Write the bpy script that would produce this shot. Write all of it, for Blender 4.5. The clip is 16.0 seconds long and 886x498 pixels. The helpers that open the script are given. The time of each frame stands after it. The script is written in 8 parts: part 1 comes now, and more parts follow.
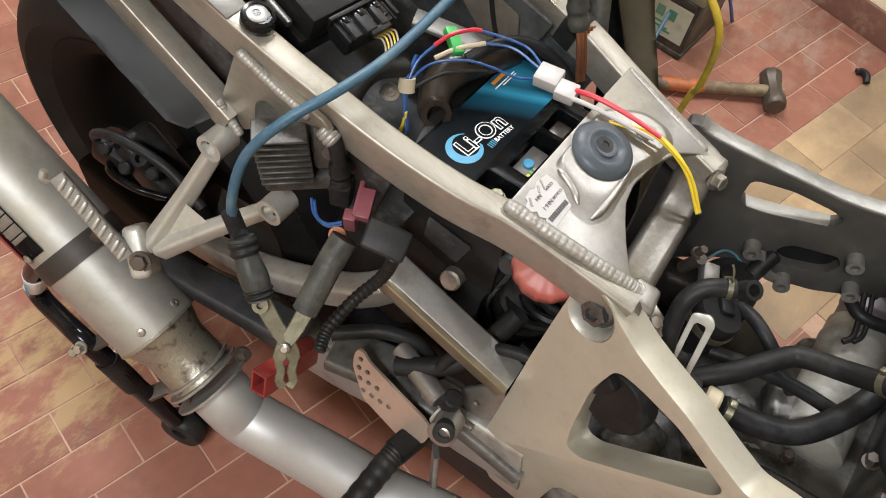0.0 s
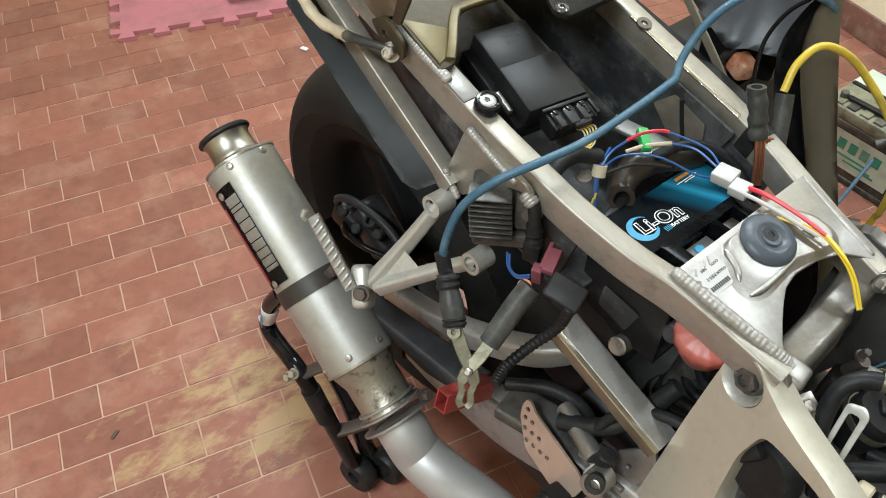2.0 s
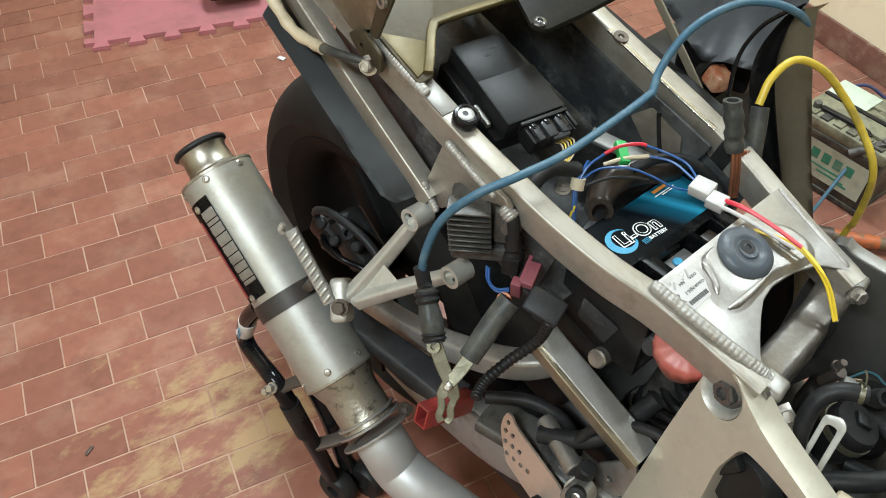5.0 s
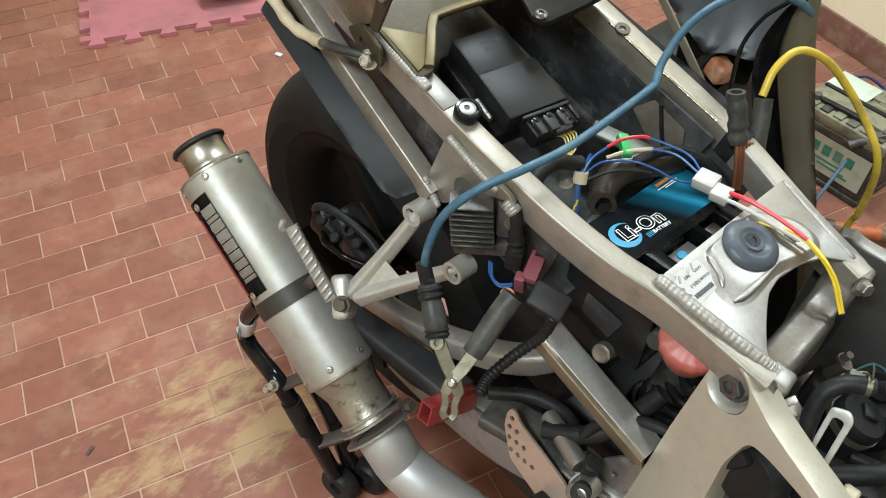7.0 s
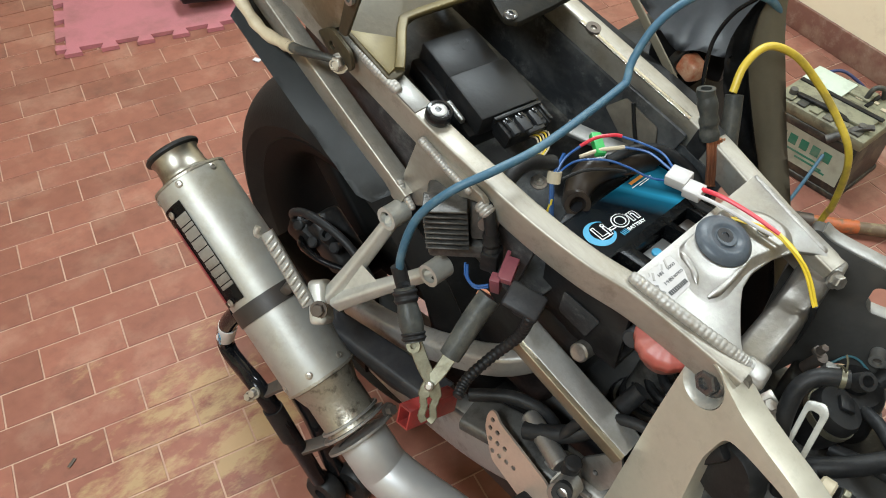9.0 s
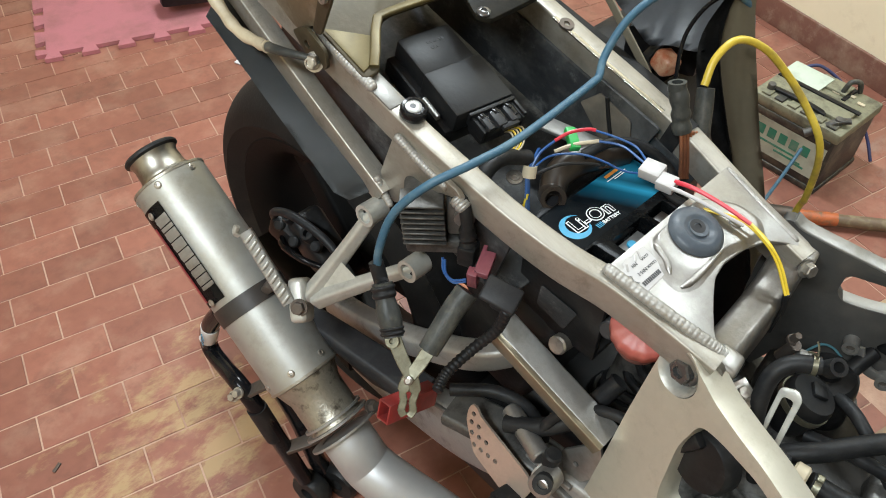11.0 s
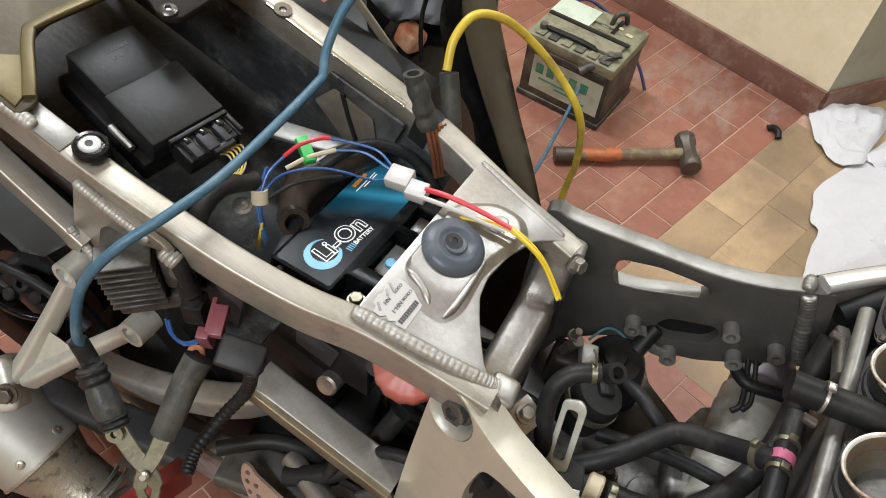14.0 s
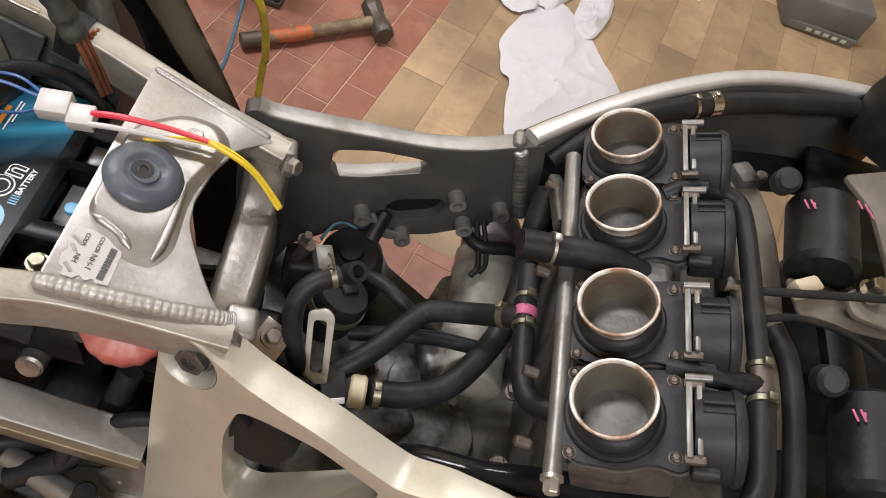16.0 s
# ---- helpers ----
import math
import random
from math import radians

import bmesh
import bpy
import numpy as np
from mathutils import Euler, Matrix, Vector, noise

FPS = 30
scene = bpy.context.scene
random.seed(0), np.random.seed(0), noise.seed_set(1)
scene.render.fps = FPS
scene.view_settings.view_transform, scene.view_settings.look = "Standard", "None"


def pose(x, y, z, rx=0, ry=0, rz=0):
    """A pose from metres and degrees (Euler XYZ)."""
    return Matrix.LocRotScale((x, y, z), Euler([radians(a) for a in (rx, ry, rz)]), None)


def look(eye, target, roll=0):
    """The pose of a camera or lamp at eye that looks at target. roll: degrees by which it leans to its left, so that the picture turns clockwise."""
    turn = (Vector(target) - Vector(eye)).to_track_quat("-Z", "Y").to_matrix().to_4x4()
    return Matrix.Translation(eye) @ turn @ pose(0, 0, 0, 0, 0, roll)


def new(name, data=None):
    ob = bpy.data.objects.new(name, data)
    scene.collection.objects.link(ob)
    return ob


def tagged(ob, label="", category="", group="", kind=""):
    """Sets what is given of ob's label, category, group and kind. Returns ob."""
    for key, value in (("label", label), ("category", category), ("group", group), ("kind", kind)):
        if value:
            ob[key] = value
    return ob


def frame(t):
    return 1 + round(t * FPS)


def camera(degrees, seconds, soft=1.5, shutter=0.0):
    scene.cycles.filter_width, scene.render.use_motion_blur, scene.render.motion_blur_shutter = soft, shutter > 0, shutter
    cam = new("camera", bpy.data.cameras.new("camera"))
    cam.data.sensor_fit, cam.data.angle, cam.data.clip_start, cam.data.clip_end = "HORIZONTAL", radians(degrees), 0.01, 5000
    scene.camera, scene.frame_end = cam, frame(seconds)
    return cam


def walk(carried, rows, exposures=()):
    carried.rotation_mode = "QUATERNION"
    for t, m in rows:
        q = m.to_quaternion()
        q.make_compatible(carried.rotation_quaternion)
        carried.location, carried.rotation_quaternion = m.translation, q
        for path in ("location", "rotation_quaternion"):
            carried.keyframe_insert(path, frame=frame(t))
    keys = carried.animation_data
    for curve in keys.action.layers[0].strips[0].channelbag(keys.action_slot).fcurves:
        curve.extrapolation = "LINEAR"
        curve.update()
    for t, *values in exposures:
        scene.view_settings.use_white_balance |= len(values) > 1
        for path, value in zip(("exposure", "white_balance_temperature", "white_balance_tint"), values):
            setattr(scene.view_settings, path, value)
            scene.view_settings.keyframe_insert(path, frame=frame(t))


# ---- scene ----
cam = camera(59.9, 16.0, soft=1.0)
METRES, EYE, TILT, LEAN, TURN = 8.0, 1.5, 0.0, 0.0, 0.0
PATH = [
    (0, (-0.41, -0.035, 1.182), (0.557, 0.483, -0.49), 10.6),
    (0.5, (-0.48, -0.095, 1.215), (0.389, 0.716, -0.393), 2.3),
    (1, (-0.506, -0.113, 1.241), (0.337, 0.855, -0.293), -0.0),
    (1.5, (-0.505, -0.12, 1.237), (0.325, 0.909, -0.264), -0.5),
    (2, (-0.507, -0.119, 1.232), (0.327, 0.931, -0.252), -0.2),
    (2.5, (-0.511, -0.121, 1.237), (0.338, 0.937, -0.234), 0.2),
    (3, (-0.508, -0.119, 1.238), (0.358, 0.93, -0.228), 0.8),
    (3.5, (-0.507, -0.114, 1.235), (0.37, 0.923, -0.233), 1.2),
    (4, (-0.506, -0.115, 1.234), (0.376, 0.916, -0.235), 1.4),
    (6.5, (-0.499, -0.109, 1.231), (0.386, 0.91, -0.244), 0.8),
    (7, (-0.503, -0.108, 1.229), (0.38, 0.909, -0.249), 0.8),
    (7.5, (-0.503, -0.111, 1.227), (0.383, 0.908, -0.249), 0.7),
    (8, (-0.499, -0.117, 1.228), (0.396, 0.895, -0.247), 0.5),
    (8.5, (-0.497, -0.117, 1.229), (0.41, 0.886, -0.244), 0.5),
    (9, (-0.493, -0.115, 1.228), (0.417, 0.884, -0.246), 0.5),
    (11.5, (-0.489, -0.131, 1.229), (0.449, 0.846, -0.243), 0.4),
    (12, (-0.486, -0.132, 1.229), (0.455, 0.841, -0.243), 0.3),
    (12.5, (-0.484, -0.139, 1.231), (0.47, 0.83, -0.236), 0.2),
    (13, (-0.471, -0.15, 1.236), (0.524, 0.76, -0.242), 0.8),
    (13.5, (-0.42, -0.153, 1.23), (0.646, 0.592, -0.289), 3.5),
    (14, (-0.339, -0.102, 1.205), (0.781, 0.461, -0.353), 7.0),
    (14.5, (-0.307, -0.047, 1.19), (0.851, 0.344, -0.393), 10.8),
    (15, (-0.315, -0.02, 1.18), (0.859, 0.204, -0.424), 15.1),
    (15.5, (-0.292, -0.069, 1.174), (0.877, -0.007, -0.448), 18.4),
    (16, (-0.295, -0.092, 1.173), (0.858, -0.288, -0.45), 23.9),
]
walk(cam, [(t, look(eye, target, roll)) for t, eye, target, roll in PATH], exposures=[(0.0, -0.02, 6750, 12), (1.0, 0.02, 6350, 8), (4.0, 0.03, 6250, 2), (12.8, 0.03, 6300, 5), (13.5, 0.11, 6300, 6), (14.3, -0.20, 6750, 12), (15.5, -0.24, 6850, 16), (16.0, -0.18, 6850, 17)])

# ---- light ----
world = bpy.data.worlds.new("room_air")
scene.world = world
world.use_nodes = True
world.node_tree.nodes["Background"].inputs[0].default_value = (1.0, 0.9, 0.75, 1)
world.node_tree.nodes["Background"].inputs[1].default_value = 0.05


LAMP = (0.94, 1.0, 1.05)


def area_lamp(name, eye, target, sx, sy, watts, colour):
    d = bpy.data.lights.new(name, "AREA")
    d.shape, d.size, d.size_y, d.energy, d.color = "RECTANGLE", sx, sy, watts, colour
    ob = new(name, d)
    ob.matrix_world = look(eye, target)
    return ob


area_lamp("ceiling_tube_light", (-1.55, -0.10, 2.6), (-1.55, -0.10, 0), 0.25, 1.3, 74, LAMP)
area_lamp("corner_ceiling_light", (1.56, -0.52, 2.6), (1.56, -0.52, 0), 0.09, 0.8, 32, LAMP)
# unseen lamp added at a guessed spot to brighten the far wall
area_lamp("far_fill_light", (0.85, 1.25, 2.6), (0.85, 1.25, 0), 0.25, 1.3, 69, LAMP)

# ---- materials ----
def smears(m, centre, reach, colour, most=0.7):
    """Adds trodden-in dust smears round one spot of the floor to a surface."""
    nt = m.node_tree
    n, l = nt.nodes, nt.links
    bs = n["Principled BSDF"]
    src = bs.inputs["Base Color"].links[0].from_socket
    geo = n.new("ShaderNodeNewGeometry")
    dist = n.new("ShaderNodeVectorMath")
    dist.operation = "DISTANCE"
    dist.inputs[1].default_value = centre
    l.new(geo.outputs["Position"], dist.inputs[0])
    fall = n.new("ShaderNodeMapRange")
    fall.inputs["From Min"].default_value, fall.inputs["From Max"].default_value = reach, reach * 0.15
    fall.inputs["To Min"].default_value, fall.inputs["To Max"].default_value = -0.22, 0.14
    l.new(dist.outputs["Value"], fall.inputs["Value"])
    mp = n.new("ShaderNodeMapping")
    mp.inputs["Rotation"].default_value = (0, 0, 0.9)
    mp.inputs["Scale"].default_value = (1.0, 2.2, 1.0)
    l.new(geo.outputs["Position"], mp.inputs[0])
    tex = n.new("ShaderNodeTexNoise")
    tex.inputs["Scale"].default_value, tex.inputs["Detail"].default_value, tex.inputs["Roughness"].default_value = 7.0, 9, 0.72
    l.new(mp.outputs[0], tex.inputs["Vector"])
    add = n.new("ShaderNodeMath")
    l.new(tex.outputs["Fac"], add.inputs[0])
    l.new(fall.outputs[0], add.inputs[1])
    edge = n.new("ShaderNodeMapRange")
    edge.inputs["From Min"].default_value, edge.inputs["From Max"].default_value = 0.56, 0.68
    edge.inputs["To Max"].default_value = most
    l.new(add.outputs[0], edge.inputs["Value"])
    mx = n.new("ShaderNodeMix")
    mx.data_type = "RGBA"
    mx.inputs["B"].default_value = (*colour, 1)
    l.new(edge.outputs[0], mx.inputs["Factor"])
    l.new(src, mx.inputs["A"])
    l.new(mx.outputs["Result"], bs.inputs["Base Color"])


def mat(name, a, b=None, rough=0.5, metal=0.0, scale=30.0, grain=0.15, bump=0.1, dirt=None, dirt_amount=0.0,
        dirt_scale=6.0, rough_var=0.12, coat=0.0, stretch=None, island=False, random_colour=0.0, edge=(0.48, 0.66), spec=0.5, fleck=None):
    """Procedural surface: two tones in a fine noise, a second colour in large blotches, rough and bump from the grain."""
    m = bpy.data.materials.new(name)
    m.use_nodes = True
    nt = m.node_tree
    n, l = nt.nodes, nt.links
    bs = n["Principled BSDF"]
    b = b or tuple(c * (1 - grain) for c in a)
    geo = n.new("ShaderNodeNewGeometry")
    src = geo.outputs["Position"]
    if stretch:
        mp = n.new("ShaderNodeMapping")
        mp.inputs["Scale"].default_value = stretch
        l.new(src, mp.inputs[0])
        src = mp.outputs[0]
    fine = n.new("ShaderNodeTexNoise")
    fine.inputs["Scale"].default_value, fine.inputs["Detail"].default_value = scale * 4, 4
    l.new(src, fine.inputs["Vector"])
    mix = n.new("ShaderNodeMix")
    mix.data_type = "RGBA"
    mix.inputs["A"].default_value, mix.inputs["B"].default_value = (*a, 1), (*b, 1)
    l.new(fine.outputs["Fac"], mix.inputs["Factor"])
    col = mix.outputs["Result"]
    big = n.new("ShaderNodeTexNoise")
    big.inputs["Scale"].default_value, big.inputs["Detail"].default_value = dirt_scale, 6
    big.inputs["Roughness"].default_value = 0.65
    l.new(geo.outputs["Position"], big.inputs["Vector"])
    ramp = n.new("ShaderNodeValToRGB")
    ramp.color_ramp.elements[0].position, ramp.color_ramp.elements[1].position = edge
    l.new(big.outputs["Fac"], ramp.inputs[0])
    if dirt:
        k = n.new("ShaderNodeMath")
        k.operation = "MULTIPLY"
        k.inputs[1].default_value = dirt_amount
        l.new(ramp.outputs[0], k.inputs[0])
        mx = n.new("ShaderNodeMix")
        mx.data_type = "RGBA"
        mx.inputs["B"].default_value = (*dirt, 1)
        l.new(k.outputs[0], mx.inputs["Factor"])
        l.new(col, mx.inputs["A"])
        col = mx.outputs["Result"]
    if fleck:
        colour, amount, size = fleck
        spots = n.new("ShaderNodeTexNoise")
        spots.inputs["Scale"].default_value, spots.inputs["Detail"].default_value = size, 10
        spots.inputs["Roughness"].default_value = 0.78
        l.new(geo.outputs["Position"], spots.inputs["Vector"])
        lim = n.new("ShaderNodeMapRange")
        lim.inputs["From Min"].default_value, lim.inputs["From Max"].default_value = 0.52, 0.70
        lim.inputs["To Max"].default_value = amount
        l.new(spots.outputs["Fac"], lim.inputs["Value"])
        fm = n.new("ShaderNodeMix")
        fm.data_type = "RGBA"
        fm.inputs["B"].default_value = (*colour, 1)
        l.new(lim.outputs[0], fm.inputs["Factor"])
        l.new(col, fm.inputs["A"])
        col = fm.outputs["Result"]
    if random_colour:
        inf = n.new("ShaderNodeNewGeometry") if island else n.new("ShaderNodeObjectInfo")
        hs = n.new("ShaderNodeHueSaturation")
        mr = n.new("ShaderNodeMapRange")
        mr.inputs["To Min"].default_value, mr.inputs["To Max"].default_value = 1 - random_colour, 1 + random_colour
        l.new(inf.outputs["Random Per Island" if island else "Random"], mr.inputs["Value"])
        l.new(mr.outputs[0], hs.inputs["Value"])
        l.new(col, hs.inputs["Color"])
        col = hs.outputs[0]
    l.new(col, bs.inputs["Base Color"])
    rr = n.new("ShaderNodeMapRange")
    rr.inputs["To Min"].default_value, rr.inputs["To Max"].default_value = max(0.03, rough - rough_var), min(1, rough + rough_var)
    l.new(big.outputs["Fac"], rr.inputs["Value"])
    l.new(rr.outputs[0], bs.inputs["Roughness"])
    bs.inputs["Metallic"].default_value = metal
    bs.inputs["Specular IOR Level"].default_value = spec
    bs.inputs["Coat Weight"].default_value = coat
    if bump:
        bp = n.new("ShaderNodeBump")
        bp.inputs["Strength"].default_value, bp.inputs["Distance"].default_value = bump, 0.002
        l.new(fine.outputs["Fac"], bp.inputs["Height"])
        l.new(bp.outputs[0], bs.inputs["Normal"])
    return m


M = {}
SPOT = (-0.33, 0.68, 0.0)
M["alloy"] = mat("champagne_frame_paint", (0.375, 0.352, 0.308), (0.29, 0.272, 0.236), 0.42, 0.6, 40, bump=0.10, dirt=(0.19, 0.160, 0.110), dirt_amount=0.55, dirt_scale=9, stretch=(3.0, 0.35, 1.0), fleck=((0.11, 0.10, 0.08), 0.5, 34.0))
M["alloy_bare"] = mat("bare_alloy", (0.40, 0.388, 0.368), (0.31, 0.30, 0.283), 0.42, 0.85, 50, bump=0.12, dirt=(0.20, 0.188, 0.172), dirt_amount=0.55, dirt_scale=18, fleck=((0.16, 0.15, 0.13), 0.4, 34.0))
M["cast"] = mat("pale_cast_alloy", (0.48, 0.475, 0.435), (0.42, 0.415, 0.38), 0.42, 0.4, 60, bump=0.15, dirt=(0.28, 0.265, 0.22), dirt_amount=0.35, dirt_scale=22, fleck=((0.22, 0.20, 0.165), 0.35, 30.0))
M["bronze"] = mat("dull_bronze_bracket", (0.22, 0.17, 0.11), (0.16, 0.125, 0.08), 0.45, 0.6, 40, bump=0.15, dirt=(0.42, 0.38, 0.31), dirt_amount=0.5, dirt_scale=30)
# alloy whose pinkish reflection is mixed into the base colour
M["pink_reflection"] = mat("alloy_with_pink_reflection", (0.60, 0.50, 0.43), (0.53, 0.44, 0.375), 0.4, 0.7, 60, bump=0.05, dirt=(0.25, 0.18, 0.14), dirt_amount=0.3, dirt_scale=20)
M["rust_panel"] = mat("brown_scuffed_plate", (0.036, 0.030, 0.026), (0.024, 0.020, 0.018), 0.5, 0.1, 30, bump=0.15, dirt=(0.02, 0.018, 0.016), dirt_amount=0.6, dirt_scale=22)
# yellowed alloy, its base darkened for shade cast by the tail unit overhead
M["alloy_gold"] = mat("yellowed_alloy_shaded", (0.068, 0.055, 0.032), (0.045, 0.037, 0.021), 0.5, 0.4, 30, bump=0.15, dirt=(0.08, 0.065, 0.042), dirt_amount=0.8, dirt_scale=30, fleck=((0.12, 0.105, 0.07), 0.3, 30.0))
M["alloy_dark"] = mat("grimy_cast_alloy", (0.14, 0.135, 0.125), (0.095, 0.092, 0.086), 0.5, 0.5, 30, bump=0.35, dirt=(0.025, 0.022, 0.02), dirt_amount=0.9, dirt_scale=22)
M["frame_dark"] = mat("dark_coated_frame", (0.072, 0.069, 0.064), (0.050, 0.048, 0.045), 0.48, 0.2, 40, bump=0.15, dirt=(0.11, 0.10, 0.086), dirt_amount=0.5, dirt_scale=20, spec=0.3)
# ochre of the floor's reflection on the strut's outer side, put into colour
M["strut"] = mat("ochre_floor_reflection", (0.30, 0.262, 0.185), (0.24, 0.208, 0.145), 0.33, 0.75, 40, bump=0.08, dirt=(0.15, 0.12, 0.075), dirt_amount=0.5, dirt_scale=16)
# dusty rubber; its glossy bluish reflection is lightened into the base
M["grommet"] = mat("dusty_rubber_blue_reflection", (0.078, 0.092, 0.110), (0.052, 0.062, 0.075), 0.36, 0, 40, bump=0.25, dirt=(0.13, 0.14, 0.15), dirt_amount=0.5, dirt_scale=45, spec=0.25)
M["boot"] = mat("brown_black_rubber", (0.030, 0.022, 0.017), (0.020, 0.015, 0.012), 0.3, 0, 40, bump=0.1, dirt=(0.06, 0.045, 0.03), dirt_amount=0.5, dirt_scale=30)
M["orange_paint"] = mat("flaked_orange_paint", (0.50, 0.13, 0.04), (0.38, 0.10, 0.03), 0.5, 0, 40, bump=0.3, dirt=(0.15, 0.10, 0.06), dirt_amount=0.9, dirt_scale=45)
M["lime_sheet"] = mat("yellow_green_sheet", (0.42, 0.46, 0.16), (0.36, 0.40, 0.13), 0.6, 0, 20, bump=0.1, dirt=(0.25, 0.25, 0.12), dirt_amount=0.5, dirt_scale=12)
M["label_orange"] = mat("orange_yellow_label", (0.72, 0.42, 0.06), (0.66, 0.30, 0.05), 0.4, 0, 8, bump=0.0, dirt=(0.62, 0.20, 0.06), dirt_amount=0.8, dirt_scale=9)
M["rail_grey"] = mat("dull_fuel_rail", (0.23, 0.225, 0.21), (0.18, 0.175, 0.165), 0.42, 0.6, 40, bump=0.15, dirt=(0.08, 0.07, 0.06), dirt_amount=0.6, dirt_scale=30)
M["weld"] = mat("weld_bead", (0.42, 0.41, 0.385), (0.29, 0.28, 0.262), 0.5, 0.5, 80, bump=0.3, dirt=(0.25, 0.22, 0.17), dirt_amount=0.5, dirt_scale=70)
M["silencer"] = mat("titanium_grey_sleeve", (0.41, 0.41, 0.385), (0.36, 0.36, 0.34), 0.48, 0.65, 20, bump=0.04, dirt=(0.285, 0.262, 0.200), dirt_amount=0.65, dirt_scale=8, fleck=((0.18, 0.16, 0.12), 0.35, 26.0))
M["pipe"] = mat("matt_steel_pipe", (0.44, 0.445, 0.445), (0.40, 0.40, 0.40), 0.5, 0.5, 30, bump=0.03, dirt=(0.33, 0.315, 0.28), dirt_amount=0.3)
M["steel"] = mat("polished_steel", (0.58, 0.57, 0.545), (0.50, 0.49, 0.465), 0.2, 1.0, 40, bump=0.02, dirt=(0.36, 0.31, 0.22), dirt_amount=0.4, dirt_scale=20)
M["cast_grey"] = mat("stained_cast_member", (0.32, 0.315, 0.30), (0.25, 0.245, 0.232), 0.44, 0.6, 40, bump=0.2, dirt=(0.15, 0.135, 0.11), dirt_amount=0.6, dirt_scale=16)
M["cast_stained"] = mat("dark_stained_casting", (0.27, 0.255, 0.235), (0.20, 0.19, 0.172), 0.36, 0.7, 30, bump=0.25, dirt=(0.09, 0.080, 0.068), dirt_amount=0.75, dirt_scale=13, edge=(0.42, 0.64), fleck=((0.05, 0.045, 0.04), 0.5, 24.0))
M["dusty"] = mat("dusty_brown_grey_metal", (0.175, 0.155, 0.125), (0.13, 0.115, 0.092), 0.6, 0.2, 30, bump=0.25, dirt=(0.075, 0.065, 0.052), dirt_amount=0.7, dirt_scale=17, edge=(0.44, 0.66))
M["arm_alloy"] = mat("stained_arm_alloy", (0.39, 0.38, 0.36), (0.31, 0.30, 0.285), 0.44, 0.5, 40, bump=0.2, dirt=(0.17, 0.15, 0.12), dirt_amount=0.6, dirt_scale=14, fleck=((0.09, 0.08, 0.07), 0.4, 28.0))
M["burnt"] = mat("burnt_pitted_steel", (0.36, 0.335, 0.28), (0.26, 0.238, 0.19), 0.40, 0.7, 60, bump=0.3, dirt=(0.045, 0.036, 0.026), dirt_amount=0.85, dirt_scale=46, edge=(0.54, 0.66))
M["zinc"] = mat("zinc_bolt", (0.50, 0.48, 0.44), (0.40, 0.38, 0.345), 0.36, 0.85, 60, bump=0.08, dirt=(0.15, 0.12, 0.09), dirt_amount=0.5, dirt_scale=60)
M["brass"] = mat("dull_yellow_zinc", (0.235, 0.225, 0.165), (0.18, 0.172, 0.125), 0.4, 0.8, 60, bump=0.15, dirt=(0.10, 0.09, 0.06), dirt_amount=0.5, dirt_scale=90)
M["copper"] = mat("copper_strands", (0.40, 0.18, 0.10), (0.30, 0.12, 0.07), 0.4, 0.8, 60, bump=0.1)
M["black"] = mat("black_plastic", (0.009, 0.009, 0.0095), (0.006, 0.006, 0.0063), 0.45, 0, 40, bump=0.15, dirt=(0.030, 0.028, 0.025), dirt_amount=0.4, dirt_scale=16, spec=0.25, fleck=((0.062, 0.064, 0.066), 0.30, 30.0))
M["black_gloss"] = mat("glossy_black_plastic", (0.008, 0.008, 0.009), (0.006, 0.006, 0.007), 0.16, 0, 40, bump=0.02, dirt=(0.03, 0.03, 0.03), dirt_amount=0.2, spec=0.25)
M["ecu"] = mat("dusty_grey_plastic", (0.023, 0.023, 0.025), (0.016, 0.016, 0.018), 0.5, 0, 50, bump=0.15, dirt=(0.06, 0.058, 0.054), dirt_amount=0.5, dirt_scale=14, spec=0.25, fleck=((0.062, 0.064, 0.066), 0.30, 30.0))
M["rubber"] = mat("black_rubber", (0.014, 0.014, 0.0145), (0.009, 0.009, 0.0095), 0.5, 0, 50, bump=0.2, dirt=(0.045, 0.042, 0.038), dirt_amount=0.4, dirt_scale=22, spec=0.25, fleck=((0.062, 0.064, 0.066), 0.30, 30.0))
M["grey_rubber"] = mat("dusty_grey_rubber", (0.050, 0.052, 0.048), (0.028, 0.029, 0.027), 0.45, 0, 40, bump=0.35, dirt=(0.12, 0.115, 0.095), dirt_amount=0.5, dirt_scale=35, spec=0.25)
M["sheet"] = mat("flexible_grey_black_sheet", (0.068, 0.073, 0.076), (0.054, 0.058, 0.061), 0.46, 0, 20, bump=0.1, dirt=(0.05, 0.052, 0.052), dirt_amount=0.4, dirt_scale=12, spec=0.25, fleck=((0.062, 0.064, 0.066), 0.30, 30.0))
M["tyre"] = mat("tyre_rubber", (0.009, 0.009, 0.009), (0.006, 0.006, 0.006), 0.7, 0, 60, bump=0.3, dirt=(0.024, 0.021, 0.018), dirt_amount=0.5, dirt_scale=12, spec=0.25)
M["rim"] = mat("dirty_dark_rim", (0.005, 0.005, 0.005), (0.0035, 0.0035, 0.0035), 0.6, 0.0, 30, bump=0.1, dirt=(0.010, 0.009, 0.0085), dirt_amount=0.4, spec=0.12)
M["red_plastic"] = mat("faded_red_plastic", (0.40, 0.10, 0.082), (0.33, 0.08, 0.065), 0.42, 0, 40, bump=0.12, dirt=(0.47, 0.22, 0.18), dirt_amount=0.4, dirt_scale=25)
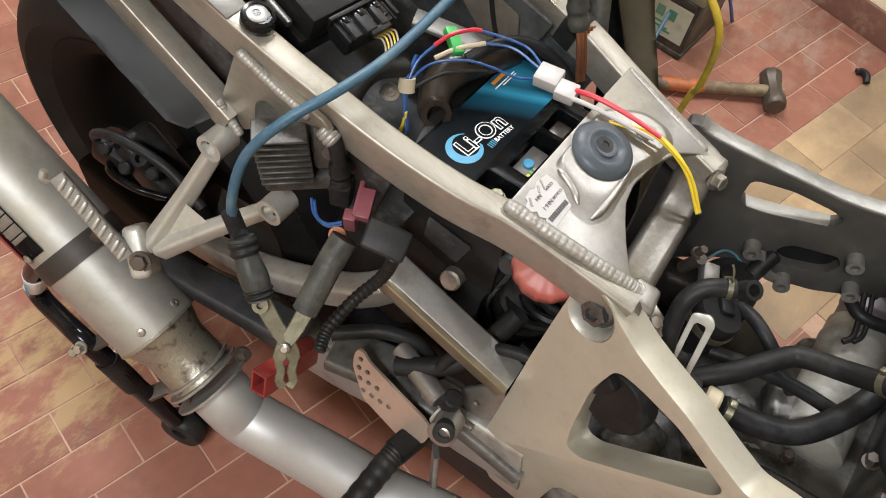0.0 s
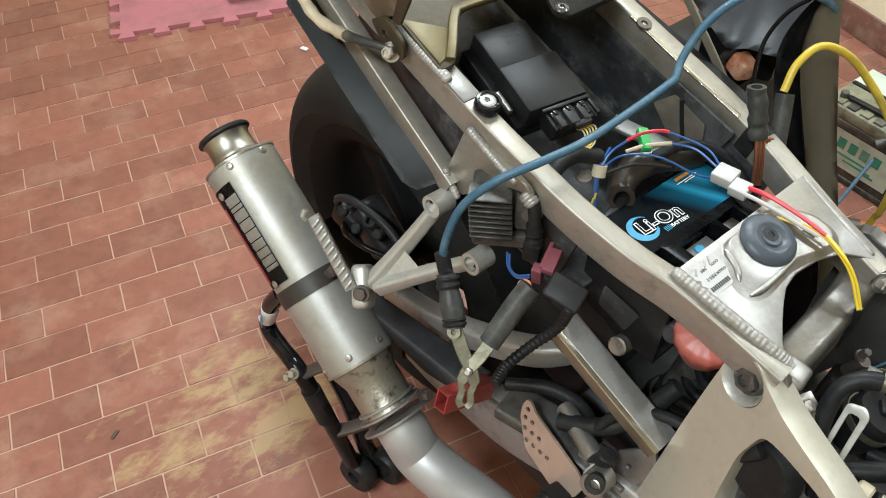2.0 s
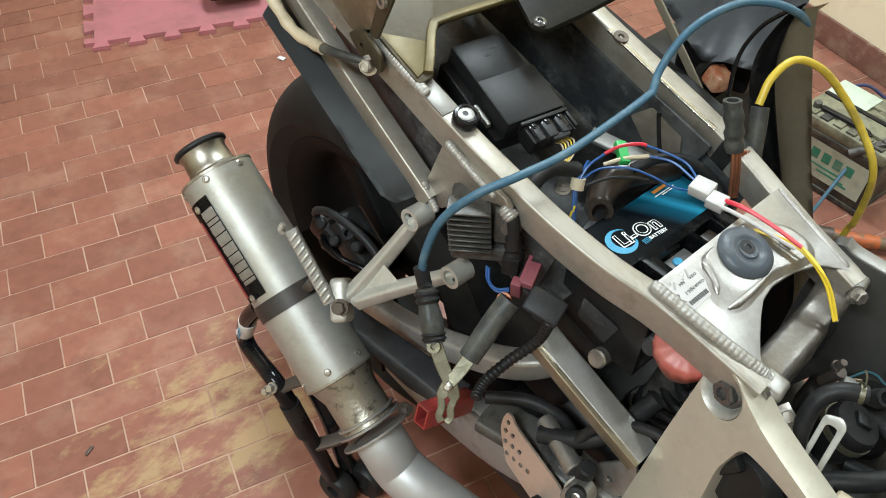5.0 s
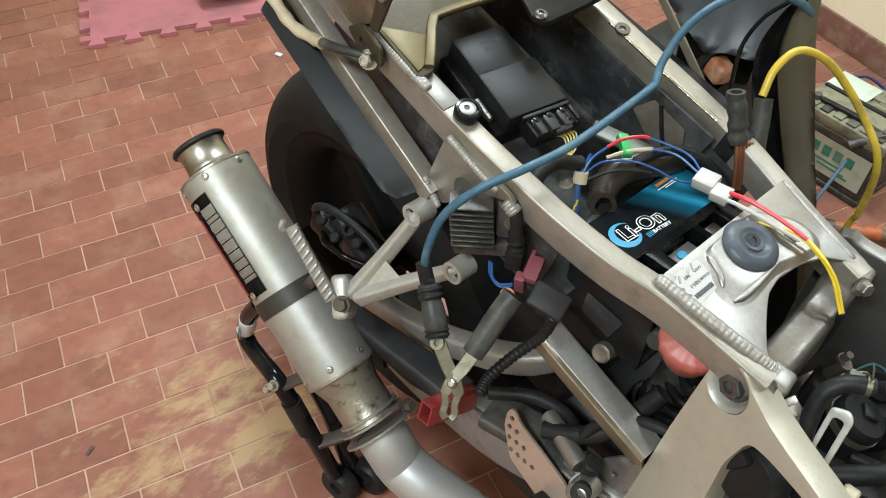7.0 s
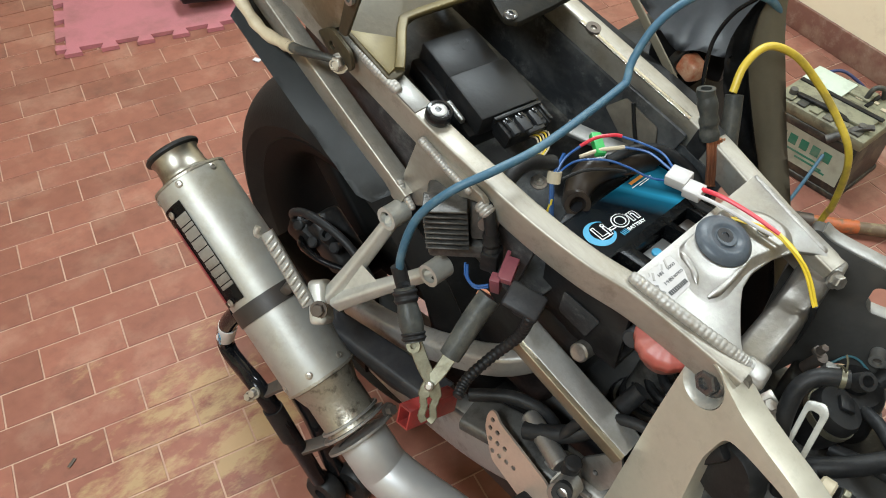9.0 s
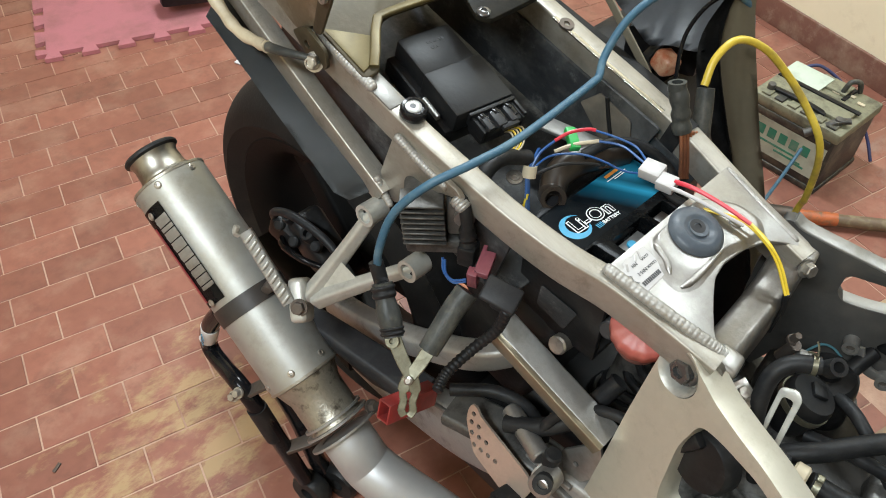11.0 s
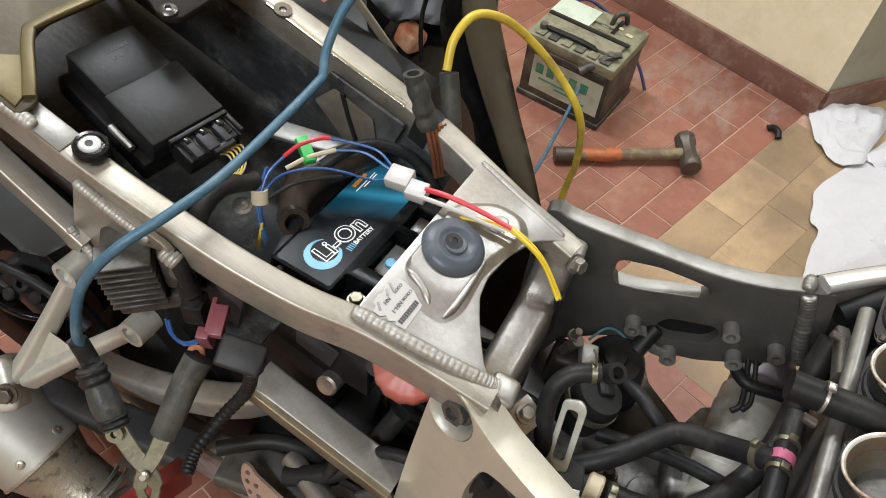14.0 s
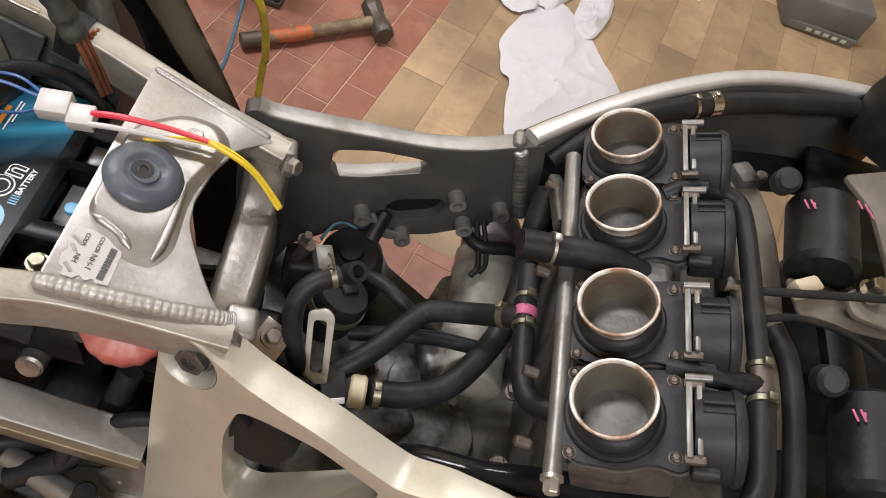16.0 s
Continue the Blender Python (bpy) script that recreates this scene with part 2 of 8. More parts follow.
M["red_handle"] = mat("red_clamp_plastic", (0.24, 0.024, 0.022), (0.19, 0.018, 0.016), 0.42, 0, 40, bump=0.08, dirt=(0.09, 0.022, 0.02), dirt_amount=0.5, dirt_scale=45)
M["pink_fuse"] = mat("dark_pink_plastic", (0.22, 0.062, 0.078), (0.16, 0.045, 0.058), 0.4, 0, 60, bump=0.05, dirt=(0.10, 0.045, 0.05), dirt_amount=0.4, dirt_scale=40)
M["blue_cable"] = mat("dusty_blue_cable", (0.040, 0.110, 0.170), (0.030, 0.082, 0.132), 0.48, 0, 60, bump=0.25, dirt=(0.12, 0.19, 0.22), dirt_amount=0.5, dirt_scale=35)
M["blue_wire"] = mat("blue_wire", (0.026, 0.095, 0.29), (0.018, 0.07, 0.23), 0.35, 0, 60, bump=0.03, dirt=(0.10, 0.17, 0.30), dirt_amount=0.5, dirt_scale=40)
M["red_wire"] = mat("red_wire", (0.60, 0.03, 0.05), (0.50, 0.02, 0.04), 0.35, 0, 60, bump=0.03)
M["yellow_wire"] = mat("yellow_wire", (0.75, 0.55, 0.04), (0.66, 0.47, 0.03), 0.38, 0, 60, bump=0.03)
M["yellow_cable"] = mat("grimy_yellow_cable", (0.58, 0.43, 0.045), (0.46, 0.33, 0.035), 0.42, 0, 60, bump=0.15, dirt=(0.20, 0.15, 0.045), dirt_amount=0.6, dirt_scale=26)
M["white_plastic"] = mat("white_plastic", (0.46, 0.44, 0.43), (0.39, 0.375, 0.365), 0.4, 0, 40, bump=0.03, dirt=(0.36, 0.33, 0.29), dirt_amount=0.4, dirt_scale=30)
M["cream_plastic"] = mat("cream_connector", (0.55, 0.48, 0.34), (0.47, 0.40, 0.28), 0.5, 0, 40, bump=0.05, dirt=(0.25, 0.2, 0.13), dirt_amount=0.4, dirt_scale=30)
M["green_plastic"] = mat("green_connector", (0.05, 0.42, 0.10), (0.04, 0.35, 0.08), 0.4, 0, 40, bump=0.03)
M["battery"] = mat("battery_black_case", (0.0035, 0.004, 0.0045), (0.0025, 0.0028, 0.003), 0.26, 0, 40, bump=0.04, dirt=(0.02, 0.021, 0.022), dirt_amount=0.25, dirt_scale=30, spec=0.09)
M["batt_blue"] = mat("label_blue", (0.018, 0.115, 0.19), (0.012, 0.085, 0.15), 0.22, 0, 30, bump=0.0, spec=0.08)
M["cast_oily"] = mat("oily_crankcase_casting", (0.24, 0.232, 0.215), (0.16, 0.154, 0.142), 0.48, 0.35, 30, bump=0.35, dirt=(0.018, 0.016, 0.014), dirt_amount=0.95, dirt_scale=11, edge=(0.40, 0.55))
M["frame_plate"] = mat("champagne_frame_casting", (0.485, 0.458, 0.378), (0.435, 0.41, 0.338), 0.38, 0.42, 40, bump=0.06, dirt=(0.34, 0.30, 0.235), dirt_amount=0.35, dirt_scale=7, fleck=((0.20, 0.18, 0.14), 0.25, 44.0))
M["tray"] = mat("dusty_black_tray", (0.028, 0.030, 0.032), (0.018, 0.019, 0.021), 0.45, 0, 40, bump=0.25, dirt=(0.105, 0.105, 0.10), dirt_amount=0.6, dirt_scale=17, spec=0.3, stretch=(1.0, 0.4, 1.0), edge=(0.46, 0.70), fleck=((0.22, 0.22, 0.21), 0.5, 26.0))
M["dusky"] = mat("dusky_pink_plastic", (0.20, 0.085, 0.075), (0.15, 0.065, 0.058), 0.5, 0, 40, bump=0.1, dirt=(0.10, 0.06, 0.05), dirt_amount=0.5, dirt_scale=30)
M["bolt_dark"] = mat("oily_steel_bolt", (0.16, 0.158, 0.155), (0.10, 0.10, 0.10), 0.28, 0.7, 60, bump=0.12, dirt=(0.08, 0.07, 0.06), dirt_amount=0.6, dirt_scale=70)


def label_print():
    """Battery label: black at one end, running into streaked metallic blue at the other."""
    m = M["batt_blue"]
    n, l = m.node_tree.nodes, m.node_tree.links
    geo, dot = n.new("ShaderNodeNewGeometry"), n.new("ShaderNodeVectorMath")
    dot.operation = "DOT_PRODUCT"
    dot.inputs[1].default_value = (1.0, 0.55, 0.0)
    l.new(geo.outputs["Position"], dot.inputs[0])
    span = n.new("ShaderNodeMapRange")
    span.inputs["From Min"].default_value, span.inputs["From Max"].default_value = 0.04, 0.200
    l.new(dot.outputs["Value"], span.inputs["Value"])
    ramp = n.new("ShaderNodeValToRGB")
    cr = ramp.color_ramp
    cr.elements[0].position, cr.elements[0].color = 0.0, (0.002, 0.003, 0.004, 1)
    cr.elements[1].position, cr.elements[1].color = 1.0, (0.010, 0.075, 0.12, 1)
    for p, c in ((0.45, (0.002, 0.004, 0.006, 1)), (0.60, (0.006, 0.060, 0.10, 1)), (0.66, (0.025, 0.20, 0.32, 1)), (0.73, (0.010, 0.065, 0.105, 1)), (0.84, (0.020, 0.16, 0.26, 1))):
        cr.elements.new(p).color = c
    l.new(span.outputs[0], ramp.inputs[0])
    bs = n["Principled BSDF"]
    l.new(ramp.outputs[0], bs.inputs["Base Color"])


label_print()
M["cyan"] = mat("label_cyan", (0.035, 0.27, 0.44), (0.028, 0.23, 0.40), 0.3, 0, 30, bump=0.0)
M["white_print"] = mat("white_print", (0.78, 0.78, 0.78), (0.72, 0.72, 0.72), 0.4, 0, 30, bump=0.0)
M["orange_print"] = mat("orange_print", (0.75, 0.30, 0.05), (0.7, 0.25, 0.04), 0.4, 0, 30, bump=0.0)
M["dark_print"] = mat("dark_print", (0.06, 0.06, 0.06), (0.05, 0.05, 0.05), 0.5, 0, 30, bump=0.0)
M["pink_mark"] = mat("pink_paint_mark", (0.50, 0.12, 0.22), (0.44, 0.10, 0.19), 0.5, 0, 30, bump=0.0, dirt=(0.25, 0.07, 0.12), dirt_amount=0.5, dirt_scale=60)
M["green_print"] = mat("green_print", (0.05, 0.30, 0.20), (0.04, 0.25, 0.17), 0.4, 0, 30, bump=0.0, dirt=(0.3, 0.35, 0.3), dirt_amount=0.4, dirt_scale=25)
M["grey_case"] = mat("dusty_battery_case", (0.045, 0.044, 0.038), (0.03, 0.029, 0.026), 0.5, 0, 40, bump=0.2, dirt=(0.20, 0.185, 0.13), dirt_amount=0.6, dirt_scale=18)
M["pale_label"] = mat("pale_green_label", (0.55, 0.62, 0.52), (0.48, 0.55, 0.46), 0.4, 0, 30, bump=0.0, dirt=(0.30, 0.32, 0.26), dirt_amount=0.5, dirt_scale=18)
M["khaki"] = mat("dusty_battery_lid", (0.25, 0.24, 0.155), (0.17, 0.165, 0.108), 0.6, 0, 40, bump=0.25, dirt=(0.07, 0.064, 0.046), dirt_amount=0.75, dirt_scale=26)
M["wood"] = mat("stained_hammer_handle", (0.17, 0.115, 0.07), (0.11, 0.075, 0.045), 0.55, 0, 40, bump=0.3, dirt=(0.30, 0.25, 0.14), dirt_amount=0.6, dirt_scale=40)
M["iron"] = mat("dark_oxidised_iron", (0.125, 0.105, 0.09), (0.085, 0.072, 0.062), 0.5, 0.6, 40, bump=0.3, dirt=(0.16, 0.115, 0.085), dirt_amount=0.4, dirt_scale=40)
M["paper"] = mat("white_tissue", (0.62, 0.612, 0.63), (0.57, 0.563, 0.58), 0.85, 0, 30, bump=0.15)
M["foam"] = mat("pink_foam", (0.45, 0.165, 0.185), (0.38, 0.135, 0.155), 0.85, 0, 60, bump=0.3, dirt=(0.27, 0.115, 0.11), dirt_amount=0.7, dirt_scale=6, fleck=((0.22, 0.12, 0.10), 0.4, 14.0))
M["plaster"] = mat("cream_wall_plaster", (0.88, 0.80, 0.59), (0.84, 0.755, 0.55), 0.85, 0, 10, bump=0.15, dirt=(0.68, 0.58, 0.39), dirt_amount=0.55, dirt_scale=2.5, fleck=((0.50, 0.40, 0.26), 0.35, 6.0))
M["plaster_grey"] = mat("grey_green_dado", (0.36, 0.35, 0.28), (0.31, 0.30, 0.24), 0.6, 0, 10, bump=0.1, dirt=(0.25, 0.23, 0.17), dirt_amount=0.5, dirt_scale=5)
M["ceiling"] = mat("white_ceiling", (0.80, 0.77, 0.70), (0.77, 0.74, 0.67), 0.9, 0, 10, bump=0.1)
M["skirting"] = mat("red_brown_skirting_tile", (0.20, 0.095, 0.07), (0.16, 0.078, 0.057), 0.5, 0, 30, bump=0.15, dirt=(0.34, 0.25, 0.18), dirt_amount=0.6, dirt_scale=10, fleck=((0.46, 0.38, 0.30), 0.45, 16.0))
M["tile"] = mat("red_clay_tile", (0.300, 0.122, 0.084), (0.198, 0.078, 0.053), 0.46, 0, 9, bump=0.3, dirt=(0.44, 0.27, 0.19), dirt_amount=0.45, dirt_scale=7.5, random_colour=0.15, edge=(0.50, 0.72), fleck=((0.13, 0.066, 0.048), 0.42, 9.0))
M["tile_rest"] = mat("red_clay_tile_rest", (0.300, 0.122, 0.084), (0.198, 0.078, 0.053), 0.46, 0, 9, bump=0.3, dirt=(0.44, 0.27, 0.19), dirt_amount=0.45, dirt_scale=7.5, random_colour=0.15, edge=(0.50, 0.72), island=True, fleck=((0.13, 0.066, 0.048), 0.42, 9.0))
smears(M["tile"], SPOT, 0.50, (0.46, 0.345, 0.165), 0.58)
smears(M["tile_rest"], SPOT, 0.50, (0.46, 0.345, 0.165), 0.58)
for k in ("tile", "tile_rest"):
    smears(M[k], (1.36, 0.10, 0.0), 0.45, (0.34, 0.27, 0.225), 0.42)
M["grout"] = mat("sandy_grout", (0.54, 0.36, 0.265), (0.42, 0.27, 0.20), 0.9, 0, 60, bump=0.3, dirt=(0.30, 0.16, 0.11), dirt_amount=0.75, dirt_scale=5)
M["tan_tile"] = mat("tan_wood_look_tile", (0.50, 0.352, 0.205), (0.41, 0.285, 0.165), 0.42, 0, 9, bump=0.12, dirt=(0.21, 0.145, 0.092), dirt_amount=0.85, dirt_scale=2.6, random_colour=0.2, fleck=((0.17, 0.12, 0.08), 0.5, 11.0), stretch=(1.0, 5.0, 1.0), edge=(0.40, 0.66))
M["orange_lens"] = mat("orange_lens", (0.36, 0.115, 0.055), (0.30, 0.09, 0.04), 0.35, 0, 30, bump=0.1, dirt=(0.50, 0.36, 0.24), dirt_amount=0.8, dirt_scale=40)
M["liner"] = mat("dusty_blue_grey_plastic", (0.092, 0.096, 0.104), (0.07, 0.073, 0.079), 0.42, 0, 25, bump=0.15, dirt=(0.055, 0.058, 0.064), dirt_amount=0.6, dirt_scale=11, spec=0.35)
M["tan_paint"] = mat("tan_fairing_paint", (0.50, 0.40, 0.255), (0.45, 0.355, 0.225), 0.38, 0.1, 20, bump=0.04, dirt=(0.36, 0.28, 0.18), dirt_amount=0.4, dirt_scale=9)
M["tan_panel"] = mat("tan_panel_edge", (0.20, 0.175, 0.125), (0.17, 0.148, 0.105), 0.5, 0.1, 30, bump=0.05, dirt=(0.26, 0.23, 0.17), dirt_amount=0.4, dirt_scale=10)
M["ecu_box"] = mat("dull_black_box_plastic", (0.012, 0.0118, 0.0118), (0.008, 0.008, 0.0083), 0.5, 0, 50, bump=0.12, dirt=(0.028, 0.025, 0.022), dirt_amount=0.5, dirt_scale=14, spec=0.25)
M["navy"] = mat("navy_cable", (0.035, 0.040, 0.12), (0.025, 0.03, 0.09), 0.5, 0, 60, bump=0.1, dirt=(0.10, 0.10, 0.12), dirt_amount=0.4, dirt_scale=35)
M["gold_metal"] = mat("gold_tinted_alloy", (0.135, 0.105, 0.04), (0.092, 0.07, 0.026), 0.46, 0.35, 30, bump=0.12, dirt=(0.08, 0.064, 0.036), dirt_amount=0.7, dirt_scale=32)
M["silver_edge"] = mat("bright_bare_edge", (0.66, 0.65, 0.63), (0.56, 0.55, 0.53), 0.34, 0.55, 40, bump=0.06, dirt=(0.40, 0.38, 0.34), dirt_amount=0.4, dirt_scale=22)
M["heat_tint"] = mat("heat_tinted_steel", (0.38, 0.36, 0.315), (0.28, 0.265, 0.22), 0.40, 1.0, 40, bump=0.04, dirt=(0.12, 0.09, 0.06), dirt_amount=0.6, dirt_scale=26)
M["dark_bracket"] = mat("dark_bronze_bracket", (0.012, 0.011, 0.008), (0.008, 0.007, 0.0055), 0.5, 0.0, 40, bump=0.15, dirt=(0.022, 0.019, 0.014), dirt_amount=0.5, dirt_scale=30, spec=0.1)
M["starter"] = mat("dull_grey_motor_paint", (0.33, 0.32, 0.285), (0.26, 0.252, 0.224), 0.5, 0.15, 40, bump=0.15, dirt=(0.07, 0.064, 0.055), dirt_amount=0.6, dirt_scale=18)
M["mauve"] = mat("mauve_grey_end_cap", (0.115, 0.095, 0.105), (0.085, 0.07, 0.078), 0.45, 0.2, 40, bump=0.15, dirt=(0.04, 0.036, 0.036), dirt_amount=0.6, dirt_scale=22)
M["teal"] = mat("dusty_teal_plastic", (0.065, 0.16, 0.19), (0.05, 0.13, 0.155), 0.4, 0, 30, bump=0.05, dirt=(0.12, 0.20, 0.22), dirt_amount=0.4, dirt_scale=14)
M["grey_tool"] = mat("dark_grey_plastic_box", (0.15, 0.15, 0.145), (0.11, 0.11, 0.107), 0.55, 0, 30, bump=0.1, dirt=(0.25, 0.23, 0.2), dirt_amount=0.4)
M["bronze_inner"] = mat("oily_intake_bore", (0.175, 0.162, 0.125), (0.135, 0.125, 0.096), 0.40, 0.35, 40, bump=0.10, dirt=(0.15, 0.088, 0.045), dirt_amount=0.7, dirt_scale=14, edge=(0.47, 0.62))
M["stack_rim"] = mat("stained_stack_lip", (0.72, 0.685, 0.63), (0.60, 0.565, 0.51), 0.45, 0.2, 40, bump=0.1, dirt=(0.20, 0.095, 0.04), dirt_amount=0.9, dirt_scale=24, edge=(0.44, 0.60))

# ---- builders ----
I = Matrix.Identity(4)


def finish(name, bm, material, angle=38):
    bmesh.ops.recalc_face_normals(bm, faces=bm.faces[:])
    for f in bm.faces:
        f.smooth = True
    for e in bm.edges:
        if len(e.link_faces) == 2 and e.calc_face_angle() > radians(angle):
            e.smooth = False
    me = bpy.data.meshes.new(name)
    bm.to_mesh(me)
    bm.free()
    me.materials.append(material)
    return me


def shallow(parent):
    while parent and parent.parent and parent.parent.parent:
        parent = parent.parent
    return parent


def part(name, bm, material, parent=None, label="", angle=38):
    """Links a bmesh as one mesh object under a thing or a part, never deeper than a part of a part."""
    parent = shallow(parent)
    ob = new(name, finish(name, bm, material, angle))
    if parent:
        ob.parent = parent
        if parent.type == "EMPTY":
            ob.matrix_parent_inverse = parent.matrix_basis.inverted()
    if label:
        ob["label"] = label
    return ob


def thing(name, at, label, category, group=""):
    e = new(name)
    e.empty_display_size = 0.05
    e.matrix_basis = Matrix.Translation(at)
    return tagged(e, label, category, group)


def solo(name, bm, material, label, category, kind="", group="", angle=38):
    return tagged(part(name, bm, material, angle=angle), label, category, group, kind)


def B():
    return bmesh.new()


def box(bm, size, m=I, bev=0.0, seg=2):
    r = bmesh.ops.create_cube(bm, size=1, matrix=m @ Matrix.Diagonal((*size, 1)))
    if bev:
        es = list({e for v in r["verts"] for e in v.link_edges})
        bmesh.ops.bevel(bm, geom=es, offset=bev, segments=seg, profile=0.5, affect="EDGES")
    return bm


def at(x, y, z, rx=0, ry=0, rz=0):
    return pose(x, y, z, rx, ry, rz)


def facing(p, d, spin=0):
    """A pose at p whose z axis points along d."""
    return Matrix.Translation(p) @ Vector(d).to_track_quat("Z", "Y").to_matrix().to_4x4() @ pose(0, 0, 0, 0, 0, spin)


def lathe(bm, prof, m=I, seg=28, scallop=0.0, lobes=0, caps=True):
    rings = []
    for r, z in prof:
        ring = []
        for k in range(seg):
            a = 2 * math.pi * k / seg
            q = r * (1 + scallop * (0.5 + 0.5 * math.cos(a * lobes) if lobes else 0))
            ring.append(bm.verts.new(m @ Vector((q * math.cos(a), q * math.sin(a), z))))
        rings.append(ring)
    for a, b in zip(rings, rings[1:]):
        for k in range(seg):
            bm.faces.new((a[k], a[(k + 1) % seg], b[(k + 1) % seg], b[k]))
    if caps and prof[0][0] > 1e-6:
        bm.faces.new(rings[0][::-1])
    if caps and prof[-1][0] > 1e-6:
        bm.faces.new(rings[-1])
    return bm


def pipe_wall(bm, r0, r1, z0, z1, m=I, seg=28):
    """A hollow ring between radii r0 and r1."""
    prof = [(r0, z0), (r1, z0), (r1, z1), (r0, z1)]
    rings = [[bm.verts.new(m @ Vector((r * math.cos(2 * math.pi * k / seg), r * math.sin(2 * math.pi * k / seg), z))) for k in range(seg)] for r, z in prof]
    for i in range(4):
        a, b = rings[i], rings[(i + 1) % 4]
        for k in range(seg):
            bm.faces.new((a[k], a[(k + 1) % seg], b[(k + 1) % seg], b[k]))
    return bm


def cyl(bm, r, p, d, h, seg=20, bev=0.0, r2=None):
    """A cylinder from p along d, h long."""
    r2 = r if r2 is None else r2
    prof = [(r - bev, 0), (r, bev), (r2, h - bev), (r2 - bev, h)] if bev else [(r, 0), (r2, h)]
    return lathe(bm, prof, facing(p, d), seg)


def hexbolt(bm, r, p, d, h=0.006):
    lathe(bm, [(r * 1.35, 0), (r * 1.35, h * 0.25)], facing(p, d), 18)
    return lathe(bm, [(r, h * 0.25), (r, h * 0.9), (r * 0.85, h)], facing(p, d), 6)


def smooth_path(pts, n=6):
    p = [Vector(q) for q in pts]
    p = [2 * p[0] - p[1]] + p + [2 * p[-1] - p[-2]]
    out = []
    for i in range(1, len(p) - 2):
        for k in range(n):
            t = k / n
            a, b, c, d = p[i - 1:i + 3]
            out.append(0.5 * (2 * b + (c - a) * t + (2 * a - 5 * b + 4 * c - d) * t * t + (3 * b - a - 3 * c + d) * t ** 3))
    return out + [p[-2]]


def sweep(bm, path, prof, up=(0, 0, 1), caps=True):
    """Sweeps a closed 2D profile (sideways, up) along points; prof may be a function of the share of the way."""
    rings = []
    n = len(path)
    ref = Vector(up)
    for i, p in enumerate(path):
        t = (path[min(i + 1, n - 1)] - path[max(i - 1, 0)]).normalized()
        side = t.cross(ref)
        side = side.normalized() if side.length > 1e-5 else t.orthogonal().normalized()
        u = side.cross(t)
        pr = prof(i / (n - 1)) if callable(prof) else prof
        rings.append([bm.verts.new(p + side * a + u * b) for a, b in pr])
    k = len(rings[0])
    for a, b in zip(rings, rings[1:]):
        for j in range(k):
            bm.faces.new((a[j], a[(j + 1) % k], b[(j + 1) % k], b[j]))
    if caps:
        bm.faces.new(rings[0][::-1])
        bm.faces.new(rings[-1])
    return bm


def ring_prof(r, n=10):
    return [(r * math.cos(2 * math.pi * k / n), r * math.sin(2 * math.pi * k / n)) for k in range(n)]


def rect_prof(w, h, bev, n=3):
    out = []
    for cx, cy, a0 in ((1, 1, 0), (-1, 1, 90), (-1, -1, 180), (1, -1, 270)):
        for k in range(n + 1):
            a = radians(a0 + 90 * k / n)
            out.append((cx * (w / 2 - bev) + bev * math.cos(a), cy * (h / 2 - bev) + bev * math.sin(a)))
    return out


def tube(bm, pts, r, n=6, seg=10, up=(0.31, 0.17, 0.93)):
    path = smooth_path(pts, n) if len(pts) > 2 else [Vector(p) for p in pts]
    # transport one frame along the way, so that no twist shows
    rings = []
    t0 = (path[1] - path[0]).normalized()
    side = t0.cross(Vector(up)).normalized()
    for i, p in enumerate(path):
        t = (path[min(i + 1, len(path) - 1)] - path[max(i - 1, 0)]).normalized()
        side = (side - t * side.dot(t)).normalized()
        u = side.cross(t)
        q = r(i / (len(path) - 1)) if callable(r) else r
        rings.append([bm.verts.new(p + side * q * math.cos(2 * math.pi * k / seg) + u * q * math.sin(2 * math.pi * k / seg)) for k in range(seg)])
    for a, b in zip(rings, rings[1:]):
        for k in range(seg):
            bm.faces.new((a[k], a[(k + 1) % seg], b[(k + 1) % seg], b[k]))
    bm.faces.new(rings[0][::-1])
    bm.faces.new(rings[-1])
    return bm


def bar(bm, pts, w, h, bev=0.004, up=(0, 0, 1), n=5):
    path = smooth_path(pts, n) if len(pts) > 2 else [Vector(p) for p in pts]
    return sweep(bm, path, rect_prof(w, h, bev), up)


def rounded(pts, r, n=4):
    """A 2D outline with its corners rounded."""
    out = []
    k = len(pts)
    for i in range(k):
        p, a, b = Vector(pts[i]), Vector(pts[i - 1]), Vector(pts[(i + 1) % k])
        da, db = (a - p), (b - p)
        q = min(r, da.length * 0.45, db.length * 0.45)
        s, e = p + da.normalized() * q, p + db.normalized() * q
        for j in range(n + 1):
            t = j / n
            out.append((1 - t) ** 2 * s + 2 * t * (1 - t) * p + t * t * e)
    return out


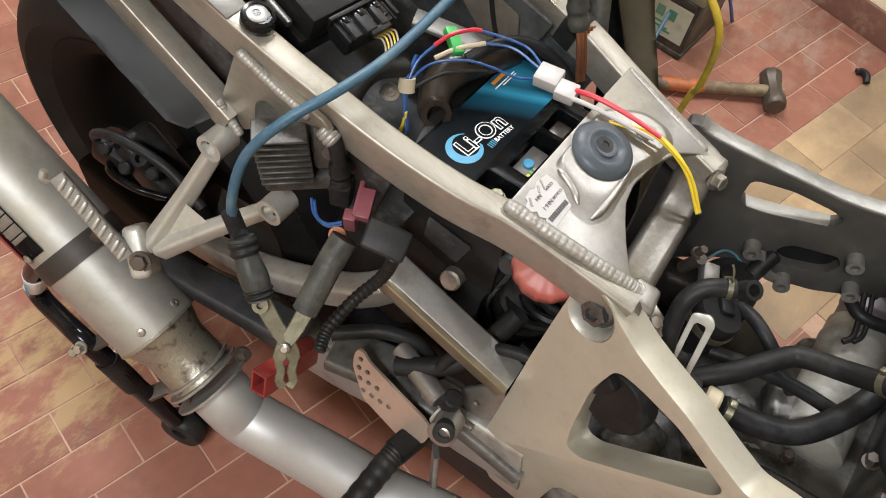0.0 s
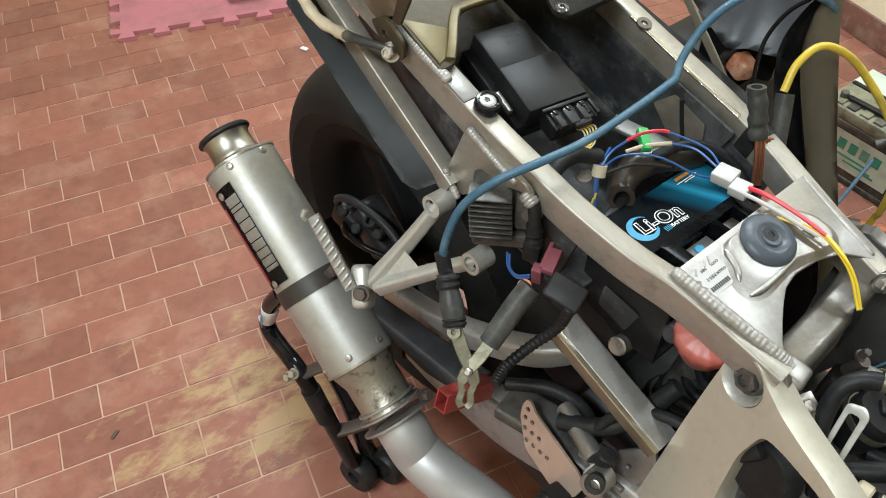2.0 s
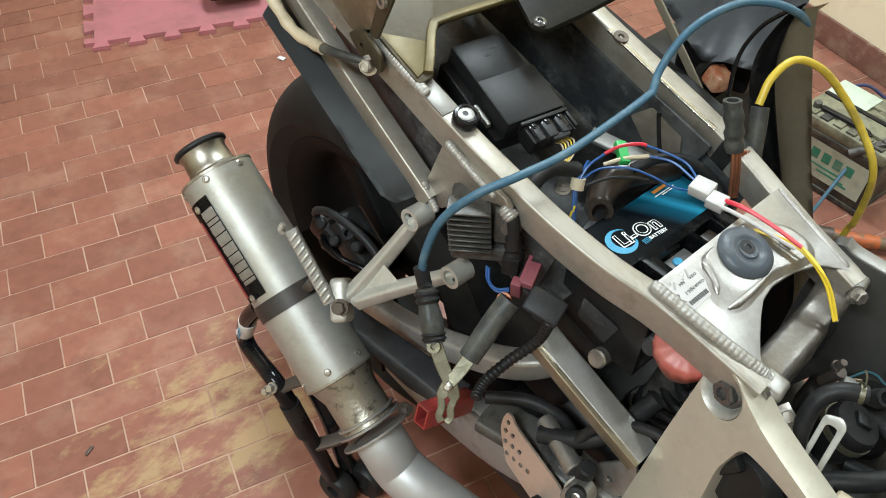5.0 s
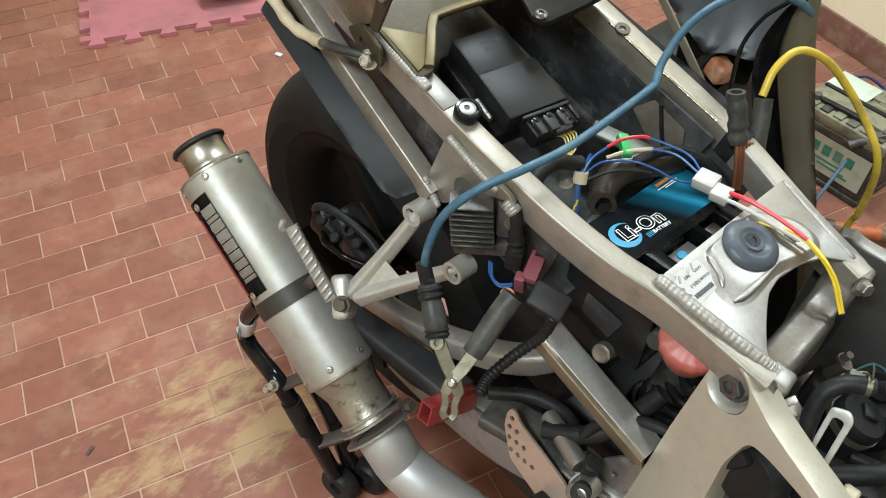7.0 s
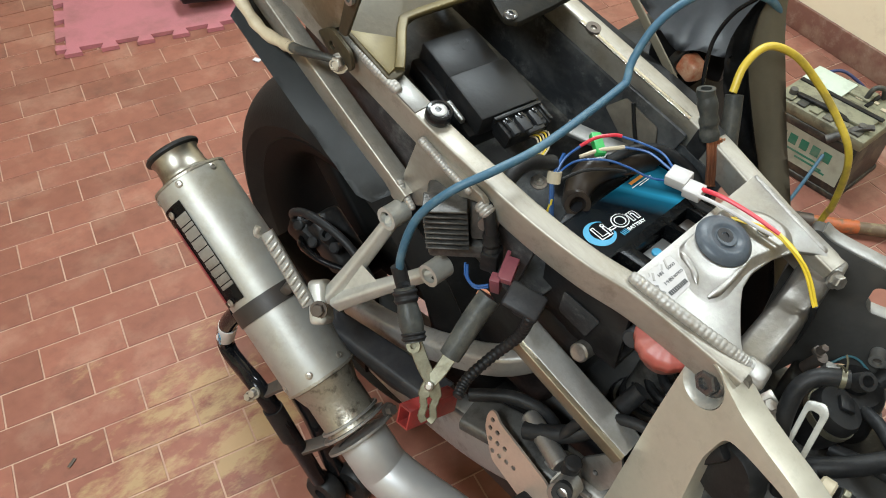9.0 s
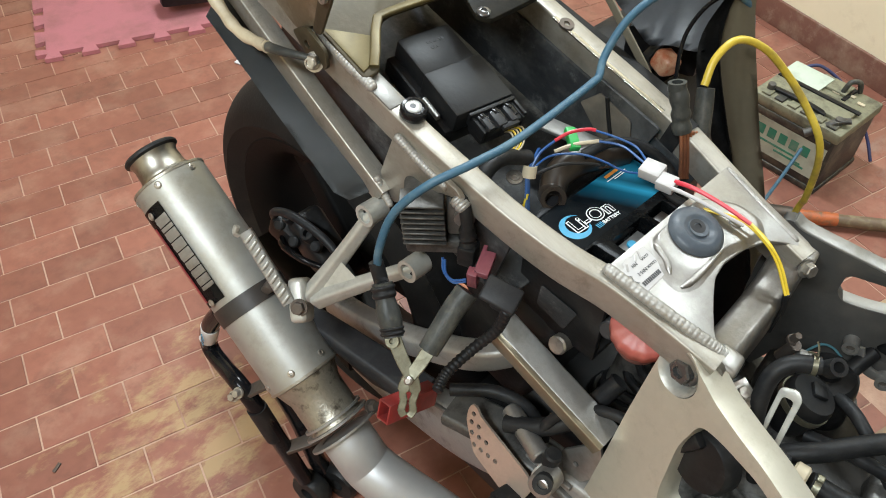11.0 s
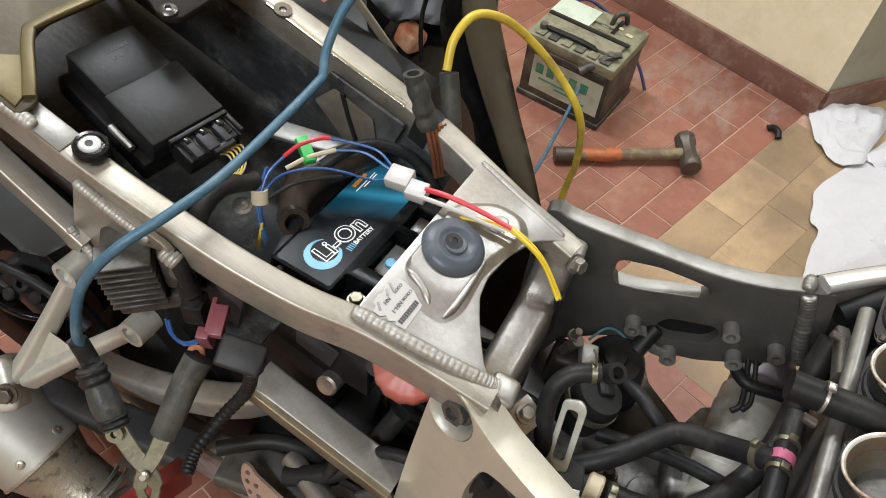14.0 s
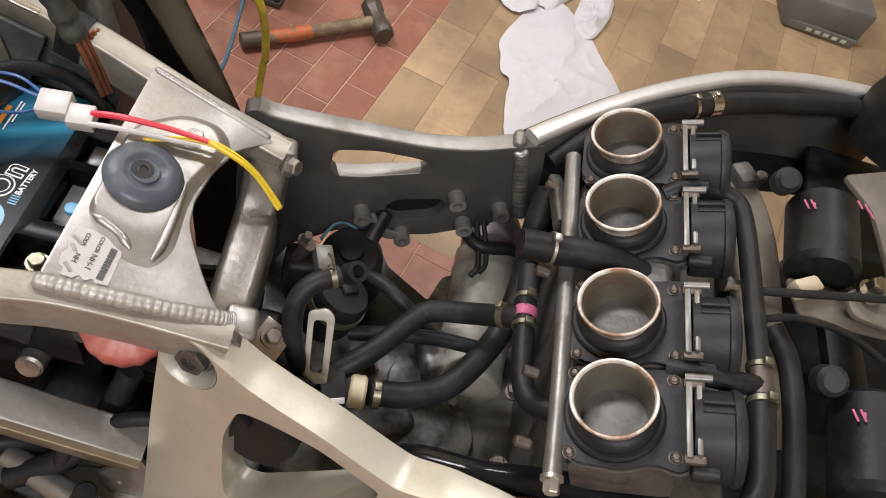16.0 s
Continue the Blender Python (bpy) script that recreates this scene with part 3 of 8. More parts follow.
def slab(bm, outline, thick, place, holes=(), bev=0.0, seg=2):
    """A flat plate: outline and holes in 2D, set into the world by place(u, v), thick along the normal vector thick."""
    before = set(bm.faces)
    edges = []
    for loop in (outline, *holes):
        vs = [bm.verts.new(place(*q)) for q in loop]
        edges += [bm.edges.new((a, b)) for a, b in zip(vs, vs[1:] + vs[:1])]
    if holes:
        bmesh.ops.triangle_fill(bm, use_beauty=True, edges=edges)
        faces = [f for f in bm.faces if f not in before]
    else:
        faces = [bm.faces.new([e.verts[0] for e in edges])]
    r = bmesh.ops.extrude_face_region(bm, geom=faces)
    vs = [g for g in r["geom"] if isinstance(g, bmesh.types.BMVert)]
    bmesh.ops.translate(bm, verts=vs, vec=thick)
    new_faces = [f for f in bm.faces if f not in before]
    bmesh.ops.recalc_face_normals(bm, faces=new_faces)
    if bev:
        es = [e for e in {e for f in new_faces for e in f.edges} if len(e.link_faces) == 2 and e.calc_face_angle() > radians(60)]
        bmesh.ops.bevel(bm, geom=es, offset=bev, segments=seg, profile=0.5, affect="EDGES", clamp_overlap=True)
    return bm


def circle(cx, cy, r, n=14, sy=1.0):
    return [(cx + r * math.cos(2 * math.pi * k / n), cy + sy * r * math.sin(2 * math.pi * k / n)) for k in range(n)]


def bead(bm, path, r, step=0.0045, squash=0.75):
    """A weld: one rippled bead along a path."""
    pts = [Vector(p) for p in path]
    length = sum((q - p).length for p, q in zip(pts, pts[1:]))
    waves = max(2, round(length / step))

    def radius(s):
        w = (s * waves) % 1.0
        e = min(1.0, s * waves, (1 - s) * waves)
        return r * (0.55 + 0.45 * math.sqrt(max(0.0, e))) * (0.90 + 0.11 * math.sin(math.pi * w) ** 0.6 + 0.08 * noise.noise(Vector((s * waves * 0.9, r * 900, 0.3))))
    return tube(bm, pts if len(pts) > 2 else [pts[0], (pts[0] + pts[1]) / 2, pts[1]], radius, n=max(4, waves * 6 // max(1, len(pts) - 1)), seg=12)


def letters(text, size, material, place, parent, name="lettering", depth=0.0004, bold=0.0):
    parent = shallow(parent)
    c = bpy.data.curves.new(name, "FONT")
    c.body, c.size, c.extrude, c.offset = text, size, depth, bold
    c.align_x, c.align_y = "CENTER", "CENTER"
    tmp = bpy.data.objects.new(name, c)
    scene.collection.objects.link(tmp)
    me = bpy.data.meshes.new_from_object(tmp.evaluated_get(bpy.context.evaluated_depsgraph_get()))
    bpy.data.objects.remove(tmp)
    me.transform(place)
    me.materials.clear()
    me.materials.append(material)
    ob = new(name, me)
    ob.parent = parent
    if parent.type == "EMPTY":
        ob.matrix_parent_inverse = parent.matrix_basis.inverted()
    return ob


def T(x, y, d=0.0):
    """On the sloping plane of the rear subframe's top, raised by d."""
    return Vector((x, y, 0.697 + 0.276 * y + d))


NT = Vector((0, -0.266, 0.964))

# ---- the room ----
TILE = 0.077
AX, AY = Vector((0.970, -0.243, 0)), Vector((0.243, 0.970, 0))
ORIGIN = Vector((-0.549, 1.135, 0))


def ground(u, v, z=0.0):
    return ORIGIN + AX * u * TILE + AY * v * TILE + Vector((0, 0, z))


bm = B()
q = [Vector((-3.2, -3.2, 0)), Vector((3.4, -3.2, 0)), Vector((3.4, 4.6, 0)), Vector((-3.2, 4.6, 0))]
bm.faces.new([bm.verts.new(v + Vector((0, 0, -0.0017))) for v in q])
bm.faces.new([bm.verts.new(v + Vector((0, 0, -0.1))) for v in q])
floor = solo("floor", bm, M["grout"], "floor of small red clay tiles with pale dusty joints", "floor", "structure")


def wall(name, a, b, h, t, material, label):
    """An upright wall from a to b, its thickness t away to the right of that way."""
    a, b = Vector((*a, 0)), Vector((*b, 0))
    d = (b - a).normalized()
    n = Vector((d.y, -d.x, 0)) * t
    bm = B()
    vs = [bm.verts.new(p + Vector((0, 0, z))) for z in (-0.1, h) for p in (a, b, b + n, a + n)]
    for f in ((0, 1, 2, 3), (4, 5, 6, 7), (0, 1, 5, 4), (1, 2, 6, 5), (2, 3, 7, 6), (3, 0, 4, 7)):
        bm.faces.new([vs[i] for i in f])
    return solo(name, bm, material, label, "wall", "structure")


def skirting(a, b, name="baseboard"):
    a, b = Vector((*a, 0)), Vector((*b, 0))
    d = (b - a).normalized()
    n = Vector((-d.y, d.x, 0))
    bm = B()
    bar(bm, [a + n * 0.0045 + Vector((0, 0, 0.04)), b + n * 0.0045 + Vector((0, 0, 0.04))], 0.009, 0.08, 0.002)
    return solo(name, bm, M["skirting"], "red-brown skirting tile with dusty plaster smears", "skirting", "structure")


CORNER = (1.415, -0.19)
FAR = (CORNER[0] + 0.243 * 5.0, CORNER[1] + 0.970 * 5.0)
SIDE = (CORNER[0] + 0.80 * 1.9, CORNER[1] - 0.56 * 1.9)
wall("wall_east", CORNER, FAR, 2.7, 0.25, M["plaster"], "cream painted plaster wall")
wall("wall_jamb", SIDE, CORNER, 2.7, 0.25, M["plaster_grey"], "dull grey-green wall round the corner")
wall("wall_west", (-3.0, 4.6), (-3.0, -3.2), 2.7, 0.2, M["plaster"], "cream painted plaster wall")
wall("wall_north", (3.2, 4.4), (-3.2, 4.4), 2.7, 0.2, M["plaster"], "cream painted plaster wall")
wall("wall_south", (-3.2, -3.0), (3.4, -3.0), 2.7, 0.2, M["plaster"], "cream painted plaster wall")
wall("wall_end", (3.2, -3.2), (3.2, 4.6), 2.7, 0.2, M["plaster"], "cream painted plaster wall")
skirting(CORNER, FAR)
skirting(SIDE, CORNER)
bm = B()
box(bm, (6.8, 8.0, 0.2), at(0.1, 0.7, 2.8))
solo("ceiling", bm, M["ceiling"], "plain white ceiling", "ceiling", "structure")

# ---- the motorcycle ----
moto = thing("motorcycle", (0, 0.58, 0), "stripped sports motorcycle with bare champagne alloy frame", "motorcycle")

# rear wheel
AXLE = Vector((0.0, 0.58, 0.312))
wheel = part("rear_wheel", lathe(B(), [(0.02, -0.05), (0.035, -0.05), (0.035, 0.05), (0.02, 0.05)], facing(AXLE, (1, 0, 0)), 24), M["rim"], moto, "dark dirty rear wheel hub")
prof = []
for k in range(17):
    a = radians(-78 + 156 * k / 16)
    prof.append((0.225 + 0.087 * math.cos(a) ** 0.8, 0.088 * math.sin(a)))
prof = [(0.215, -0.062)] + prof + [(0.215, 0.062)]
part("tyre", lathe(B(), prof, facing(AXLE, (1, 0, 0)), 64, caps=False), M["tyre"], wheel, "worn black rear tyre")
bm = B()
lathe(bm, [(0.222, -0.070), (0.228, -0.066), (0.205, -0.058), (0.185, -0.03), (0.182, 0.0), (0.185, 0.03), (0.205, 0.058), (0.228, 0.066), (0.222, 0.070),
           (0.198, 0.06), (0.178, 0.03), (0.176, 0.0), (0.178, -0.03), (0.198, -0.06), (0.222, -0.070)], facing(AXLE, (1, 0, 0)), 64, caps=False)
part("rim", bm, M["rim"], wheel, "dark brown-grey rim")
for k in range(3):
    a = radians(50 + 120 * k)
    d = Vector((0, math.cos(a), math.sin(a)))
    bm = B()
    bar(bm, [AXLE + d * 0.03, AXLE + d * 0.11, AXLE + d * 0.18], 0.05, 0.045, 0.008, up=(1, 0, 0))
    part("spoke", bm, M["rim"], wheel)
bm = B()
pipe_wall(bm, 0.055, 0.108, -0.0025, 0.0025, facing(AXLE + Vector((-0.0855, 0, 0)), (1, 0, 0)), 48)
part("brake_disc", bm, M["black"], wheel, "dark brake disc")

# swingarm
bm = B()
bar(bm, [(-0.122, -0.02, 0.425), (-0.128, 0.117, 0.402), (-0.130, 0.245, 0.338), (-0.128, 0.42, 0.305), (-0.12, 0.64, 0.312)], 0.030, 0.095, 0.007)
arm = part("swingarm", bm, M["arm_alloy"], moto, "grimy alloy swingarm")
bm = B()
bar(bm, [(0.125, -0.02, 0.40), (0.13, 0.2, 0.395), (0.125, 0.42, 0.36), (0.12, 0.64, 0.312)], 0.034, 0.075, 0.008)
part("left_arm", bm, M["alloy_dark"], arm)
bm = B()
bar(bm, [(-0.135, 0.47, 0.385), (-0.135, 0.38, 0.415), (-0.125, 0.28, 0.46), (-0.10, 0.20, 0.50), (-0.03, 0.165, 0.515), (0.05, 0.165, 0.515), (0.12, 0.22, 0.49), (0.13, 0.35, 0.42)], 0.028, 0.034, 0.006)
part("brace", bm, M["arm_alloy"], arm, "curved alloy brace above the tyre")
bm = B()
bar(bm, [(-0.1425, 0.04, 0.4655), (-0.1430, 0.117, 0.4485), (-0.1440, 0.245, 0.3845), (-0.143, 0.38, 0.357)], 0.006, 0.006, 0.002)
part("ridge", bm, M["alloy_bare"], arm, "bright worn upper ridge")
# black sleeve added round the arm's rear end to darken it
bm = B()
bar(bm, [(-0.1275, 0.43, 0.309), (-0.124, 0.54, 0.311), (-0.120, 0.66, 0.313)], 0.042, 0.104, 0.008)
part("axle_end", bm, M["rim"], arm, "black sleeve added over the rear end of the swingarm")
# rear caliper
bm = B()
box(bm, (0.05, 0.085, 0.05), at(-0.115, 0.52, 0.455, 35, 0, 0), 0.012, 3)
box(bm, (0.03, 0.05, 0.04), at(-0.135, 0.56, 0.455, 20, 0, 10), 0.008, 2)
cal = part("rear_caliper", bm, M["black"], moto, "black rear brake caliper")
for p in ((-0.141, 0.528, 0.462), (-0.133, 0.487, 0.478), (-0.141, 0.56, 0.47)):
    bm = B()
    cyl(bm, 0.008, p, (-0.7, -0.2, 0.7), 0.012, 12, 0.002)
    part("pin", bm, M["rubber"], cal)
for p, r, l in (((-0.128, 0.505, 0.480), 0.012, 0.020), ((-0.132, 0.545, 0.486), 0.009, 0.018), ((-0.142, 0.545, 0.440), 0.011, 0.016)):
    bm = B()
    lathe(bm, [(r, 0), (r, l * 0.7), (r * 0.8, l), (r * 0.45, l), (r * 0.4, l * 0.6), (0, l * 0.6)], facing(p, (-0.5, -0.1, 0.8)), 18)
    part("piston_cap", bm, M["black"], cal)
bm = B()
tube(bm, [(-0.138, 0.560, 0.452), (-0.158, 0.540, 0.462), (-0.156, 0.500, 0.462), (-0.140, 0.470, 0.455)], 0.0045)
part("bleed_pipe", bm, M["black_gloss"], cal)
bm = B()
tube(bm, [(-0.135, 0.575, 0.45), (-0.145, 0.57, 0.49), (-0.14, 0.53, 0.51), (-0.13, 0.47, 0.50), (-0.13, 0.42, 0.47)], 0.006)
part("brake_hose", bm, M["rubber"], cal)

# subframe rails
bm = B()
bar(bm, [T(-0.117, 0.62, -0.016), T(-0.117, 0.40, -0.016), T(-0.117, 0.31, -0.016), T(-0.113, 0.24, -0.016), T(-0.108, 0.185, -0.016), T(-0.098, 0.13, -0.016), T(-0.084, 0.085, -0.016), T(-0.076, 0.04, -0.016), T(-0.070, -0.02, -0.014)], 0.022, 0.034, 0.0024, n=6)
subframe = part("subframe", bm, M["alloy"], moto, "champagne alloy rear subframe with bright weld beads")
bm = B()
bar(bm, [T(0.119, 0.62, -0.016), T(0.119, 0.40, -0.016), T(0.119, 0.31, -0.016), T(0.120, 0.22, -0.016), T(0.117, 0.15, -0.016), T(0.108, 0.09, -0.016), T(0.100, 0.04, -0.016), T(0.094, -0.01, -0.014)], 0.022, 0.034, 0.0028, n=6)
part("left_rail", bm, M["alloy"], subframe)
bm = B()
bar(bm, [(-0.131, 0.335, 0.678), (-0.130, 0.45, 0.739), (-0.126, 0.60, 0.818)], 0.020, 0.026, 0.0018)
part("lower_rail", bm, M["alloy"], subframe)
# lower strut to the footrest mount
bm = B()
bar(bm, [(-0.1185, 0.172, 0.602), (-0.114, 0.10, 0.571), (-0.110, 0.031, 0.543)], 0.030, 0.014, 0.003)
strut = part("strut", bm, M["cast_grey"], subframe, "grey alloy strut running under the frame plate")
# strip added along the outer side to carry the floor's ochre reflection
bm = B()
bar(bm, [(-0.1335, 0.172, 0.600), (-0.1290, 0.10, 0.569), (-0.1250, 0.031, 0.541)], 0.010, 0.017, 0.0012)
part("ochre_edge", bm, M["strut"], strut, "ochre strip coloured as the floor's reflection on the strut")
# gusset between the rails
bm = B()
slab(bm, rounded([(0.318, 0.768), (0.345, 0.700), (0.325, 0.672), (0.255, 0.735), (0.225, 0.745), (0.232, 0.752)], 0.006), Vector((0.006, 0, 0)), lambda u, v: Vector((-0.131, u, v)), bev=0.001)
part("gusset", bm, M["alloy"], subframe)
bm = B()
bead(bm, [T(-0.131, 0.315, -0.016), T(-0.131, 0.28, -0.018), T(-0.130, 0.245, -0.018)], 0.0046, 0.0034)
part("weld", bm, M["weld"], subframe, "rippled weld bead", angle=80)
bm = B()
bead(bm, [T(-0.129, 0.236, -0.020), T(-0.128, 0.222, -0.024)], 0.0080, 0.0042)
part("weld", bm, M["weld"], subframe, "short fat weld bead", angle=80)
bm = B()
bead(bm, [(-0.136, 0.345, 0.700), (-0.136, 0.335, 0.686), (-0.138, 0.320, 0.675)], 0.0042, 0.0034)
part("weld", bm, M["weld"], subframe, "rippled weld bead", angle=80)
# cross plate
PLATE = [(-0.079, 0.094), (0.112, 0.096), (0.110, 0.05), (0.106, -0.006), (0.102, -0.013), (0.097, -0.008), (0.088, 0.005), (0.072, 0.020), (0.045, 0.029), (0.0145, 0.0318), (-0.005, 0.028), (-0.0206, 0.0188), (-0.036, 0.008), (-0.0512, -0.004), (-0.058, -0.012), (-0.068, -0.016)]
bm = B()
slab(bm, rounded(PLATE, 0.004), Vector((0, 0, 0.003)), lambda u, v: T(u, v), bev=0.0008)
plate = part("cross_plate", bm, M["alloy_bare"], subframe, "pressed alloy cross plate")
bm = B()
low_ring = [(-0.028, 0.089), (-0.052, 0.056), (-0.051, 0.037), (-0.032, 0.029), (0.014, 0.0345), (0.054, 0.0265), (0.074, 0.0235), (0.087, 0.036), (0.084, 0.062), (0.054, 0.090)]
top_ring = [(-0.021, 0.086), (-0.024, 0.062), (-0.015, 0.046), (-0.004, 0.0425), (0.024, 0.0415), (0.054, 0.0335), (0.068, 0.0325), (0.077, 0.041), (0.074, 0.060), (0.048, 0.086)]
inner, outer = rounded(top_ring, 0.009), rounded(low_ring, 0.012)
bands = [[bm.verts.new(T(*(a.lerp(b, s)), d)) for a, b in zip(inner, outer)] for s, d in ((0.0, 0.0078), (0.12, 0.0077), (0.28, 0.0070), (0.62, 0.0046), (0.86, 0.0032), (1.0, 0.0027))]
bm.faces.new(bands[0])
for a, b in zip(bands, bands[1:]):
    for k in range(len(a)):
        bm.faces.new((a[k], a[(k + 1) % len(a)], b[(k + 1) % len(a)], b[k]))
part("pressed_step", bm, M["alloy_bare"], plate, angle=70)
bm = B()
slab(bm, rounded([(0.050, 0.056), (0.069, 0.055), (0.071, 0.043), (0.052, 0.044)], 0.006), Vector((0, 0, 0.0022)), lambda u, v: T(u, v, 0.0070), bev=0.0016, seg=3)
part("dimple", bm, M["alloy_bare"], plate)
for path in ([(0.040, 0.046), (0.0258, 0.0425), (0.0075, 0.0405), (-0.0113, 0.0390), (-0.0294, 0.0385), (-0.042, 0.0400)], [(-0.027, 0.083), (-0.0290, 0.0745), (-0.0330, 0.0640), (-0.0400, 0.0545)]):
    bm = B()
    tube(bm, [T(u, v, 0.0042) for u, v in path], lambda s: 0.0036 * min(1.0, 0.35 + 4 * s, 0.35 + 4 * (1 - s)), seg=14)
    part("pressed_ridge", bm, M["alloy_bare"], plate, "rounded ridge pressed into the plate")
bm = B()
bead(bm, [T(-0.084, 0.095, 0.0040), T(-0.078, 0.06, 0.0045), T(-0.070, 0.02, 0.0040), T(-0.061, -0.012, 0.0015), T(-0.057, -0.021, -0.0010)], 0.0058, 0.0040)
part("weld", bm, M["weld"], subframe, "thick rippled weld bead along the plate", angle=80)
bm = B()
bead(bm, [T(0.109, 0.095, 0.002), T(0.103, 0.05, 0.002), T(0.097, 0.002, 0.002)], 0.0030, 0.004)
part("weld", bm, M["alloy_bare"], subframe, "thin weld bead", angle=80)
bm = B()
lathe(bm, [(0.0262, 0.0), (0.0270, 0.0016), (0.0258, 0.0042), (0.0222, 0.0070), (0.0165, 0.0086), (0.0135, 0.0084), (0.0120, 0.0066), (0.0098, 0.0064), (0.0094, 0.0082), (0.0074, 0.0086), (0.0046, 0.0082), (0.0038, 0.005), (0.0, 0.005)], facing(T(0.0135, 0.0665, 0.0074), NT), 40)
part("rubber_grommet", bm, M["grommet"], plate, "dusty rubber grommet with a bluish reflection in its colour", angle=50)
bm = B()
lathe(bm, [(0.0075, 0), (0.0075, 0.0012), (0.0035, 0.0012), (0.003, -0.002), (0, -0.002)], facing(T(0.0135, 0.0665, 0.0152), NT), 20)
part("bush", bm, M["ecu"], plate)
# colour sticker with worn print
bm = B()
slab(bm, [(-0.0740, 0.0830), (-0.0690, 0.0840), (-0.0680, 0.0870), (-0.0600, 0.0885), (-0.0560, 0.0865), (-0.0500, 0.0890), (-0.0380, 0.0870), (-0.0370, 0.0800), (-0.0385, 0.0700), (-0.0405, 0.0590), (-0.0480, 0.0575), (-0.0700, 0.0565), (-0.0715, 0.0640), (-0.0690, 0.0660), (-0.0725, 0.0700), (-0.0700, 0.0740), (-0.0740, 0.0770)], Vector((0, 0, 0.0004)), lambda u, v: T(u, v, 0.0033))
sticker = part("sticker", bm, M["white_plastic"], plate, "worn torn white paint-code sticker")
bm = B()
x = -0.0445
while x > -0.0680:
    w = random.uniform(0.0014, 0.0022)
    box(bm, (w, 0.0042, 0.0003), Matrix.Translation(T(x - w / 2, 0.0625, 0.0042)) @ at(0, 0, 0, 15.4))
    x -= w + 0.0006
part("print_bar", bm, M["dark_print"], sticker, "dark printed code")
for word, size, px_, py_ in (("COLOR", 0.0036, -0.0455, 0.0715), ("NH-1", 0.0052, -0.0590, 0.0715), ("CODE", 0.0036, -0.0455, 0.0800), ("NH", 0.0046, -0.0600, 0.0800)):
    letters(word, size, M["dark_print"], Matrix.Translation(T(px_, py_, 0.0041)) @ at(0, 0, 0, 15.4) @ at(0, 0, 0, 0, 0, 180), sticker, depth=0.0001, bold=0.00004)
bm = B()
for a, b in (((-0.046, 0.0875), (-0.050, 0.080)), ((-0.0655, 0.0845), (-0.0700, 0.0790)), ((-0.0520, 0.0860), (-0.0560, 0.0820))):
    bar(bm, [T(*a, 0.0041), T(*b, 0.0041)], 0.0022, 0.0004, 0.0001)
part("scuff", bm, M["alloy_bare"], sticker, "scraped bare patch")

# main frame, right side plate with its triangular opening
FN = Vector((-1, 0.25, 0.25)).normalized()


def FR(y, z, d=0.0):
    return Vector((-0.082 + 0.25 * (z - 0.70) + 0.25 * y, y, z)) + FN * d


OUT = [(0.014, 0.6955), (0.003, 0.6985), (-0.009, 0.695), (-0.016, 0.690), (-0.042, 0.680), (-0.069, 0.675), (-0.10, 0.671), (-0.135, 0.663), (-0.158, 0.659), (-0.185, 0.668), (-0.22, 0.672), (-0.34, 0.675), (-0.34, 0.645), (-0.18, 0.645), (-0.135, 0.613), (-0.062, 0.542), (0.031, 0.452), (0.029, 0.480), (0.0275, 0.528), (0.026, 0.59), (0.0235, 0.64), (0.0215, 0.675), (0.019, 0.687)]
FOLD = [(0.031, 0.4535), (-0.062, 0.5435), (-0.135, 0.6145), (-0.18, 0.6465), (-0.22, 0.60), (-0.14, 0.50), (-0.07, 0.40), (-0.02, 0.345), (0.014, 0.350), (0.030, 0.390), (0.033, 0.425)]
HOLE = [(-0.039, 0.652), (-0.0315, 0.615), (-0.036, 0.560), (-0.041, 0.541), (-0.056, 0.545), (-0.086, 0.574), (-0.121, 0.609), (-0.145, 0.633), (-0.149, 0.645), (-0.10, 0.657), (-0.06, 0.656)]
BOLT = (0.0, 0.6725)
bm = B()
slab(bm, rounded(OUT, 0.006), -FN * 0.030, FR, [rounded(HOLE, 0.010)[::-1], circle(*BOLT, 0.0218, 32)], bev=0.0030, seg=4)
frame_r = part("main_frame", bm, M["frame_plate"], moto, "champagne alloy main frame plate with a triangular opening")
bm = B()


def folded(y, z):
    """The lower flange leans in under the plate, further the lower it goes."""
    below = 0.718 * (0.482 - 0.97 * y - z)
    return FR(y, z, -0.0005 - 0.45 * max(0.0, below))


slab(bm, rounded(FOLD, 0.003), -FN * 0.026, folded, [circle(0.001, 0.464, 0.0085, 16, 0.7)[::-1]], bev=0.0020, seg=3)
part("lower_flange", bm, M["frame_plate"], frame_r, "folded lower flange with a drilled hole")
bm = B()
lathe(bm, [(0.0222, 0.0004), (0.0208, -0.0008), (0.0172, -0.0060), (0.0168, -0.0130), (0.0, -0.0130)], facing(FR(*BOLT), FN), 40, caps=False)
part("bolt_recess", bm, M["cast"], frame_r, "machined recess round the frame bolt")
bm = B()
lathe(bm, [(0.0152, -0.0125), (0.0152, -0.0095), (0.0132, -0.0080), (0.0116, -0.0074)], facing(FR(*BOLT), FN), 32, caps=False)
lathe(bm, [(0.0118, -0.0078), (0.0118, -0.0020), (0.0102, -0.0004), (0.0062, -0.0002), (0.0056, -0.0045), (0, -0.0050)], facing(FR(*BOLT), FN, 12), 6)
part("frame_bolt", bm, M["bolt_dark"], frame_r, "shiny hexagon frame bolt deep in its recess", angle=25)
# black filler cap seen through the opening
bm = B()
lathe(bm, [(0.033, 0), (0.033, 0.012), (0.029, 0.018), (0.0, 0.019)], facing(Vector((-0.085, -0.055, 0.595)), FN), 32)
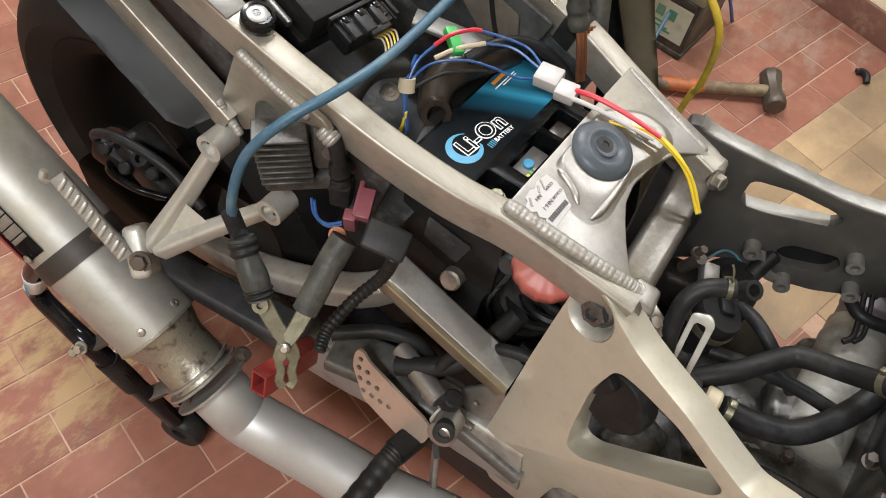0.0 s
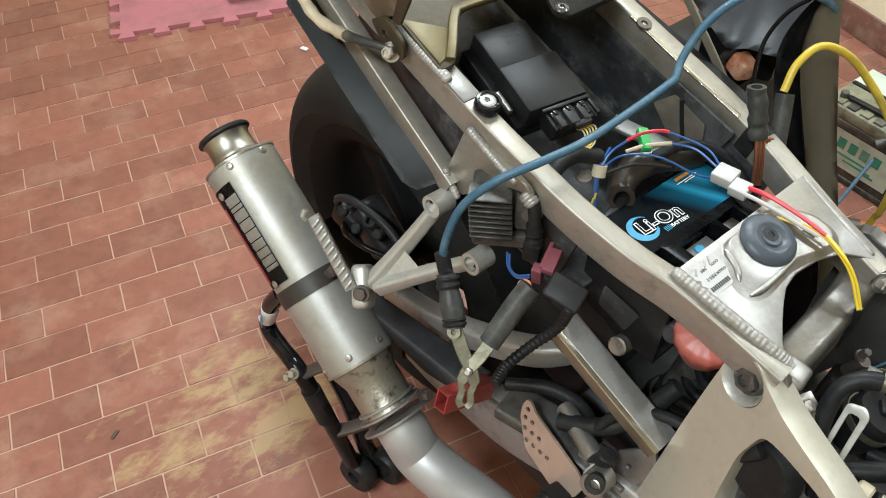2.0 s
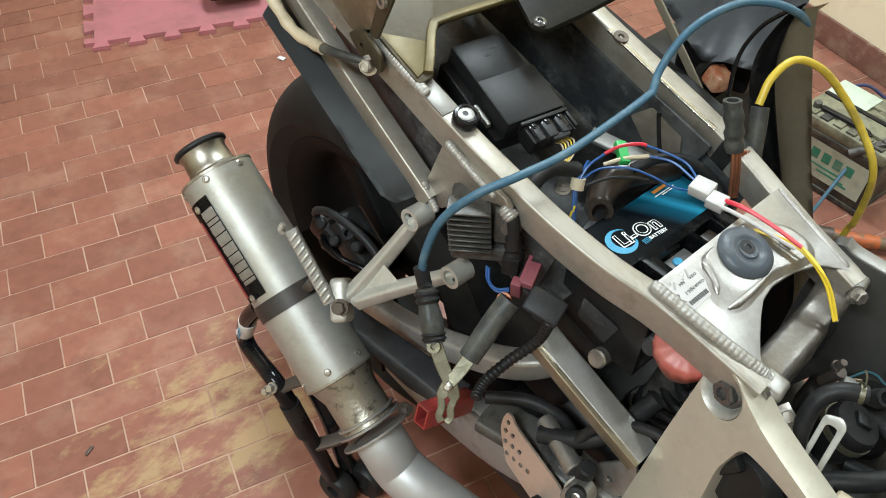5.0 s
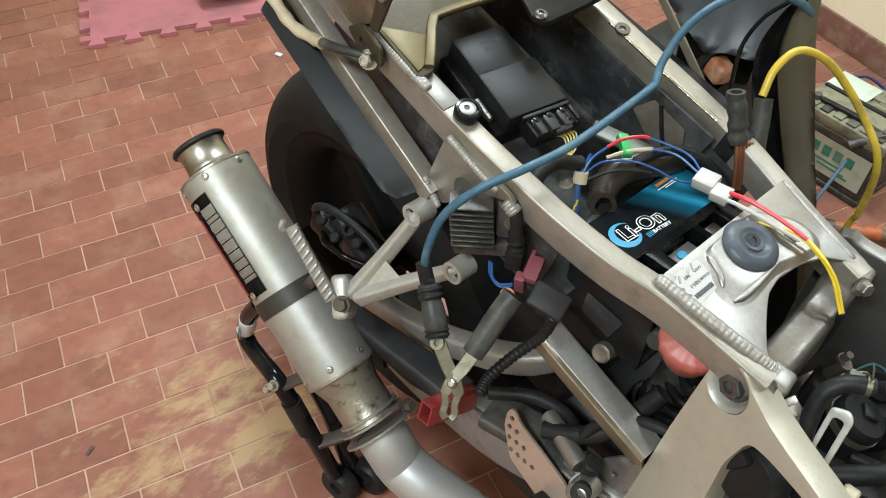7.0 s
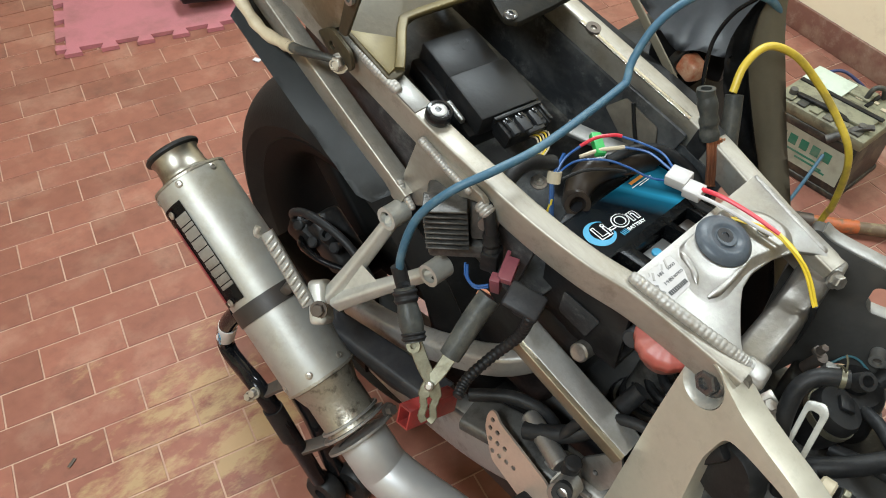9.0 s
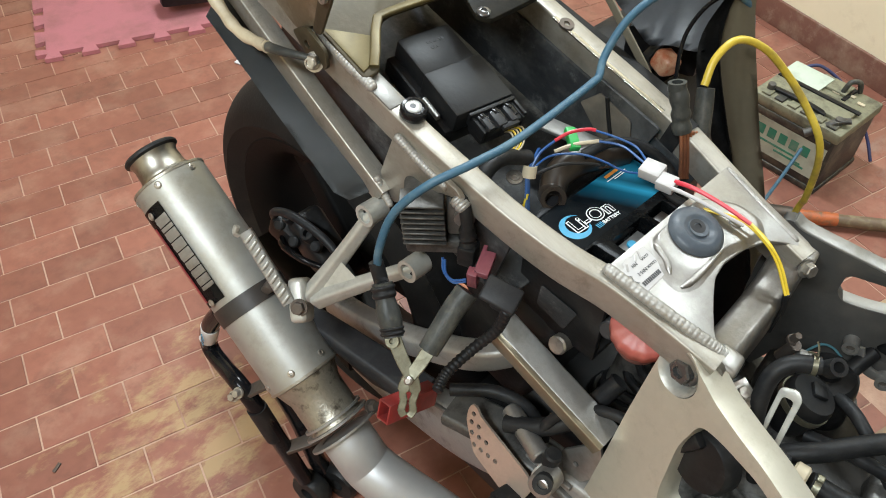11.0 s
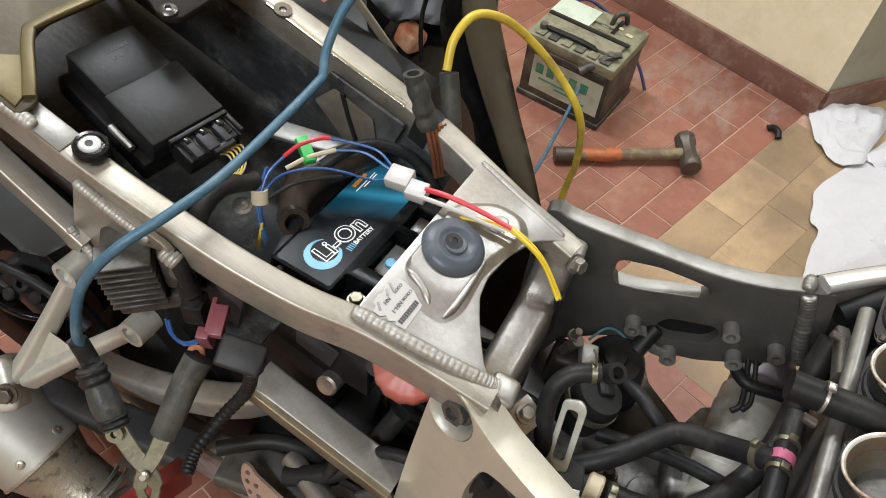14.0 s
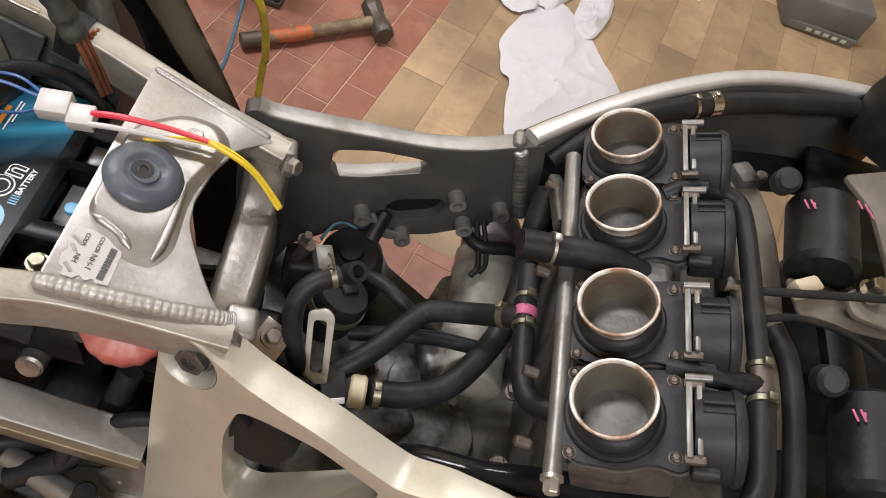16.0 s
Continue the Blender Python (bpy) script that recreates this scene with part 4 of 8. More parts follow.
box(bm, (0.05, 0.016, 0.014), facing(Vector((-0.085, -0.035, 0.60)), FN, 62) @ at(0.0, 0.0, 0.014), 0.005)
part("filler_cap", bm, M["black"], moto, "dull black filler cap with a finger tab")

# main frame, left side
LN = Vector((1, 0.29, -0.1)).normalized()


def FL(y, z, d=0.0):
    return Vector((0.129 - 0.29 * (y - 0.02) + 0.1 * (z - 0.69), y, z)) + LN * d


OUTL = [(0.030, 0.690), (0.021, 0.692), (0.006, 0.684), (-0.033, 0.677), (-0.080, 0.670), (-0.124, 0.664), (-0.165, 0.665), (-0.199, 0.672), (-0.225, 0.678), (-0.245, 0.592), (-0.222, 0.578), (-0.198, 0.562), (-0.151, 0.545), (-0.118, 0.542), (-0.06, 0.545), (-0.02, 0.52), (0.01, 0.45), (0.03, 0.50), (0.034, 0.62)]
SLOT = [(-0.043, 0.650), (-0.048, 0.654), (-0.080, 0.656), (-0.116, 0.650), (-0.130, 0.645), (-0.130, 0.636), (-0.122, 0.630), (-0.072, 0.621), (-0.051, 0.620), (-0.043, 0.629)]
OVAL = [(-0.099, 0.582), (-0.108, 0.594), (-0.149, 0.599), (-0.157, 0.591), (-0.151, 0.572), (-0.116, 0.564), (-0.104, 0.568)]
bm = B()
slab(bm, rounded(OUTL, 0.006), LN * 0.016, FL, [rounded(SLOT, 0.006), rounded(OVAL, 0.009)], bev=0.0018)
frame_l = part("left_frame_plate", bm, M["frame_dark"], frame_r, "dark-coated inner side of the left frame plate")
# black sheet added behind the oval slot to give its shaded depth
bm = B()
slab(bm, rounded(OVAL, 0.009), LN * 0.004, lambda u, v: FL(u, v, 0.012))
part("oval_backing", bm, M["black"], frame_r, "black sheet standing in for the shade inside the oval slot")
bm = B()
bar(bm, [FL(y, z + 0.0008, 0.0082) for y, z in ((0.020, 0.691), (0.006, 0.684), (-0.033, 0.677), (-0.080, 0.670), (-0.124, 0.664), (-0.165, 0.665), (-0.199, 0.672))], 0.0168, 0.004, 0.0014, up=(0, 0, 1))
part("top_edge", bm, M["cast_grey"], frame_r, "bare alloy top edge of the left frame")
bm = B()
bar(bm, [FL(y, z, 0.0085) for y, z in ((-0.047, 0.6205), (-0.072, 0.6212), (-0.100, 0.6264), (-0.124, 0.6308))], 0.015, 0.002, 0.0006)
part("slot_sill", bm, M["cast_grey"], frame_r, "bare lower edge of the slot")
SPAR = [(0.203, -0.210), (0.232, -0.238), (0.284, -0.2925), (0.3315, -0.352), (0.374, -0.417), (0.4035, -0.4855), (0.4205, -0.556), (0.430, -0.64)]
bm = B()
bar(bm, [(x + 0.004, y - 0.002, 0.618) for x, y in SPAR], 0.028, 0.118, 0.008)
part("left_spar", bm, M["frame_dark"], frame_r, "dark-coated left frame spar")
# added black sheet, hides the lit floor below the spar
bm = B()
bar(bm, [(x - 0.030, y - 0.010, 0.566) for x, y in SPAR[1:]], 0.070, 0.006, 0.002)
part("inner_cowl", bm, M["black"], frame_r, "black sheet added to darken the gap under the spar")
bm = B()
bar(bm, [(x, y, 0.679) for x, y in SPAR], 0.018, 0.011, 0.0048)
part("spar_top", bm, M["silver_edge"], frame_r, "polished rounded top edge of the spar")
bm = B()
bar(bm, [(-0.165, -0.24, 0.640), (-0.20, -0.33, 0.645), (-0.24, -0.45, 0.65), (-0.26, -0.62, 0.655)], 0.034, 0.092, 0.010)
part("right_spar", bm, M["alloy"], frame_r)
bm = B()
bead(bm, [FL(-0.203, 0.671, -0.001), FL(-0.209, 0.655, -0.001), FL(-0.216, 0.630, -0.001), FL(-0.224, 0.605, -0.001), FL(-0.233, 0.583, -0.001)], 0.0078, 0.0050)
part("weld", bm, M["rail_grey"], frame_r, "vertical rippled weld bead", angle=80)
for y, z in ((-0.162, 0.605), (-0.208, 0.592), (-0.178, 0.568), (-0.079, 0.577), (-0.122, 0.548)):
    bm = B()
    pipe_wall(bm, 0.0045, 0.0082, -0.004, 0.014, facing(FL(y, z), -LN), 20)
    part("boss", bm, M["cast_grey"], frame_r)
    bm = B()
    cyl(bm, 0.0046, FL(y, z), -LN, 0.010, 12)
    part("bolt", bm, M["iron"], frame_r)
bm = B()
bar(bm, [FL(-0.086, 0.578, -0.006), FL(-0.094, 0.563, -0.008), FL(-0.106, 0.553, -0.008), FL(-0.120, 0.549, -0.006)], 0.004, 0.012, 0.001)
part("link_strap", bm, M["cast_grey"], frame_r)
bm = B()
bead(bm, [FL(-0.200, 0.674, 0.000), FL(-0.202, 0.677, 0.008), FL(-0.204, 0.676, 0.017)], 0.0062, 0.005)
part("weld", bm, M["cast_grey"], frame_r, "weld bead across the top edge", angle=80)
# frame cross member below the plate
bm = B()
bar(bm, [(-0.080, -0.014, 0.662), (-0.03, -0.010, 0.646), (0.05, -0.004, 0.646), (0.085, 0.000, 0.656), (0.116, 0.004, 0.668)], 0.034, 0.055, 0.008)
part("cross_member", bm, M["cast_stained"], frame_r, "cast alloy cross member")
for x, y, z in ((-0.052, -0.024, 0.678), (0.100, -0.008, 0.686)):
    bm = B()
    box(bm, (0.026, 0.024, 0.012), at(x, y, z, 15, 0, 10), 0.005, 3)
    part("mount_lug", bm, M["alloy_bare"], frame_r)
bm = B()
hexbolt(bm, 0.007, (0.090, -0.016, 0.683), (-0.3, -0.8, 0.3), 0.010)
part("bolt", bm, M["zinc"], frame_r)
bm = B()
box(bm, (0.026, 0.026, 0.003), at(-0.029, -0.042, 0.619, 20, -10, -20), 0.001)
part("bracket", bm, M["zinc"], frame_r)
bm = B()
hexbolt(bm, 0.0066, (-0.029, -0.042, 0.621), (-0.1, -0.3, 1), 0.008)
part("bolt", bm, M["zinc"], frame_r)

# rear pressed bracket and what is bolted to it
bm = B()
slab(bm, rounded([(-0.128, 0.36), (-0.108, 0.362), (-0.100, 0.375), (-0.072, 0.407), (-0.055, 0.412), (0.04, 0.402), (0.115, 0.398), (0.125, 0.45), (0.125, 0.62), (-0.128, 0.62)], 0.008), Vector((0, 0, -0.004)), lambda u, v: T(u, v, 0.010 + 0.10 * max(0.0, v - 0.40)), bev=0.001)
tail = part("tail_bracket", bm, M["alloy_gold"], subframe, "yellowed pressed alloy tail bracket, coloured darker for shade from above")
bm = B()
bar(bm, [T(-0.112, 0.366, 0.012), T(-0.100, 0.378, 0.014), T(-0.074, 0.406, 0.015), T(-0.055, 0.411, 0.015), T(0.04, 0.401, 0.015), T(0.11, 0.397, 0.015)], 0.010, 0.005, 0.0016)
part("folded_lip", bm, M["gold_metal"], tail, "bright worn folded lip")
bm = B()
slab(bm, [(-0.1245, 0.366), (-0.113, 0.3695), (-0.1015, 0.3805), (-0.0755, 0.4085), (-0.080, 0.450), (-0.1255, 0.436)], Vector((0, 0, 0.0018)), lambda u, v: T(u, v, 0.0105 + 0.10 * max(0.0, v - 0.40)), bev=0.0005)
part("gold_facet", bm, M["gold_metal"], tail, "pressed gold-tinted corner facet")
bm = B()
bead(bm, [T(-0.122, 0.425, 0.005), T(-0.126, 0.39, 0.005), T(-0.124, 0.352, 0.003)], 0.0058, 0.0038)
part("weld", bm, M["weld"], tail, "bright weld bead", angle=80)
bm = B()
slab(bm, rounded([(0.000, 0.343), (0.009, 0.331), (0.060, 0.330), (0.118, 0.332), (0.122, 0.42), (0.030, 0.42), (0.010, 0.37)], 0.005), Vector((0, 0, -0.006)), lambda u, v: Vector((u, v, 0.826 + 0.25 * (v - 0.33))), bev=0.001)
part("upper_bracket", bm, M["dark_bracket"], tail, "dark bronze bracket plate")
bm = B()
lathe(bm, [(0.0070, 0), (0.0070, 0.0015), (0.005, 0.003), (0.0028, 0.0034), (0.0024, 0.0015), (0, 0.0015)], facing((0.0085, 0.341, 0.8298), (-0.1, -0.2, 1)), 24)
part("screw", bm, M["bolt_dark"], tail)
bm = B()
slab(bm, rounded([(0.460, 0.818), (0.442, 0.799), (0.414, 0.793), (0.406, 0.800), (0.408, 0.818), (0.436, 0.832)], 0.005), Vector((0.004, 0, 0)), lambda u, v: Vector((-0.138, u, v)), [circle(0.437, 0.812, 0.0045, 12)], bev=0.0006)
part("tab", bm, M["alloy_gold"], tail, "small drilled bracket tab")
bm = B()
slab(bm, rounded([(0.545, 0.860), (0.462, 0.814), (0.424, 0.836), (0.405, 0.885), (0.43, 0.92), (0.56, 0.93)], 0.010), Vector((0.005, 0, 0)), lambda u, v: Vector((-0.131, u, v)), bev=0.001)
part("tail_stay", bm, M["bronze"], tail, "stained bronze stay plate")
bm = B()
slab(bm, rounded([(0.418, 0.838), (0.406, 0.836), (0.376, 0.893), (0.391, 0.905)], 0.006), Vector((0.004, 0, 0)), lambda u, v: Vector((-0.142, u, v)), bev=0.0012)
part("strip", bm, M["alloy_gold"], tail, "narrow rounded metal strip")
bm = B()
pipe_wall(bm, 0.0028, 0.0058, 0, 0.004, facing((-0.143, 0.3895, 0.884), (-1, 0, 0.1)), 18)
part("strip_rivet", bm, M["zinc"], tail)
bm = B()
hexbolt(bm, 0.0075, (-0.139, 0.424, 0.799), (-0.8, -0.4, 0.45), 0.012)
part("bolt", bm, M["zinc"], tail)
bm = B()
lathe(bm, [(0.005, 0.0), (0.0052, 0.0016), (0.0036, 0.0018), (0.0034, 0.0)], facing((-0.1485, 0.4195, 0.804), (-0.8, -0.4, 0.45)), 18)
part("bolt_face", bm, M["zinc"], tail)
bm = B()
tube(bm, [(-0.158, 0.66, 0.880), (-0.160, 0.60, 0.842), (-0.162, 0.553, 0.810), (-0.162, 0.525, 0.797), (-0.160, 0.490, 0.798), (-0.160, 0.474, 0.801)], lambda s: 0.0070 + 0.0006 * math.sin(s * 40) - 0.001 * s)
part("taped_cable", bm, M["cream_plastic"], tail, "grimy cream taped cable")
bm = B()
tube(bm, [(-0.160, 0.480, 0.800), (-0.158, 0.455, 0.805), (-0.152, 0.436, 0.807), (-0.146, 0.424, 0.806), (-0.141, 0.416, 0.801)], lambda s: 0.0054 - 0.0026 * s)
part("cable_end", bm, M["grey_rubber"], tail, "dusty black cable end")
bm = B()
lathe(bm, [(0.0122, 0), (0.0134, 0.002), (0.0134, 0.0085), (0.0120, 0.0108), (0.0094, 0.0112), (0.0092, 0.009), (0.0, 0.009)], facing(T(-0.1115, 0.312, 0.001), NT), 36)
knob = part("seat_rubber", bm, M["black_gloss"], subframe, "round black rubber stop with a steel insert")
bm = B()
lathe(bm, [(0.0088, 0.0), (0.0086, 0.0010), (0.0076, 0.0014), (0.0030, 0.0010), (0.0024, -0.003), (0, -0.003)], facing(T(-0.1115, 0.312, 0.0098), NT), 28)
part("insert", bm, M["cast_grey"], knob)
bm = B()
box(bm, (0.021, 0.045, 0.003), Matrix.Translation(T(-0.117, 0.348, 0.0015)) @ at(0, 0, 0, 15.4), 0.001)
part("bare_patch", bm, M["rail_grey"], subframe)
bm = B()
pipe_wall(bm, 0.0035, 0.0085, 0.0, 0.003, facing(T(0.111, 0.315, 0.001), NT), 24)
part("rail_nut", bm, M["iron"], subframe)
bm = B()
bar(bm, [T(0.1180, 0.168, -0.016), T(0.1168, 0.150, -0.016)], 0.0250, 0.0370, 0.004)
part("rail_joint", bm, M["rubber"], subframe, "black rubber joint sleeve on the left rail")
# bright steel strip laid on as the highlight along the rail's edge
bm = B()
bar(bm, [T(0.1085, 0.33, 0.001), T(0.1085, 0.25, 0.001), T(0.1100, 0.178, 0.001)], 0.006, 0.002, 0.0008)
part("worn_edge", bm, M["steel"], subframe)

# flexible mud sheet beside the wheel
bm = B()
rows = []
for i in range(33):
    t = i / 32
    yo, yi = 0.585 - 0.218 * t, 0.610 - 0.275 * t
    po = Vector((-0.166 + 0.010 * max(0.0, t - 0.94) * 16, yo, 0.664 + 0.577 * (yo - 0.368)))
    pi_ = Vector((-0.124, yi, 0.690 + 0.375 * (yi - 0.335)))
    rows.append([bm.verts.new(po.lerp(pi_, k / 8) + Vector((0, 0, 0.004 * math.sin(math.pi * k / 8) * (1 - t) - 0.0022 * math.exp(-((t - 0.66 + 0.012 * (k - 4)) / 0.02) ** 2)))) for k in range(9)])
for a, b in zip(rows, rows[1:]):
    for k in range(8):
        bm.faces.new((a[k], a[k + 1], b[k + 1], b[k]))
bmesh.ops.solidify(bm, geom=bm.faces[:], thickness=0.003)
part("mud_guard", bm, M["sheet"], moto, "dark grey flexible mudguard sheet with creases", angle=60)

# black inner tray between the rails
bm = B()
box(bm, (0.222, 0.40, 0.006), at(0.0, 0.375, 0.672, 15.5), 0.002)
tray = part("under_tray", bm, M["tray"], moto, "dusty black plastic undertray")
for x, y, z, l in ((-0.102, 0.365, 0.722, 0.36), (0.1065, 0.335, 0.7137, 0.42)):
    bm = B()
    box(bm, (0.005, l, 0.09), at(x, y, z, 15.5), 0.001)
    part("tray_side", bm, M["tray"], tray)
# electronic control box
EC = Matrix.Translation(T(-0.026, 0.352, -0.018)) @ at(0, 0, 0, 15.4) @ at(0, 0, 0, 0, 0, -8)
bm = B()
box(bm, (0.070, 0.060, 0.026), EC @ at(-0.005, -0.036, 0.002), 0.003)
ecu = part("control_unit", bm, M["ecu_box"], moto, "matt grey-black control box")
bm = B()
box(bm, (0.064, 0.052, 0.024), EC @ at(-0.004, 0.022, -0.003), 0.003)
part("relay_block", bm, M["ecu_box"], ecu)
bm = B()
box(bm, (0.080, 0.11, 0.022), EC @ at(-0.006, -0.008, -0.022), 0.003)
for r_, n_ in ((0.030, 6), (0.022, 3)):
    for k in range(n_):
        box(bm, (0.0022, 0.0035, 0.0003), EC @ at(-0.008 + 0.0036 * k, r_ + 0.002, 0.0092))
part("base", bm, M["black"], ecu)
bm = B()
box(bm, (0.050, 0.024, 0.020), EC @ at(0.000, -0.080, 0.000), 0.003)
plug = part("connector", bm, M["black"], ecu, "black multi-way connector with latches")
for x, w in ((-0.016, 0.010), (0.000, 0.012), (0.016, 0.010)):
    bm = B()
    box(bm, (w, 0.016, 0.003), EC @ at(x, -0.079, 0.0112), 0.0008)
    box(bm, (w * 0.5, 0.006, 0.003), EC @ at(x, -0.076, 0.0135), 0.0008)
    part("latch", bm, M["black_gloss"], plug)
for x in (-0.024, 0.024):
    bm = B()
    box(bm, (0.0025, 0.030, 0.014), EC @ at(x, -0.078, 0.004), 0.0008)
    part("latch_arm", bm, M["black"], plug)
for k in range(3):
    bm = B()
    box(bm, (0.007 + 0.004 * (k % 2), 0.018, 0.005), EC @ at(-0.016 + 0.014 * k, -0.084, 0.0115), 0.001)
    part("connector_rib", bm, M["ecu"], ecu)
bm = B()
box(bm, (0.056, 0.004, 0.007), EC @ at(0.0, -0.070, 0.012), 0.001)
box(bm, (0.004, 0.022, 0.007), EC @ at(0.027, -0.080, 0.010), 0.001)
box(bm, (0.020, 0.006, 0.005), EC @ at(0.006, -0.094, 0.010), 0.001)
part("connector_latch", bm, M["black"], ecu)
for k in range(5):
    bm = B()
    a = EC @ Vector((0.004 + 0.0038 * k, -0.090, -0.004))
    tube(bm, [a, a + Vector((0.003, -0.009, 0.001)), a + Vector((-0.001 - 0.002 * k, -0.016 - 0.001 * k, -0.007)), a + Vector((-0.018 - 0.003 * k, -0.020, -0.014))], 0.0009, seg=6)
    part("wire", bm, M["yellow_wire"] if k % 2 else M["cream_plastic"], ecu)
bm = B()
tube(bm, [EC @ Vector((0.02, -0.12, -0.02)), EC @ Vector((-0.015, -0.115, -0.008)), EC @ Vector((-0.045, -0.125, -0.012)), EC @ Vector((-0.06, -0.15, -0.03))], 0.008)
part("taped_loom", bm, M["rubber"], ecu)
bm = B()
bar(bm, [EC @ Vector((-0.046, -0.022, -0.004)), EC @ Vector((-0.046, -0.048, -0.004))], 0.005, 0.006, 0.001)
part("metal_clip", bm, M["cast_grey"], ecu)

# footrest hanger on the right
bm = B()
A0, J = Vector((-0.147, 0.337, 0.662)), Vector((-0.226, 0.366, 0.560))
sweep(bm, smooth_path([A0, (A0 + J) / 2 + Vector((0, 0, -0.002)), J], 6), lambda q: rect_prof(0.012 + 0.006 * q * q, 0.016 + 0.004 * q, 0.004), (-0.5, 0.3, 0.8))
A1 = Vector((-0.147, 0.272, 0.629))
sweep(bm, smooth_path([A1, (A1 + J) / 2 + Vector((0, 0, -0.003)), J + Vector((0.004, -0.008, 0))], 6), lambda q: rect_prof(0.013 + 0.006 * q * q, 0.016 + 0.004 * q, 0.004), (-0.5, 0.3, 0.8))
slab(bm, rounded([(0.0, 0.0), (0.45, 0.02), (0.02, 0.48)], 0.03), Vector((0.002, 0.001, -0.006)), lambda u, v: J + (A0 - J) * u + (A1 - J) * v + Vector((-0.002, 0, 0.003)))
box(bm, (0.020, 0.05, 0.030), facing(J + Vector((-0.008, 0.004, -0.002)), (-0.6, -0.3, 0.7), 20), 0.006, 3)
hanger = part("footrest_hanger", bm, M["cast"], moto, "cast alloy V-shaped footrest hanger")
for p in (A0, A1):
    bm = B()
    pipe_wall(bm, 0.0085, 0.0128, -0.012, 0.013, facing(p + Vector((-0.002, 0, 0.002)), (-1.0, -0.08, 0.12)), 28)
    part("lug", bm, M["cast"], hanger)
    bm = B()
    lathe(bm, [(0.0088, -0.01), (0.0088, 0.006), (0.004, 0.006), (0.004, -0.002), (0, -0.002)], facing(p + Vector((-0.002, 0, 0.002)), (-1.0, -0.08, 0.12)), 20)
    part("bush", bm, M["black"], hanger)
bm = B()
hexbolt(bm, 0.0075, J + Vector((-0.018, -0.008, 0.004)), (-0.7, -0.4, 0.6), 0.008)
part("bolt", bm, M["iron"], hanger)
bm = B()
P0, P1 = Vector((-0.252, 0.372, 0.563)), Vector((-0.253, 0.436, 0.629))
UP = Vector((-0.45, -0.35, 0.75))
UP = (UP - (P1 - P0).normalized() * UP.dot((P1 - P0).normalized())).normalized()
ACROSS = (P1 - P0).normalized().cross(UP)
bar(bm, [P0 + ACROSS * 0.004, P1 + ACROSS * 0.004], 0.0155, 0.008, 0.0025, up=UP)
peg = part("footpeg", bm, M["cast_grey"], hanger, "ribbed alloy footpeg folded up")
for k in range(10):
    p = P0.lerp(P1, 0.07 + 0.093 * k) + ACROSS * 0.004 + UP * 0.0042
    d = ACROSS + (P1 - P0).normalized() * 0.45
    bm = B()
    lathe(bm, [(0.0, -0.0066), (0.0016, -0.0060), (0.0023, -0.0040), (0.0023, 0.0040), (0.0016, 0.0060), (0.0, 0.0066)], facing(p, d), 10)
    part("grip_rib", bm, M["cast"], peg)
bm = B()
bar(bm, [P1 + ACROSS * -0.004 + UP * 0.001, P1 + ACROSS * -0.005 + (P1 - P0) * 0.05 + UP * 0.004, P1 + ACROSS * 0.001 + (P1 - P0) * 0.10 + UP * 0.006], 0.006, 0.006, 0.002)
part("peg_end", bm, M["cast"], peg, "rounded hooked end of the footpeg")

# silencer
SA, SD = Vector((-0.2506, 0.4573, 0.4825)), Vector((-0.0135, 0.8145, 0.580)).normalized()
SM = facing(SA, SD)


def on_sil(s, a, r):
    """A point of the silencer's sleeve: s along it, a degrees round, 0 towards the upper side that faces right and forward."""
    e1 = (Vector((-0.55, -0.45, 0.70)) - SD * Vector((-0.55, -0.45, 0.70)).dot(SD)).normalized()
    e2 = SD.cross(e1)
    d = e1 * math.cos(radians(a)) + e2 * math.sin(radians(a))
    return SA + SD * s + d * r, d


SR = 0.0465
bm = B()
lathe(bm, [(SR - 0.004, -0.107), (SR, -0.106), (SR, 0.186), (SR - 0.002, 0.188), (SR - 0.004, 0.186)], SM, 64)
sil = part("silencer", bm, M["silencer"], moto, "round matt titanium-grey silencer with a black badge")
for s in (-0.104, 0.1855):
    bm = B()
    pipe_wall(bm, SR - 0.003, SR + 0.0009, s - 0.0015, s + 0.0015, SM, 64)
    part("sleeve_edge", bm, M["burnt"], sil)
bm = B()
lathe(bm, [(SR - 0.003, 0.185), (SR - 0.010, 0.188), (0.034, 0.192), (0.031, 0.193), (0.031, 0.196), (0.0298, 0.198), (0.0288, 0.215), (0.032, 0.2225), (0.033, 0.225), (0.030, 0.225), (0.026, 0.22), (0.0255, 0.10), (0, 0.10)], SM, 56)
part("outlet", bm, M["heat_tint"], sil, "polished stepped outlet tip with straw-coloured heat tint")
bm = B()
lathe(bm, [(0.0315, 0.2205), (0.0348, 0.223), (0.035, 0.2255), (0.033, 0.228), (0.0295, 0.2265), (0.0292, 0.2225), (0.0315, 0.2205)], SM, 56, caps=False)
part("outlet_ring", bm, M["rubber"], sil, "sooty black outlet ring")
bm = B()
pipe_wall(bm, SR, SR + 0.0016, -0.003, 0.019, SM, 64)
strap = part("strap", bm, M["rust_panel"], sil, "brown-grey mounting strap")
bm = B()
box(bm, (0.018, 0.012, 0.024), facing(on_sil(0.008, 48, SR + 0.003)[0], on_sil(0, 48, 1)[1]), 0.003)
part("strap_clamp", bm, M["iron"], strap)
